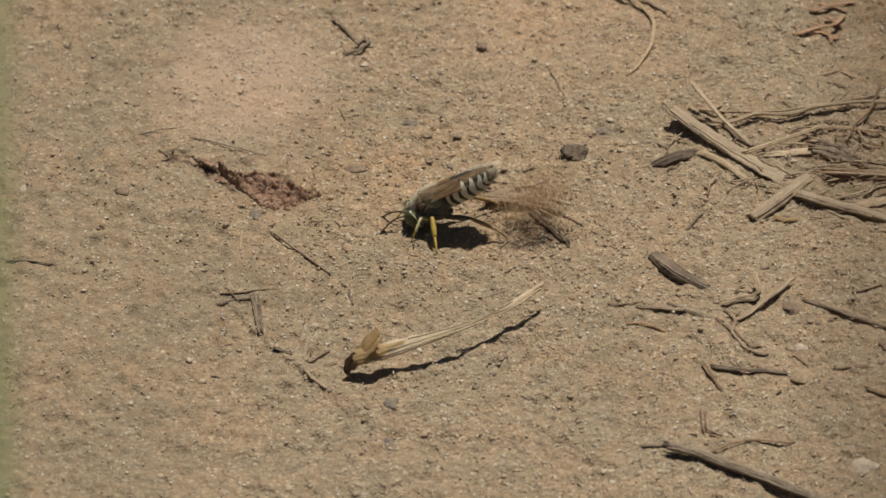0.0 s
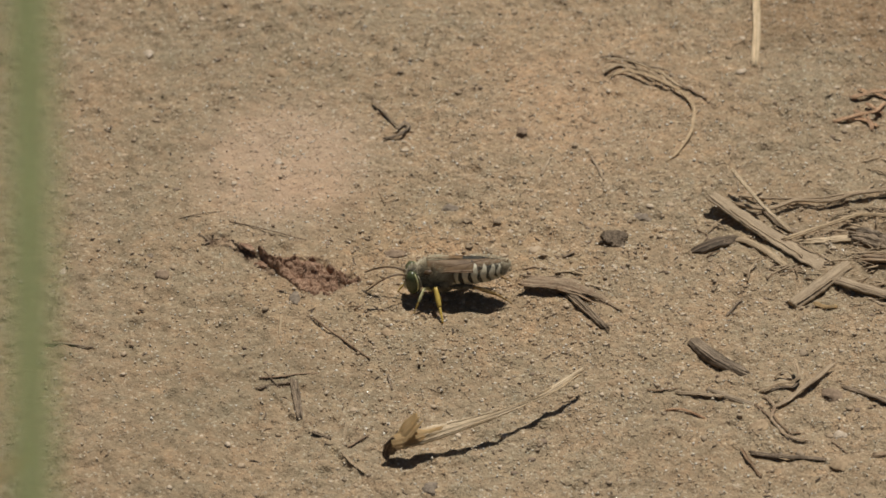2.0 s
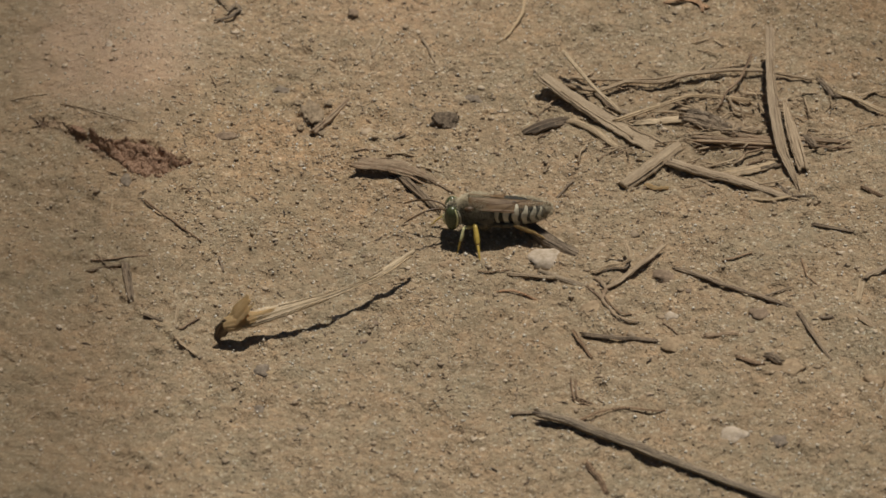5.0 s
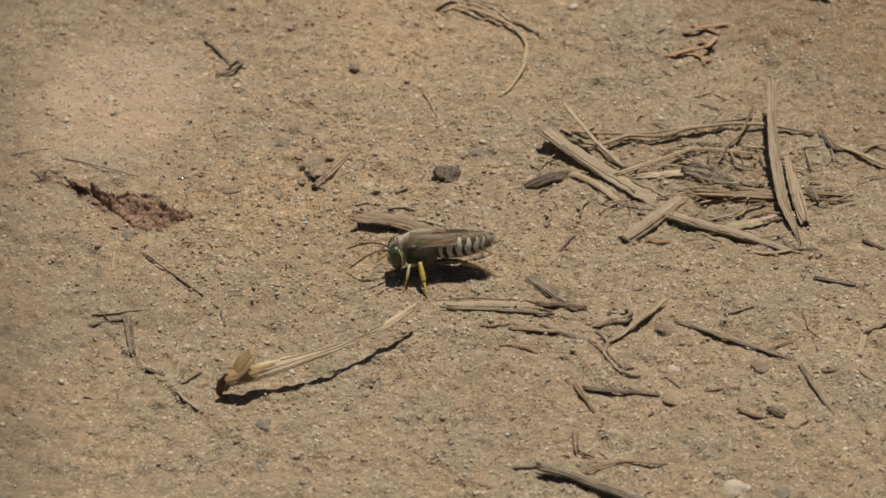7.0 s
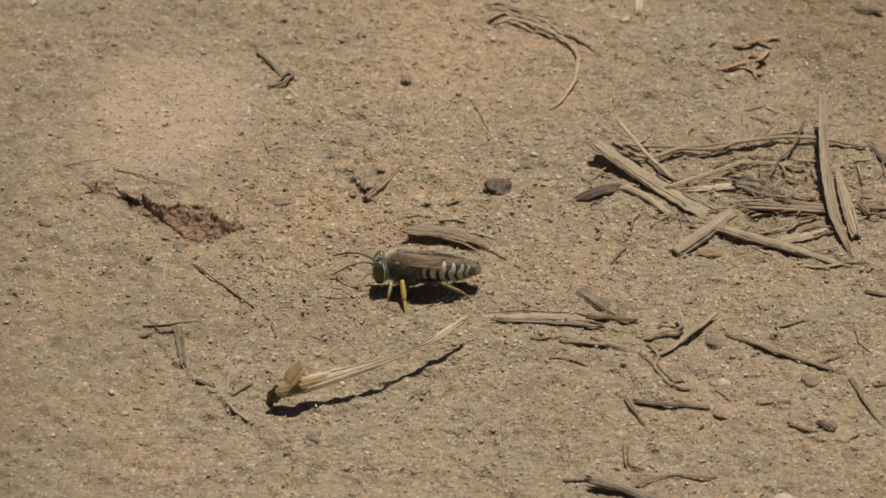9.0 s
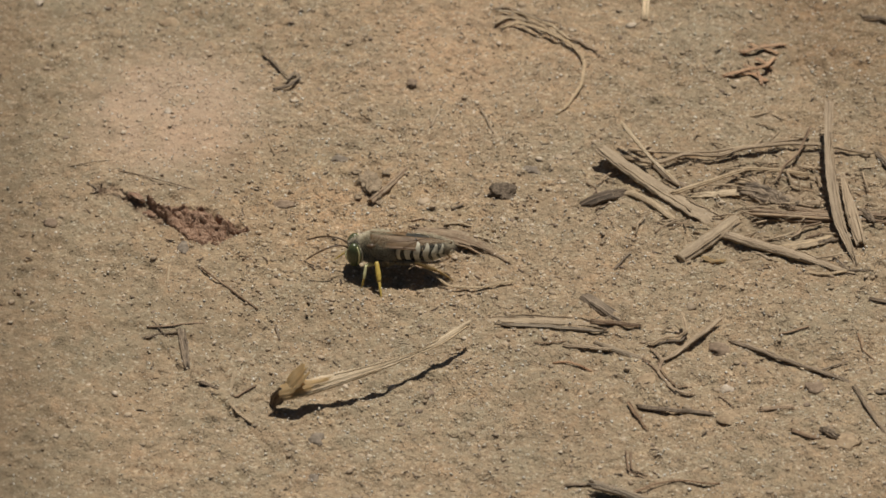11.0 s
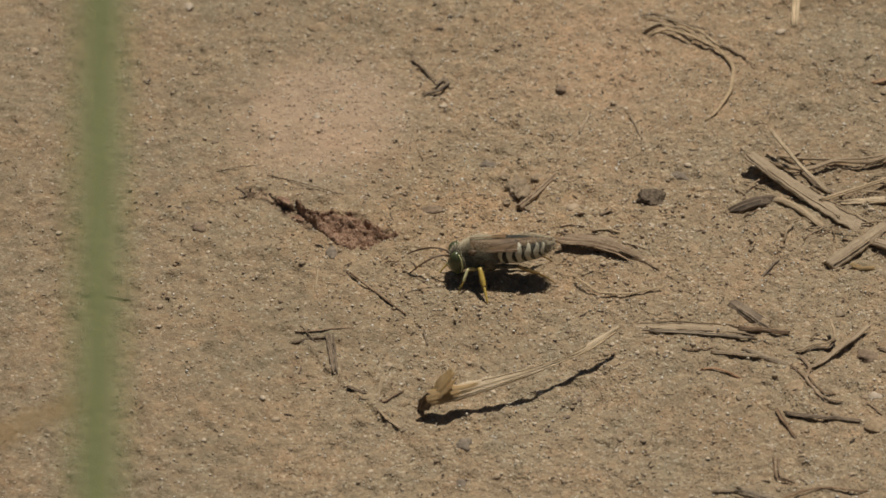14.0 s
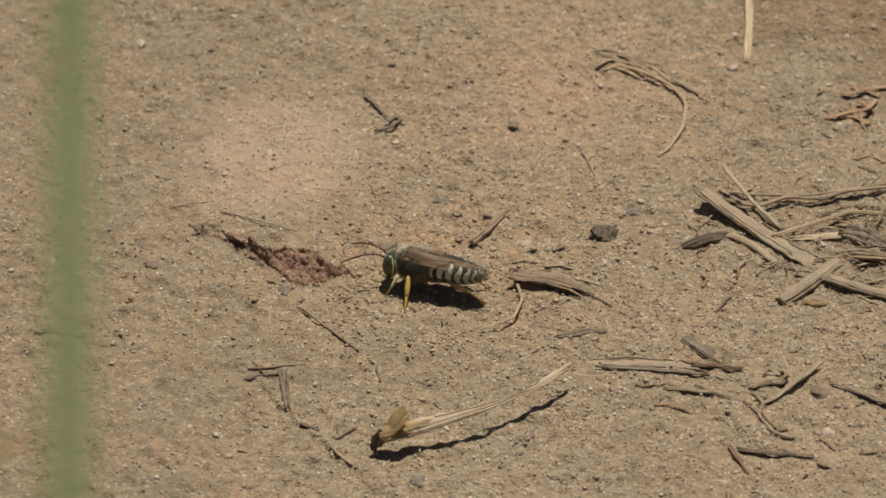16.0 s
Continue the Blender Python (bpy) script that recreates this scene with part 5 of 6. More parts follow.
stick('twig', [(-35.4, -35.2, 0.1), (-32.9, -37.1, 0)], 0.6, TWIG, 'small dark twig lying on the sand', 'twig')
stick('straw_bit', [(-30.5, -32.9, 0.5), (-31, -37.4, 0)], 0.51, STRAW, 'small pale straw lying on the sand', 'straw')
stick('twig', [(-30.4, -38.2, 0.1), (-27.4, -35, 0.1)], 0.43, BARK, 'small brown twig lying on the sand', 'twig')
stick('straw_bit', [(-30.9, -40.2, 0), (-29.4, -42.9, 0.2), (-27.8, -45, 0)], 0.55, STRAW_GREY, 'small grey straw lying on the sand', 'straw')
stick('twig', [(-24.8, -19.5, 0.2), (-24.1, -23.2, 0)], 0.38, TWIG, 'small dark splinter lying on the sand', 'twig')
stick('twig', [(-49.5, 18.7, 0.6), (-46, 17.5, 0.6), (-41.7, 15.8, 0.5), (-37.7, 13.8, 0.2)], 0.23, TWIG, 'long hair-thin dark rootlet', 'root', flat=0.9)
stick('thin_twig', [(-76, -11.8, 0.1), (-72.2, -11.7, 0.1), (-68.8, -12.2, 0)], 0.44, TWIG, 'thin dark twig lying on the sand', 'twig')
stick('straw_bit', [(-40.9, -5.8, 0.5), (-41.2, -9.5, 0)], 0.43, STRAW, 'tiny pale straw lying on the sand', 'straw')
stick('charred_twig', [(-28.3, 54.1, 0.5), (-26.7, 50.6, 0.4), (-24.6, 47, 0.2)], 0.6, TWIG, 'short charred twig lying on the sand', 'twig', rough=0.25)
stick('charred_twig', [(-26.4, 43.7, 0.2), (-24.1, 44.4, 0.3), (-22.4, 46.3, 0.4), (-23.1, 47.7, 0.4), (-24.3, 45.8, 0.2)], 0.58, TWIG, 'small curled charred twig', 'twig', rough=0.25)
stick('dry_stalk', [(9.3, 60.2, 0.2), (11.7, 61.2, 0.6), (15.7, 59.1, 0.7), (20.1, 55, 0.6), (22.1, 50.3, 0.5), (21.7, 44.3, 0.3), (19.4, 38.1, 0.2), (17.6, 35.8, 0)], 0.6, STRAW, 'pale split stem curved like a hook', 'straw', group='litter of dry straw', flat=0.6)
stick('dry_stalk', [(8.4, 64.3, 0.5), (12.2, 63.5, 0.8), (17, 60.3, 0.8), (20.1, 56.5, 0.5)], 0.45, PALE_STRAW, 'thin pale strand split from the hooked stem', 'straw', group='litter of dry straw', flat=0.7)
stick('dry_stalk', [(8.2, 61.3, 0.1), (10.5, 62.7, 0.5), (14.8, 61.1, 0.7), (19.2, 57.3, 0.4)], 0.5, STRAW, 'pale strand of a split stem', 'straw', group='litter of dry straw', flat=0.6)
stick('dry_stalk', [(7.9, 65.1, 0.2), (10.4, 65.3, 0.5), (15.3, 62.2, 0.6), (18.6, 61.2, 0.4), (17.9, 58.9, 0.2)], 0.4, TWIG, 'dark strand of a split stem', 'straw', group='litter of dry straw', flat=0.6)
stick('dry_stalk', [(19, 57.8, 0.3), (21.4, 56, 0.4), (24.1, 53.4, 0.1)], 0.6, BARK_PALE, 'brown frayed end of a split stem', 'straw', group='litter of dry straw', flat=0.6)
stick('straw_stub', [(33, 85.1, 0.8), (32.6, 75.3, 0.6), (32, 62.7, 0.2)], 1.36, PALE_STRAW, 'pale straight straw lying on the sand', 'straw', group='litter of dry straw', flat=0.35)
stick('straw_bit', [(5.8, 37, 0.3), (6.8, 34.1, 0.1), (7.7, 30.4, 0)], 0.43, STRAW_GREY, 'thin grey straw lying on the sand', 'straw')
stick('straw_bit', [(-1.9, 31.9, 0), (-0.5, 36.5, 0.1)], 0.43, STRAW_GREY, 'thin grey straw lying on the sand', 'straw')
stick('twig', [(66.7, 64.2, 0.2), (70, 62.5, 0.2)], 1.14, TWIG, 'dark short twig lying on the sand', 'twig')
stick('twig', [(1.4, 10.3, 0.1), (3.1, 11.7, 0.2)], 0.45, TWIG, 'tiny black splinter lying on the sand', 'twig')
bark_strip = slat('bark_strip', [(-4.2, 1.9, 1.7), (0.6, 1.4, 1.5), (4.4, 0.2, 1.0), (7, -1.3, 0.5), (9.2, -3.2, 0)], 2.3, BARK_PALE, 'curved strip of brown bark with torn fibres', 'bark', shape=(0.95, 1.0, 0.75, 0.5, 0.2), arch=0.3, thick=0.4, torn=(0.8, 0.9), tilt=-14, rib=0.07)
stick('fibre', [(0.5, 0.3, 1.0), (3.6, -0.6, 0.7), (6.0, -2.2, 0.2)], 0.4, BARK_PALE, 'loose fibre', 'bark', flat=0.7, parent=bark_strip)
slat('bark_strip', [(-3.4, 4.0, -0.1), (0.6, 3.8, 0.0), (4.5, 2.9, -0.1), (7.0, 1.9, -0.3)], 2.6, BARK_DUSTY, 'flaking strip of brown bark almost covered with sand', 'bark', shape=(0.7, 1.0, 0.9, 0.4), arch=0.12, thick=0.3, torn=(0.5, 1.2), rib=0.06)
stick('bark_flake', [(-4.6, 7.2, 0), (-3.2, 7.4, 0.2), (-1.2, 7.2, 0)], 0.48, BARK_PALE, 'thin curled flake of brown bark', 'bark', rough=0.4)
stick('bark_flake', [(0.6, 5.9, 0), (2.8, 6.1, 0.2), (4.5, 5.6, 0)], 0.48, STRAW, 'thin pale flake of bark', 'bark', rough=0.4)
stick('bark_flake', [(5.3, 2.9, 0), (7, 2, 0.2), (8.1, 1.3, 0)], 0.44, STRAW, 'thin pale flake of bark', 'bark', rough=0.4)
stone('dark_lump', 8.9, 14.6, (4.4, 4.0), PEB_BLACK, 'dark rough crumbly clod', 'clod', knobs=0.34, squash=0.5, sink=0.42, div=4)
stone('pebble', 13.7, 21.3, (2.9, 2.4), PEB_DARK, 'flat slate-grey pebble half sunk in sand', 'pebble', squash=0.3, sink=0.7)
stone('pebble', -15.8, 24.1, (2.7, 1.9), PEB_DARK, 'small dark slate pebble', 'pebble', squash=0.5)
stone('pebble', -24.4, 11.5, (3.4, 2.2), PEB_BROWN, 'smooth flat brown pebble', 'pebble', squash=0.35)
stone('pebble', -4.8, 44.3, (1.7, 2.2), PEB_BROWN, 'small round brown pebble', 'pebble')
stone('pebble', -18.3, -48.4, (2.6, 2.9), PEB_DARK, 'dark slate pebble half sunk in sand', 'pebble')
stone('pebble', 49.3, -64.3, (3.6, 4.1), PEB_LIGHT, 'pale round quartz pebble', 'pebble')
stone('pebble', 55.7, -65.7, (2.6, 2.9), PEB_DARK, 'grey pebble half sunk in sand', 'pebble')
stone('pebble', -24.8, -9.4, (2, 2.9), PEB_TAN, 'ochre pebble half sunk in sand', 'pebble', sink=0.55)
stone('pebble', -39, -0.3, (1.7, 3.8), PEB_DARK, 'grey oval pebble half sunk in sand', 'pebble', squash=0.22, knobs=0.3, sink=0.6)
stone('pebble', 9.7, -22.1, (3.9, 2.4), PEB_TAN, 'pale flat pebble half sunk in sand', 'pebble', squash=0.2, sink=0.6)
stone('pebble', 40.9, -25.2, (3.9, 3.6), PEB_BROWN, 'reddish-brown clod half sunk in sand', 'clod', knobs=0.4)
stone('pebble', 55, -35.5, (2.2, 2.7), PEB_TAN, 'tan pebble half sunk in sand', 'pebble', squash=0.26, knobs=0.36, sink=0.66)
stone('pebble', -42.6, 36, (1.2, 1.6), PEB_LIGHT, 'small pale pebble half sunk in sand', 'pebble')
stone('clod', 57, -48.9, (6, 4.1), PEB_TAN, 'tan crumbly clod half sunk in sand', 'clod', squash=0.24, knobs=0.36, sink=0.66)
stone('pebble', 54.4, -35.7, (2.9, 2.9), PEB_BROWN, 'grey-brown pebble half sunk in sand', 'pebble', knobs=0.4)
stone('pebble', 70.1, -52.1, (2.9, 3.2), PEB_TAN, 'tan pebble half sunk in sand', 'pebble', squash=0.26, knobs=0.36, sink=0.66)
stone('pebble', -59.5, 6.4, (2.2, 2.2), PEB_BROWN, 'brown pebble half sunk in sand', 'pebble', knobs=0.35)
stone('pebble', -61.4, 11.9, (1, 1.2), PEB_DARK, 'small dark pebble half sunk in sand', 'pebble')
stone('pebble', -74.3, 6.8, (1.2, 1.6), PEB_LIGHT, 'small white pebble half sunk in sand', 'pebble')
stone('pebble', -18.6, -56.5, (1.7, 2.2), PEB_DARK, 'dark pebble half sunk in sand', 'pebble')
stone('pebble', -43.1, 62.4, (2.9, 2.7), PEB_TAN, 'ochre pebble half sunk in sand', 'pebble', sink=0.55)
stone('pebble', -64.2, 68.5, (1.5, 2.2), PEB_LIGHT, 'pale pebble half sunk in sand', 'pebble')
stone('pebble', -73.5, 53.5, (1.3, 1.6), PEB_TAN, 'tan pebble half sunk in sand', 'pebble', squash=0.26, knobs=0.36, sink=0.66)
stone('pebble', 41.4, -35.4, (2, 2.2), PEB_LIGHT, 'pale pebble half sunk in sand', 'pebble')
stone('pebble', 41.4, -42.3, (3.4, 3.4), PEB_TAN, 'tan clod half sunk in sand', 'clod', squash=0.24, knobs=0.36, sink=0.66)
stone('pebble', 29.5, -33.3, (3.4, 3.6), PEB_TAN, 'tan clod half sunk in sand', 'clod', squash=0.24, knobs=0.36, sink=0.66)


def clay_bank():
    """The broken face under the crust: a fine sheet of blocky clay, split by cracks, that sinks into the sand round its edge."""
    xs, ys = np.arange(-45, -28.4, 0.11), np.arange(-2.5, 12.5, 0.13)
    X, Y = np.meshgrid(xs, ys)
    lip = np.interp(X, [-45.0, -41.8, -37.2, -33.3, -31.0, -29.0], [12.6, 9.2, 8.8, 6.4, 5.4, 4.6])
    foot = np.interp(X, [-45.0, -42.2, -41.0, -38.5, -36.2, -33.6, -31.5, -29.0], [11.6, 7.8, 5.0, 2.0, 0.2, 0.9, 2.6, 4.4])
    lip, foot = lip + 0.3 * value_noise(X / 1.3, Y * 0, 71), foot + 0.4 * value_noise(X / 1.1, Y * 0, 72)
    d = (lip - Y) / np.maximum(lip - foot, 0.05)                               # 0 at the lip, 1 at the foot
    inside = np.minimum(lip - Y, Y - foot)
    mask = smooth(np.clip(inside / 0.5 + 0.3, 0, 1))
    rng = np.random.default_rng(73)
    seeds = np.stack([rng.uniform(-45, -28, 95), rng.uniform(-1.5, 12, 95)], -1)
    wx, wy = X + 0.45 * value_noise(X / 1.2, Y / 1.2, 74), Y + 0.45 * value_noise(X / 1.2, Y / 1.2, 75)
    dist = np.hypot((wx[..., None] - seeds[:, 0]) * 0.75, wy[..., None] - seeds[:, 1] + 0.35 * (wx[..., None] - seeds[:, 0]))
    order = np.sort(dist, -1)
    block = rng.uniform(-0.2, 0.3, 95)[np.argmin(dist, -1)]
    crack = 1 - smooth(np.clip((order[..., 1] - order[..., 0]) / 0.2, 0, 1))
    z = 0.1 + 0.55 * np.sin(np.pi * np.clip(d, 0, 1)) + block + 0.18 * value_noise(X / 0.6, Y / 0.6, 76) + 0.1 * value_noise(X / 0.28, Y / 0.28, 77) - 0.5 * crack
    z -= 0.9 * np.exp(-(d / 0.07) ** 2)                                         # undercut below the lip
    z -= 1.3 * np.exp(-((X + 31.6) / 1.6) ** 2 - ((Y - 3.9) / 0.8) ** 2) + 0.9 * np.exp(-((X + 34.2) / 1.0) ** 2 - ((Y - 1.6) / 0.6) ** 2)
    base = ground_height(X, Y)
    Z = base + mask * (0.25 + z) - (1 - mask) * 0.7
    i = (np.arange(len(ys) - 1)[:, None] * len(xs) + np.arange(len(xs) - 1)[None]).ravel()
    faces = [tuple(int(v) for v in f) for f in np.stack([i, i + 1, i + len(xs) + 1, i + len(xs)], -1)]
    ob = mesh_object("clay_bank", np.stack([X, Y, Z], -1).reshape(-1, 3) * MM, faces, CLAY)
    return tagged(ob, "cracked red-brown clay bank broken open under the sandy crust", "clod")


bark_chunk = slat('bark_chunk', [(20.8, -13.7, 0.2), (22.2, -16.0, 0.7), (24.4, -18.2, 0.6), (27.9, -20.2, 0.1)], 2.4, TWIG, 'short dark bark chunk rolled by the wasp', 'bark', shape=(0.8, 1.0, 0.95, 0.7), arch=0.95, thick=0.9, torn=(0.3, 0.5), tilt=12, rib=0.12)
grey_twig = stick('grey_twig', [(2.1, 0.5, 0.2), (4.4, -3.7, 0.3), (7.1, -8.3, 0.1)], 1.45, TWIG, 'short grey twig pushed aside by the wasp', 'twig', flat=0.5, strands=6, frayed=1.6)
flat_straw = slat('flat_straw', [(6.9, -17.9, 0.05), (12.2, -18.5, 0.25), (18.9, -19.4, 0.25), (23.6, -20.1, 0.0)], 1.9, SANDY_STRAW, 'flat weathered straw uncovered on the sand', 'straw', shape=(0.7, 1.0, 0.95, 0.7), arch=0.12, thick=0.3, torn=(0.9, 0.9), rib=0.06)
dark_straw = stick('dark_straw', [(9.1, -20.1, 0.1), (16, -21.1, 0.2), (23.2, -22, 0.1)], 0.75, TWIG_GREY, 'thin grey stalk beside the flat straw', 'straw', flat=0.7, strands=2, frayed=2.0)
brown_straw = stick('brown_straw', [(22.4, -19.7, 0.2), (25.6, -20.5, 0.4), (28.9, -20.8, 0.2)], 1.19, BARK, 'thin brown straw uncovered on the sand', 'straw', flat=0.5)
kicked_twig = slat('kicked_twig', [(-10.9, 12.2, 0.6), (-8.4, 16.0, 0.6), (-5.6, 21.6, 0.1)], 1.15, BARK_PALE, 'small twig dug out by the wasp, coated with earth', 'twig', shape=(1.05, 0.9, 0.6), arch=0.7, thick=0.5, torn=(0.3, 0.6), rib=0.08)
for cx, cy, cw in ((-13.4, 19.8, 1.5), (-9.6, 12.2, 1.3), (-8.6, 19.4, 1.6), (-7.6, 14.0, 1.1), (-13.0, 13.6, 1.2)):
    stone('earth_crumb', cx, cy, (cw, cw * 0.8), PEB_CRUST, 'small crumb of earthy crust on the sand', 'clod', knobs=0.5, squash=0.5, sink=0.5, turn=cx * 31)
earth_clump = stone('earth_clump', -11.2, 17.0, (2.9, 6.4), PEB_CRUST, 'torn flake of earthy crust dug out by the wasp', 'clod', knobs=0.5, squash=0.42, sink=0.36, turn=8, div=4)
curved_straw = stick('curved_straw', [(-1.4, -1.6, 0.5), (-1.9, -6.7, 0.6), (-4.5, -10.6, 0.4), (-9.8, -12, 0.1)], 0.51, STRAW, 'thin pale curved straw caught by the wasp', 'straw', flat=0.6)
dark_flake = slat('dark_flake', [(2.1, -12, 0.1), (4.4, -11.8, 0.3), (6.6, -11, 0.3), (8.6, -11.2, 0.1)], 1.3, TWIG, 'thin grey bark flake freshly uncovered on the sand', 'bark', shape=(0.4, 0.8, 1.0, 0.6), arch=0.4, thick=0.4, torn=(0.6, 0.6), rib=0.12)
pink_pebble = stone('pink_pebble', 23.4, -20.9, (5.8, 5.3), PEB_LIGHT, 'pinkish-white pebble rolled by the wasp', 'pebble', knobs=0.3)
clay_bank()
stone('clay_clod', -44.2, 9.9, (2.6, 1.5), CLAY, 'red-brown clay clod in a small crevice', 'clod', knobs=0.6, squash=0.4, div=3, turn=-20)
stone('clay_clod', -46.7, 12.9, (3.4, 1.5), CLAY, 'red-brown clay clod in a small crevice', 'clod', knobs=0.6, squash=0.3, div=3, turn=-25)
stick('red_root', [(43.9, 46.9, 0.2), (47, 47.9, 0.5), (50.4, 48.5, 0.9), (52, 51.2, 0.4)], 0.79, RED_STRAW, 'frayed reddish-brown rootlet on the sand', 'root', flat=0.4, rough=0.2)
stick('red_root', [(45.3, 48.3, 0.1), (48.3, 47.2, 0.3), (50.4, 45.6, 0.1)], 0.8, RED_STRAW, 'frayed reddish-brown rootlet on the sand', 'root', flat=0.4, rough=0.2)
stick('red_root', [(47.1, 49.7, 0.4), (49, 48.1, 0.6), (49.7, 44.5, 0.1)], 0.63, RED_STRAW, 'frayed reddish-brown rootlet on the sand', 'root', flat=0.4, rough=0.2)
stick('red_root', [(46.8, 53.4, 0.3), (50, 54.5, 0.6), (53.7, 55.6, 0.2)], 0.86, RED_STRAW, 'frayed reddish-brown rootlet on the sand', 'root', flat=0.4, rough=0.2)
stick('red_root', [(48.3, 56.1, 0.2), (50.8, 54.1, 0.4), (52.6, 53.2, 0.1)], 0.76, RED_STRAW, 'frayed reddish-brown rootlet on the sand', 'root', flat=0.4, rough=0.2)
stick('red_root', [(49.1, 51.1, 0.5), (51.5, 49.1, 0.3)], 0.71, RED_STRAW, 'frayed reddish-brown rootlet on the sand', 'root', flat=0.4, rough=0.2)
stick('twig', [(-43, -19.6, 0), (-41.4, -22.2, 0.1), (-40.4, -23.2, 0)], 0.28, TWIG, 'fine dark splinter lying on the sand', 'twig')
stick('twig', [(-30, -2.9, 0), (-28.8, -1.9, 0.1)], 0.36, BARK, 'tiny brown splinter lying on the sand', 'twig')
stick('root', [(-26.9, 28.1, 0), (-25.9, 25.1, 0.2), (-23.8, 26.2, 0.2)], 0.2, STRAW_GREY, 'hair-thin curled rootlet lying on dry sand', 'root', flat=0.9)
stick('root', [(-57.4, 21.1, 0), (-54, 22.1, 0.2), (-50.6, 22.7, 0)], 0.2, STRAW_GREY, 'hair-thin pale rootlet lying on dry sand', 'root', flat=0.9)
stick('twig', [(-54.2, 16.4, 0.1), (-52.4, 14.7, 0.2), (-53.2, 14.1, 0.1)], 0.33, TWIG, 'small dark splinter lying on the sand', 'twig')


def litter(seed, n, cx, cy, rx, ry):
    """Fine broken bits of stalk and root that lie among the straws, in one mesh."""
    rng = random.Random(seed)
    verts, faces, along = [], [], []
    for k in range(n):
        x, y = cx + rng.gauss(0, 0.5) * rx, cy + rng.gauss(0, 0.5) * ry
        a, ln, w = rng.gauss(0.1, 0.7), rng.uniform(1.0, 5.5), rng.uniform(0.06, 0.24)
        z = gz(x, y) + rng.uniform(0.0, 0.7)
        d, b = Vector((math.cos(a), math.sin(a), rng.uniform(-0.1, 0.1))) * (ln / 2), rng.uniform(-0.5, 0.5)
        m = Vector((x - math.sin(a) * b, y + math.cos(a) * b, z + 0.1))
        c = Vector((x, y, z))
        v, f, al = tube_data([(c - d) * MM, m * MM, (c + d) * MM], [w * MM * 0.7, w * MM, w * MM * 0.5], 5, 0.6, 0.2, seed + k)
        faces += [tuple(i + len(verts) for i in q) for q in f]
        verts += v
        along += al
    ob = mesh_object("straw_litter", verts, faces, STRAW_GREY)
    add_along(ob.data, along)
    return tagged(ob, "fine broken bits of dry stalk and root", "plant litter", kind="stuff")


litter(90, 260, 50.6, 14.4, 17.0, 16.0)


# ---- grass close to the camera ----
def grass(name, pts, width, mat, label, taper):
    """A blade of grass: a folded strip with a midrib. pts in metres from its root."""
    n = 24
    fine = spline(pts, n)
    verts, faces, along = [], [], []
    run = 0.0
    for i, p in enumerate(fine):
        u = i / (n - 1)
        w = 0.5 * width * (taper[0] + (taper[1] - taper[0]) * u)
        run += float(np.linalg.norm(fine[i] - fine[i - 1])) if i else 0
        for k, (a, h) in enumerate(((-1, 0.25), (-0.5, 0.02), (0, -0.12), (0.5, 0.02), (1, 0.25), (0.5, 0.13), (0, 0.0), (-0.5, 0.13))):
            verts.append((p[0] + a * w, p[1] + h * w, p[2]))
            along.append((run, a * w, h * w))
    for i in range(n - 1):
        for k in range(8):
            a, b = i * 8 + k, i * 8 + (k + 1) % 8
            faces.append((a, b, b + 8, a + 8))
    faces += [tuple(range(7, -1, -1)), tuple((n - 1) * 8 + k for k in range(8))]
    ob = mesh_object(name, verts, faces, mat)
    add_along(ob.data, along)
    rib = [Vector((p[0], p[1] - 0.09 * width, p[2])) for p in fine]
    v, f, al = tube_data(rib, [0.07 * width] * n, 6)
    add_along(mesh_object("midrib", v, f, mat, ob, "paler raised midrib").data, al)
    v, f, al = tube_data([Vector((p[0], p[1], p[2])) for p in fine[:8]], [0.62 * width * taper[0]] * 8, 10, 0.7)
    add_along(mesh_object("sheath", v, f, mat, ob, "green leaf sheath round the stem").data, al)
    return tagged(ob, label, "grass")


grass_blade = grass("grass_blade", [(0.0000, -0.015, 0.00), (-0.0039, 0.181, 0.15), (-0.0070, 0.338, 0.27), (-0.0093, 0.450, 0.36), (-0.0109, 0.525, 0.42), (-0.0100, 0.625, 0.50)], 0.0026, BLADE, "upright green grass blade rooted in the sand, close by", (1.15, 0.9))
grass_blade.location = (-0.0197, -0.9541, -0.002)

# two stems added near the lens; their blur dims the right and left edges
dimming_stem_right = grass("dry_grass", [(0.0, 0.0, 0.0), (0.001, 0.001, 0.2), (0.0, 0.001, 0.42), (0.0, 0.0, 0.505), (0.001, -0.004, 0.58)], 0.0013, BARK, "added thin brown stem near the lens that dims one edge", (1.0, 0.9))
dimming_stem_left = grass("dry_grass", [(0.0, 0.0, 0.0), (0.0, 0.001, 0.2), (0.0, 0.002, 0.42), (0.0, 0.0, 0.505), (0.0, -0.004, 0.60)], 0.0013, BARK, "added thin brown stem near the lens that dims one edge", (1.0, 0.9))

dry_blade = grass("dry_grass", [(0.0000, 0.0000, 0.0000), (0.0075, 0.0030, 0.1464), (0.0300, 0.0100, 0.2441), (0.0389, 0.0124, 0.2472), (0.0456, 0.0145, 0.2499)], 0.0032, OCHRE, "drooping dry ochre grass blade rooted in the sand", (1.0, 0.6))
dry_blade.location = (-0.0883, -0.3898, -0.002)

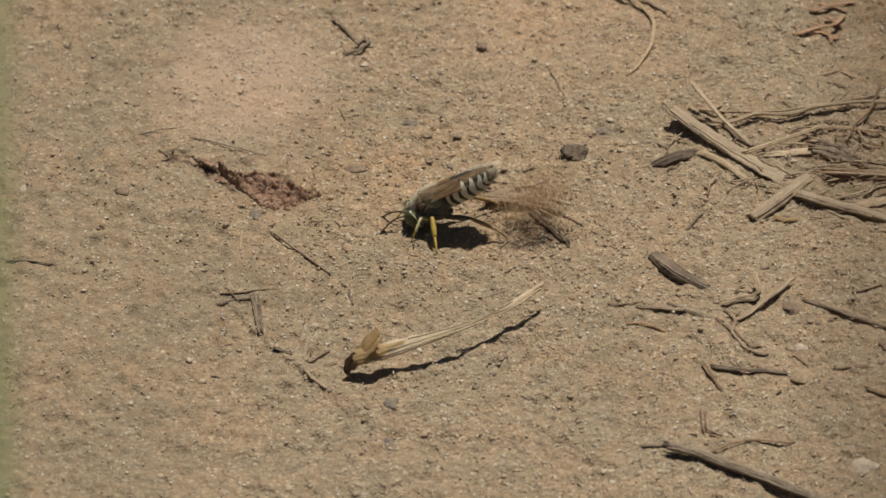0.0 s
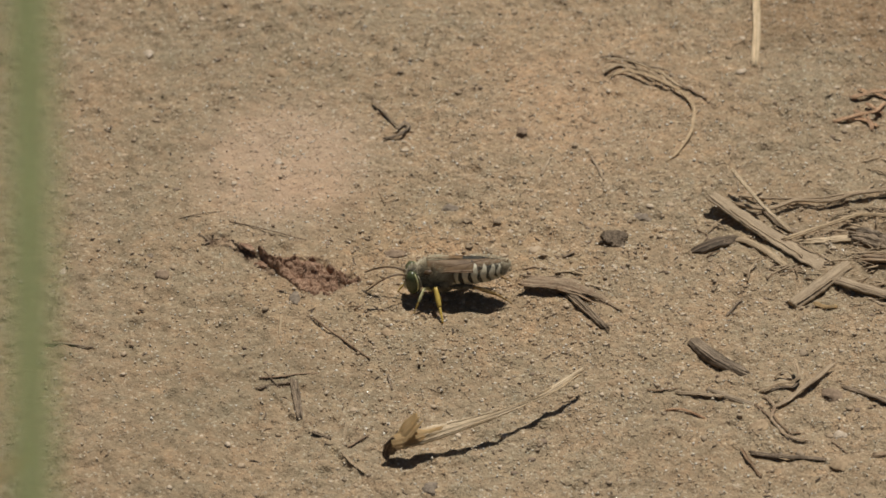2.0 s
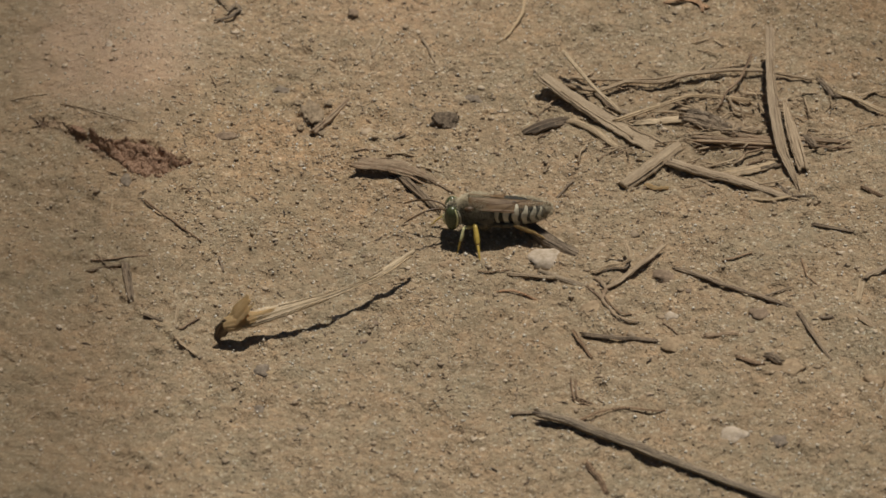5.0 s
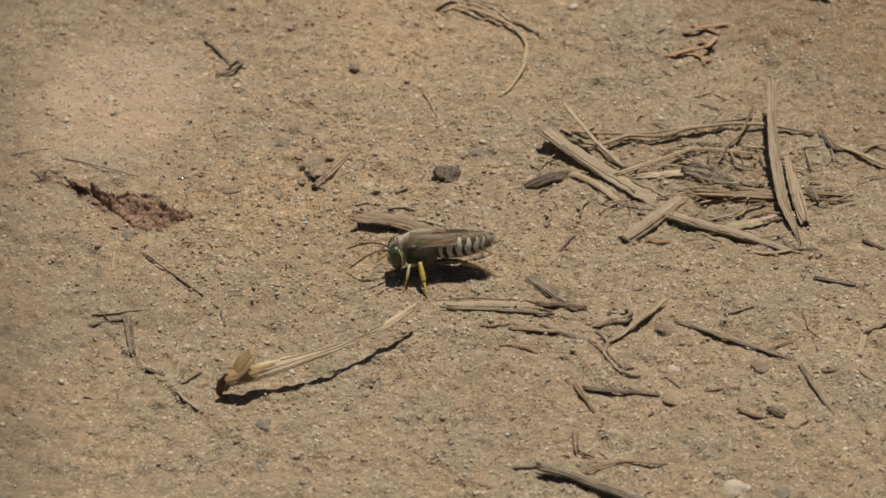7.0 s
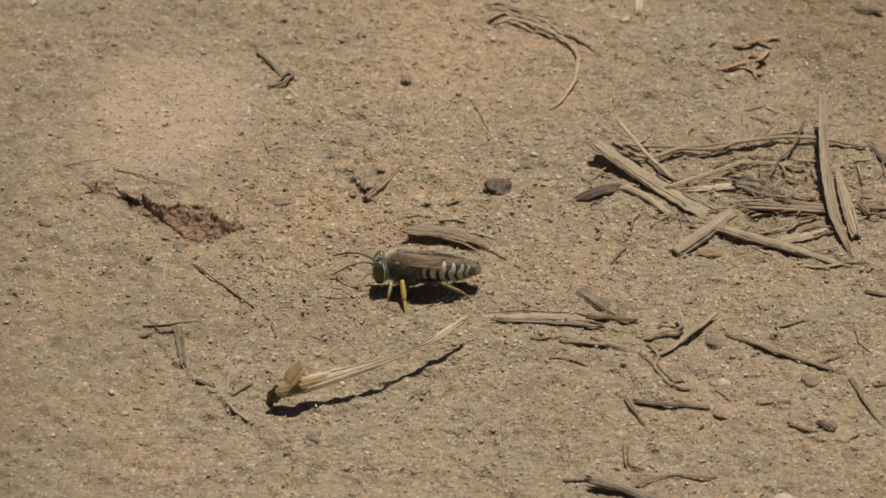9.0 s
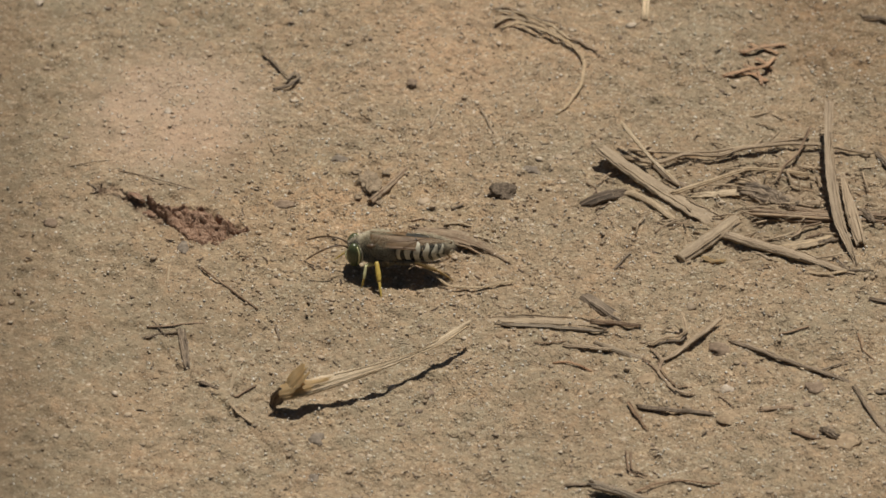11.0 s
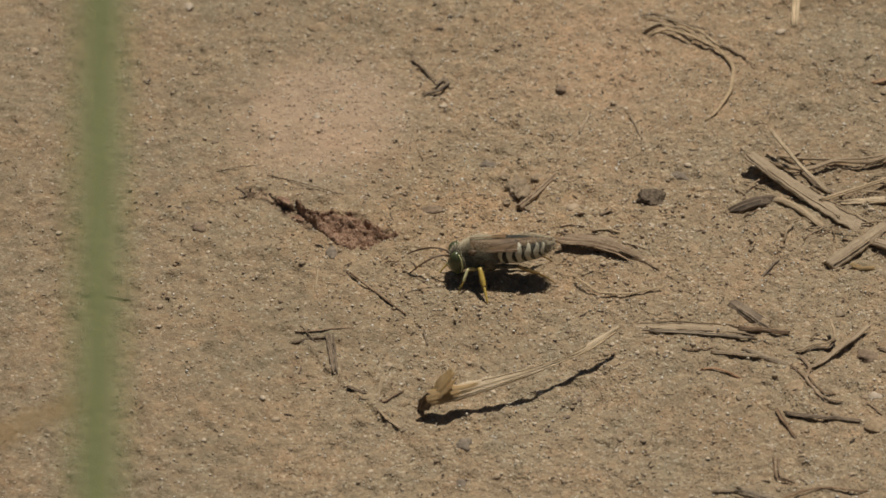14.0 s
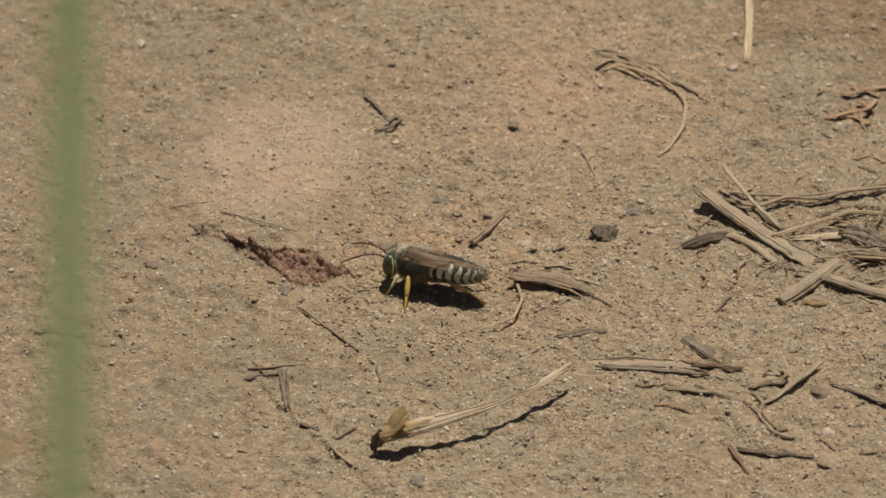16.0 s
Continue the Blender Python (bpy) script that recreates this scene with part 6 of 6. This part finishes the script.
sprays = []
for seed, long, high in ((70, 12.1, 10.5), (71, 8.1, 7.3), (72, 10.5, 4.8), (73, 8.9, 6.5), (74, 8.1, 5.7), (75, 10.5, 7.3), (76, 15.3, 12.1), (77, 10.9, 9.3), (78, 14.1, 14.4), (79, 10.9, 11.7), (80, 9.7, 7.3), (81, 13.7, 10.5), (82, 8.9, 7.3), (83, 8.9, 4.8), (84, 13.7, 9.7), (85, 10.5, 11.5), (86, 8.9, 4.8), (87, 14.5, 14.5), (88, 4.0, 2.4), (89, 7.3, 4.8), (90, 11.0, 8.0), (91, 12.0, 10.0), (92, 9.0, 7.5), (93, 8.0, 6.0)):
    sprays.append(spray(seed, int((62 if seed in (76, 77, 78, 79, 90, 91, 92, 93) else 46 if seed in (70, 81, 83, 84, 85, 87) else 26) * long * high ** 0.9) + 150, long, 0.6 * long, high))


def set_down(x, y, turn):
    """A pose on the sand: x, y in mm."""
    return pose(x * MM, y * MM, (gz(x, y) * 0.6) * MM, 0, 0, turn)


def fling(ob, t, x0, y0, x1, y1):
    """Sand leaves the ground under the wasp, flies back in a low arc and falls into the sand again."""
    down = pose(x0 * MM, y0 * MM, -0.016)
    up = pose(x1 * MM, y1 * MM, 0.0036)
    end = pose((2 * x1 - x0) * MM * 0.35 + x1 * MM * 0.65, y1 * MM, -0.013)
    rows = [(0.0, up)] if t == 0 else [(0.0, down), (t - 0.16, down), (t, up)]
    walk(ob, rows + [(t + 0.16, end), (16.0, end)])


def shifted(m, dx, dy, turn=0.0, dz=0.0, dip=0.0):
    """The pose m, moved by mm and turned on the spot."""
    return Matrix.Translation((dx * MM, dy * MM, dz * MM)) @ m @ pose(0, 0, 0, 0, dip, turn)


def motions():
    """Everything that moves: the wasp, its legs, the sand that it throws, what it pushes about, and the grass."""
    walk(wasp, [
        (0, set_down(-12.3, -3.3, 182)), (0.2, set_down(-12.9, -2.7, 183)), (0.5, set_down(-14.7, -4.5, 180)), (0.7, set_down(-15.4, -1.4, 180)),
        (1, set_down(-15.2, -5.0, 183)), (1.2, set_down(-15.0, -3.1, 184)), (1.5, set_down(-18.2, -1.4, 183)), (1.7, set_down(-16.5, -0.0, 184)),
        (2, set_down(-17.8, 0.3, 183)), (2.2, set_down(-18.3, 1.5, 183)), (2.5, set_down(-16.0, -0.4, 180)), (2.6, set_down(-16.4, -1.3, 183)),
        (2.8, set_down(-17.4, 0.2, 182)), (2.9, set_down(-16.9, 1.1, 183)), (3, set_down(-15.7, -1.4, 184)), (3.1, set_down(-15.2, 0.5, 184)),
        (3.3, set_down(-17.4, 1.7, 184)), (3.4, set_down(-16.6, 2.8, 182)), (3.5, set_down(-16.6, 0.9, 180)), (3.6, set_down(-15.9, 2.2, 184)),
        (3.7, set_down(-14.7, 0.2, 178)), (3.8, set_down(-11.1, -3.2, 162)), (3.9, set_down(-3.6, -4.0, 167)), (4, set_down(2.9, -6.7, 154)),
        (4.1, set_down(8.0, -8.1, 169)), (4.2, set_down(15.3, -10.7, 175)), (4.3, set_down(15.8, -12.6, 180)), (4.4, set_down(14.6, -14.2, 180)),
        (4.5, set_down(14.9, -13.5, 177)), (4.6, set_down(15.6, -16.1, 180)), (4.7, set_down(14.3, -16.2, 181)), (4.8, set_down(13.6, -15.3, 183)),
        (4.9, set_down(14.6, -15.6, 180)), (5, set_down(13.3, -14.7, 180)), (5.2, set_down(14.0, -15.2, 184)), (7.3, set_down(3.9, -8.2, 184)),
        (7.5, set_down(3.6, -7.2, 184)), (8, set_down(0.1, -6.7, 186)), (8.1, set_down(-0.5, -7.7, 187)), (8.3, set_down(-1.0, -5.8, 190)),
        (8.4, set_down(-1.0, -7.0, 184)), (8.5, set_down(-1.3, -9.7, 185)), (8.6, set_down(-1.4, -7.9, 184)), (8.7, set_down(-3.4, -10.5, 180)),
        (10.8, set_down(-8.5, -6.5, 174)), (11, set_down(-9.7, -5.2, 180)), (11.2, set_down(-11.3, -6.4, 180)), (11.5, set_down(-11.6, -5.9, 183)),
        (11.7, set_down(-12.1, -7.1, 183)), (11.8, set_down(-13.0, -6.7, 184)), (11.9, set_down(-12.1, -4.0, 183)), (12, set_down(-13.0, -5.6, 187)),
        (12.1, set_down(-12.0, -5.0, 184)), (12.2, set_down(-12.3, -6.1, 184)), (12.5, set_down(-14.1, -6.6, 183)), (12.7, set_down(-14.5, -7.6, 184)),
        (13, set_down(-15.1, -4.9, 184)), (13.2, set_down(-14.9, -7.8, 183)), (13.5, set_down(-14.7, -4.8, 202)), (13.7, set_down(-15.7, -5.1, 183)),
        (14, set_down(-16.7, -5.7, 185)), (14.2, set_down(-15.8, -5.3, 187)), (14.3, set_down(-15.9, -6.0, 183)), (14.4, set_down(-15.0, -5.4, 184)),
        (14.5, set_down(-17.1, -4.8, 193)), (14.6, set_down(-16.2, -5.7, 183)), (14.7, set_down(-17.0, -3.4, 172)), (14.8, set_down(-17.2, -1.2, 180)),
        (15, set_down(-17.6, -0.6, 164)), (15.1, set_down(-18.0, -1.2, 182)), (15.2, set_down(-18.2, -1.7, 160)), (15.3, set_down(-19.2, 1.6, 168)),
        (15.5, set_down(-17.9, 1.5, 162)), (15.7, set_down(-19.6, 0.9, 162)), (15.8, set_down(-20.5, 0.4, 170)), (16, set_down(-19.4, 1.2, 166)),
    ])
    walk(wasp_thorax, [
        (0, pose(0, 0, 0.0042, 0, 31, 0)), (0.2, pose(0, 0, 0.0042, 0, 18, 0)), (0.5, pose(0, 0, 0.0042, 0, 5, 0)), (0.7, pose(0, 0, 0.0042, 0, 4, 0)),
        (1, pose(0, 0, 0.0042, 0, 7, 0)), (1.2, pose(0, 0, 0.0042, 0, 25, 0)), (1.5, pose(0, 0, 0.0042, 0, 3, 0)), (1.7, pose(0, 0, 0.0042, 0, 32, 0)),
        (2, pose(0, 0, 0.0042, 0, 5, 0)), (2.2, pose(0, 0, 0.0042, 0, 10, 0)), (2.5, pose(0, 0, 0.0042, 0, -1, 0)), (2.6, pose(0, 0, 0.0042, 0, 6, 0)),
        (2.8, pose(0, 0, 0.0042, 0, 23, 0)), (2.9, pose(0, 0, 0.0042, 0, 34, 0)), (3, pose(0, 0, 0.0042, 0, 6, 0)), (3.1, pose(0, 0, 0.0042, 0, 4, 0)),
        (3.3, pose(0, 0, 0.0042, 0, 23, 0)), (3.4, pose(0, 0, 0.0042, 0, 24, 0)), (3.5, pose(0, 0, 0.0042, 0, 1, 0)), (3.6, pose(0, 0, 0.0042, 0, 16, 0)),
        (3.7, pose(0, 0, 0.0042, 0, -1, 0)), (3.8, pose(0, 0, 0.0042, 0, -1, 0)), (3.9, pose(0, 0, 0.0042, 0, -1, 0)), (4, pose(0, 0, 0.0042, 0, -1, 0)),
        (4.1, pose(0, 0, 0.0042, 0, -1, 0)), (4.2, pose(0, 0, 0.0042, 0, -1, 0)), (4.3, pose(0, 0, 0.0042, 0, -1, 0)), (4.4, pose(0, 0, 0.0042, 0, 6, 0)),
        (4.5, pose(0, 0, 0.0042, 0, -1, 0)), (4.6, pose(0, 0, 0.0042, 0, 1, 0)), (4.7, pose(0, 0, 0.0042, 0, 4, 0)), (4.8, pose(0, 0, 0.0042, 0, 6, 0)),
        (4.9, pose(0, 0, 0.0042, 0, 4, 0)), (5, pose(0, 0, 0.0042, 0, 1, 0)), (5.2, pose(0, 0, 0.0042, 0, 4, 0)), (7.3, pose(0, 0, 0.0042, 0, 7, 0)),
        (7.5, pose(0, 0, 0.0042, 0, 9, 0)), (8, pose(0, 0, 0.0042, 0, 24, 0)), (8.1, pose(0, 0, 0.0042, 0, 26, 0)), (8.3, pose(0, 0, 0.0042, 0, 29, 0)),
        (8.4, pose(0, 0, 0.0042, 0, 13, 0)), (8.5, pose(0, 0, 0.0042, 0, 19, 0)), (8.6, pose(0, 0, 0.0042, 0, 13, 0)), (8.7, pose(0, 0, 0.0042, 0, -0, 0)),
        (10.8, pose(0, 0, 0.0042, 0, -1, 0)), (11, pose(0, 0, 0.0042, 0, 1, 0)), (11.2, pose(0, 0, 0.0042, 0, 4, 0)), (11.5, pose(0, 0, 0.0042, 0, 9, 0)),
        (11.7, pose(0, 0, 0.0042, 0, 11, 0)), (11.8, pose(0, 0, 0.0042, 0, 8, 0)), (11.9, pose(0, 0, 0.0042, 0, 21, 0)), (12, pose(0, 0, 0.0042, 0, 30, 0)),
        (12.1, pose(0, 0, 0.0042, 0, 25, 0)), (12.2, pose(0, 0, 0.0042, 0, 26, 0)), (12.5, pose(0, 0, 0.0042, 0, 9, 0)), (12.7, pose(0, 0, 0.0042, 0, 17, 0)),
        (13, pose(0, 0, 0.0042, 0, 22, 0)), (13.2, pose(0, 0, 0.0042, 0, 9, 0)), (13.5, pose(0, 0, 0.0042, 0, 32, 0)), (13.7, pose(0, 0, 0.0042, 0, 7, 0)),
        (14, pose(0, 0, 0.0042, 0, 6, 0)), (14.2, pose(0, 0, 0.0042, 0, 34, 0)), (14.3, pose(0, 0, 0.0042, 0, 13, 0)), (14.4, pose(0, 0, 0.0042, 0, 10, 0)),
        (14.5, pose(0, 0, 0.0042, 0, 36, 0)), (14.6, pose(0, 0, 0.0042, 0, 16, 0)), (14.7, pose(0, 0, 0.0042, 0, -1, 0)), (14.8, pose(0, 0, 0.0042, 0, 28, 0)),
        (15, pose(0, 0, 0.0042, 0, -1, 0)), (15.1, pose(0, 0, 0.0042, 0, 21, 0)), (15.2, pose(0, 0, 0.0042, 0, -1, 0)), (15.3, pose(0, 0, 0.0042, 0, -1, 0)),
        (15.5, pose(0, 0, 0.0042, 0, -1, 0)), (15.7, pose(0, 0, 0.0042, 0, -1, 0)), (15.8, pose(0, 0, 0.0042, 0, -1, 0)), (16, pose(0, 0, 0.0042, 0, -1, 0)),
    ])
    for leg_set, swing, beat in ((forelegs, 16, 0.2), (midlegs, 5, 0.4), (hindlegs, 7, 0.3)):
        for k, limb in enumerate(leg_set):
            rows, t, i = [], 0.0, k
            while t < 16.05:
                a = swing * (0.5 + 0.5 * noise.noise(Vector((i * 1.7, beat, k)))) * (1 if i % 2 else -1)
                rows.append((min(t, 16.0), Matrix.Translation(limb.location) @ pose(0, 0, 0, 0, 0.5 * a, 0.6 * a)))
                t, i = t + beat, i + 1
            walk(limb, rows)
    for ob, t, x0, y0, x1, y1 in zip(sprays, *zip(
            (0, -12.3, -3.3, 3.3, -4.1), (1.2, -15.0, -3.1, 2.6, -4.7), (1.7, -16.5, -0.0, -1.5, -6.9), (2.8, -17.4, 0.2, 6.9, -4.6), (2.9, -16.9, 1.1, -2.8, -5.5),
            (3.3, -17.4, 1.7, -0.2, -3.1), (7.48, 3.7, -7.3, 24.5, -9.6), (7.72, 2.1, -7.0, 24.6, -10.7), (8, 0.1, -6.7, 23.8, -6.1), (8.2, -0.8, -6.8, 19.3, -7.5),
            (11.75, -12.5, -6.9, 13.0, -9.9), (12, -13.0, -5.6, 7.9, -8.1), (12.12, -12.0, -5.2, 3.2, -7.2), (12.2, -12.3, -6.1, -2.1, -9.2), (12.98, -15.0, -5.1, 3.4, -8.3),
            (13.5, -14.7, -4.8, -3.6, -7.5), (14.2, -15.8, -5.3, -8.7, -10.7), (14.5, -17.1, -4.8, -3.8, -3.0), (14.8, -17.2, -1.2, 1.4, -9.3), (15.1, -18.0, -1.2, -6.4, -10.5),
            (7.35, 3.7, -7.3, 26.0, -8.2), (7.6, 3.0, -7.0, 23.5, -8.6), (7.86, 1.0, -7.0, 23.0, -8.0), (8.1, -0.4, -6.8, 21.0, -7.0),
    )):
        fling(ob, t, x0, y0, x1, y1)
    walk(grass_blade, [
        (0, pose(-0.0197, -0.9541, -0.002, 0, -0.282, 0)), (0.8, pose(-0.0197, -0.9541, -0.002, 0, -0.188, 0)), (1.2, pose(-0.0197, -0.9541, -0.002, 0, -0.022, 0)),
        (1.5, pose(-0.0197, -0.9541, -0.002, 0, -0.079, 0)), (2, pose(-0.0197, -0.9541, -0.002, 0, -0.185, 0)), (2.4, pose(-0.0197, -0.9541, -0.002, 0, -0.168, 0)),
        (2.8, pose(-0.0197, -0.9541, -0.002, 0, -0.125, 0)), (3.2, pose(-0.0197, -0.9541, -0.002, 0, -0.047, 0)), (3.5, pose(-0.0197, -0.9541, -0.002, 0, -0.030, 0)),
        (4, pose(-0.0197, -0.9541, -0.002, 0, -0.147, 0)), (4.4, pose(-0.0197, -0.9541, -0.002, 0, -0.077, 0)), (12.4, pose(-0.0197, -0.9541, -0.002, 0, 0.055, 0)),
        (12.5, pose(-0.0197, -0.9541, -0.002, 0, 0.073, 0)), (12.8, pose(-0.0197, -0.9541, -0.002, 0, 0.040, 0)), (13.2, pose(-0.0197, -0.9541, -0.002, 0, 0.065, 0)),
        (13.6, pose(-0.0197, -0.9541, -0.002, 0, 0.122, 0)), (14, pose(-0.0197, -0.9541, -0.002, 0, 0.108, 0)), (14.5, pose(-0.0197, -0.9541, -0.002, 0, 0.162, 0)),
        (15.2, pose(-0.0197, -0.9541, -0.002, 0, 0.189, 0)), (15.6, pose(-0.0197, -0.9541, -0.002, 0, 0.269, 0)), (16, pose(-0.0197, -0.9541, -0.002, 0, 0.270, 0)),
    ])
    # the added stems sway in and out to dim each edge of the view
    walk(dimming_stem_right, [(t, pose(0.008, -0.7208, -0.002, 0, a, 0)) for t, a in ((0, -0.05), (0.8, 0.26), (11.5, 0.44), (12, -0.04), (12.5, -0.14), (13, 0.04), (16, 0.23))])
    walk(dimming_stem_left, [(t, pose(-0.010, -0.7208, -0.002, 0, a, 0)) for t, a in ((0, -0.41), (3.4, -0.57), (3.8, -0.26), (4.2, 0.02), (4.6, 0.21), (5, 0.41), (5.2, 0.39), (7.3, 0.11), (8.7, -0.01), (10.8, 0.08), (11.5, 0.07), (12.2, -0.21), (12.8, -0.51), (13.1, -0.46), (13.5, -0.31), (14, -0.35), (14.4, -0.15), (14.8, -0.01), (15.1, -0.00), (15.5, -0.18), (15.9, -0.45), (16, -0.47))])
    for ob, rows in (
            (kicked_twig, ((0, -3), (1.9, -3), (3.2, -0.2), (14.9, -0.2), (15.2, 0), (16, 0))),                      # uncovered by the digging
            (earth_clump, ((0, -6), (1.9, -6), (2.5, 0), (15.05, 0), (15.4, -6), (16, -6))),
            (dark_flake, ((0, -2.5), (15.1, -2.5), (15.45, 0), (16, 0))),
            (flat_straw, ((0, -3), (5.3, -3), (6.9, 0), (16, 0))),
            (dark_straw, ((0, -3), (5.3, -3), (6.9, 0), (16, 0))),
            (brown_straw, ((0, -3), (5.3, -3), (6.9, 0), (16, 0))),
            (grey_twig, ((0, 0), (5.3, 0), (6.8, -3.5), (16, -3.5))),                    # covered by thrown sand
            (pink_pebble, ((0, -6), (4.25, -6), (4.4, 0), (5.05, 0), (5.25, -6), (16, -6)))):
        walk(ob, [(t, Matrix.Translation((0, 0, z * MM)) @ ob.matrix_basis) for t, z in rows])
    rest = bark_chunk.matrix_basis.copy()
    walk(bark_chunk, [(0, rest), (4.3, rest), (6.9, shifted(rest, 0.4, 0.0, 12, -0.5, 14)), (16, shifted(rest, 0.4, 0.0, 12, -0.5, 14))])
    rest = curved_straw.matrix_basis.copy()
    early, late = shifted(rest, 11.9, -8.0, -66, 0.5), shifted(rest, -2.9, 3.5, 17, 0.5)
    walk(curved_straw, [(0, shifted(early, 0, 0, 0, -2.5)), (8.8, shifted(early, 0, 0, 0, -2.5)), (10.6, early), (14.3, early), (14.9, shifted(rest, 0, 0, 0, 0.3)), (15.2, shifted(rest, 0, 0, 0, 0.3)), (15.7, late), (16, late)])


motions()
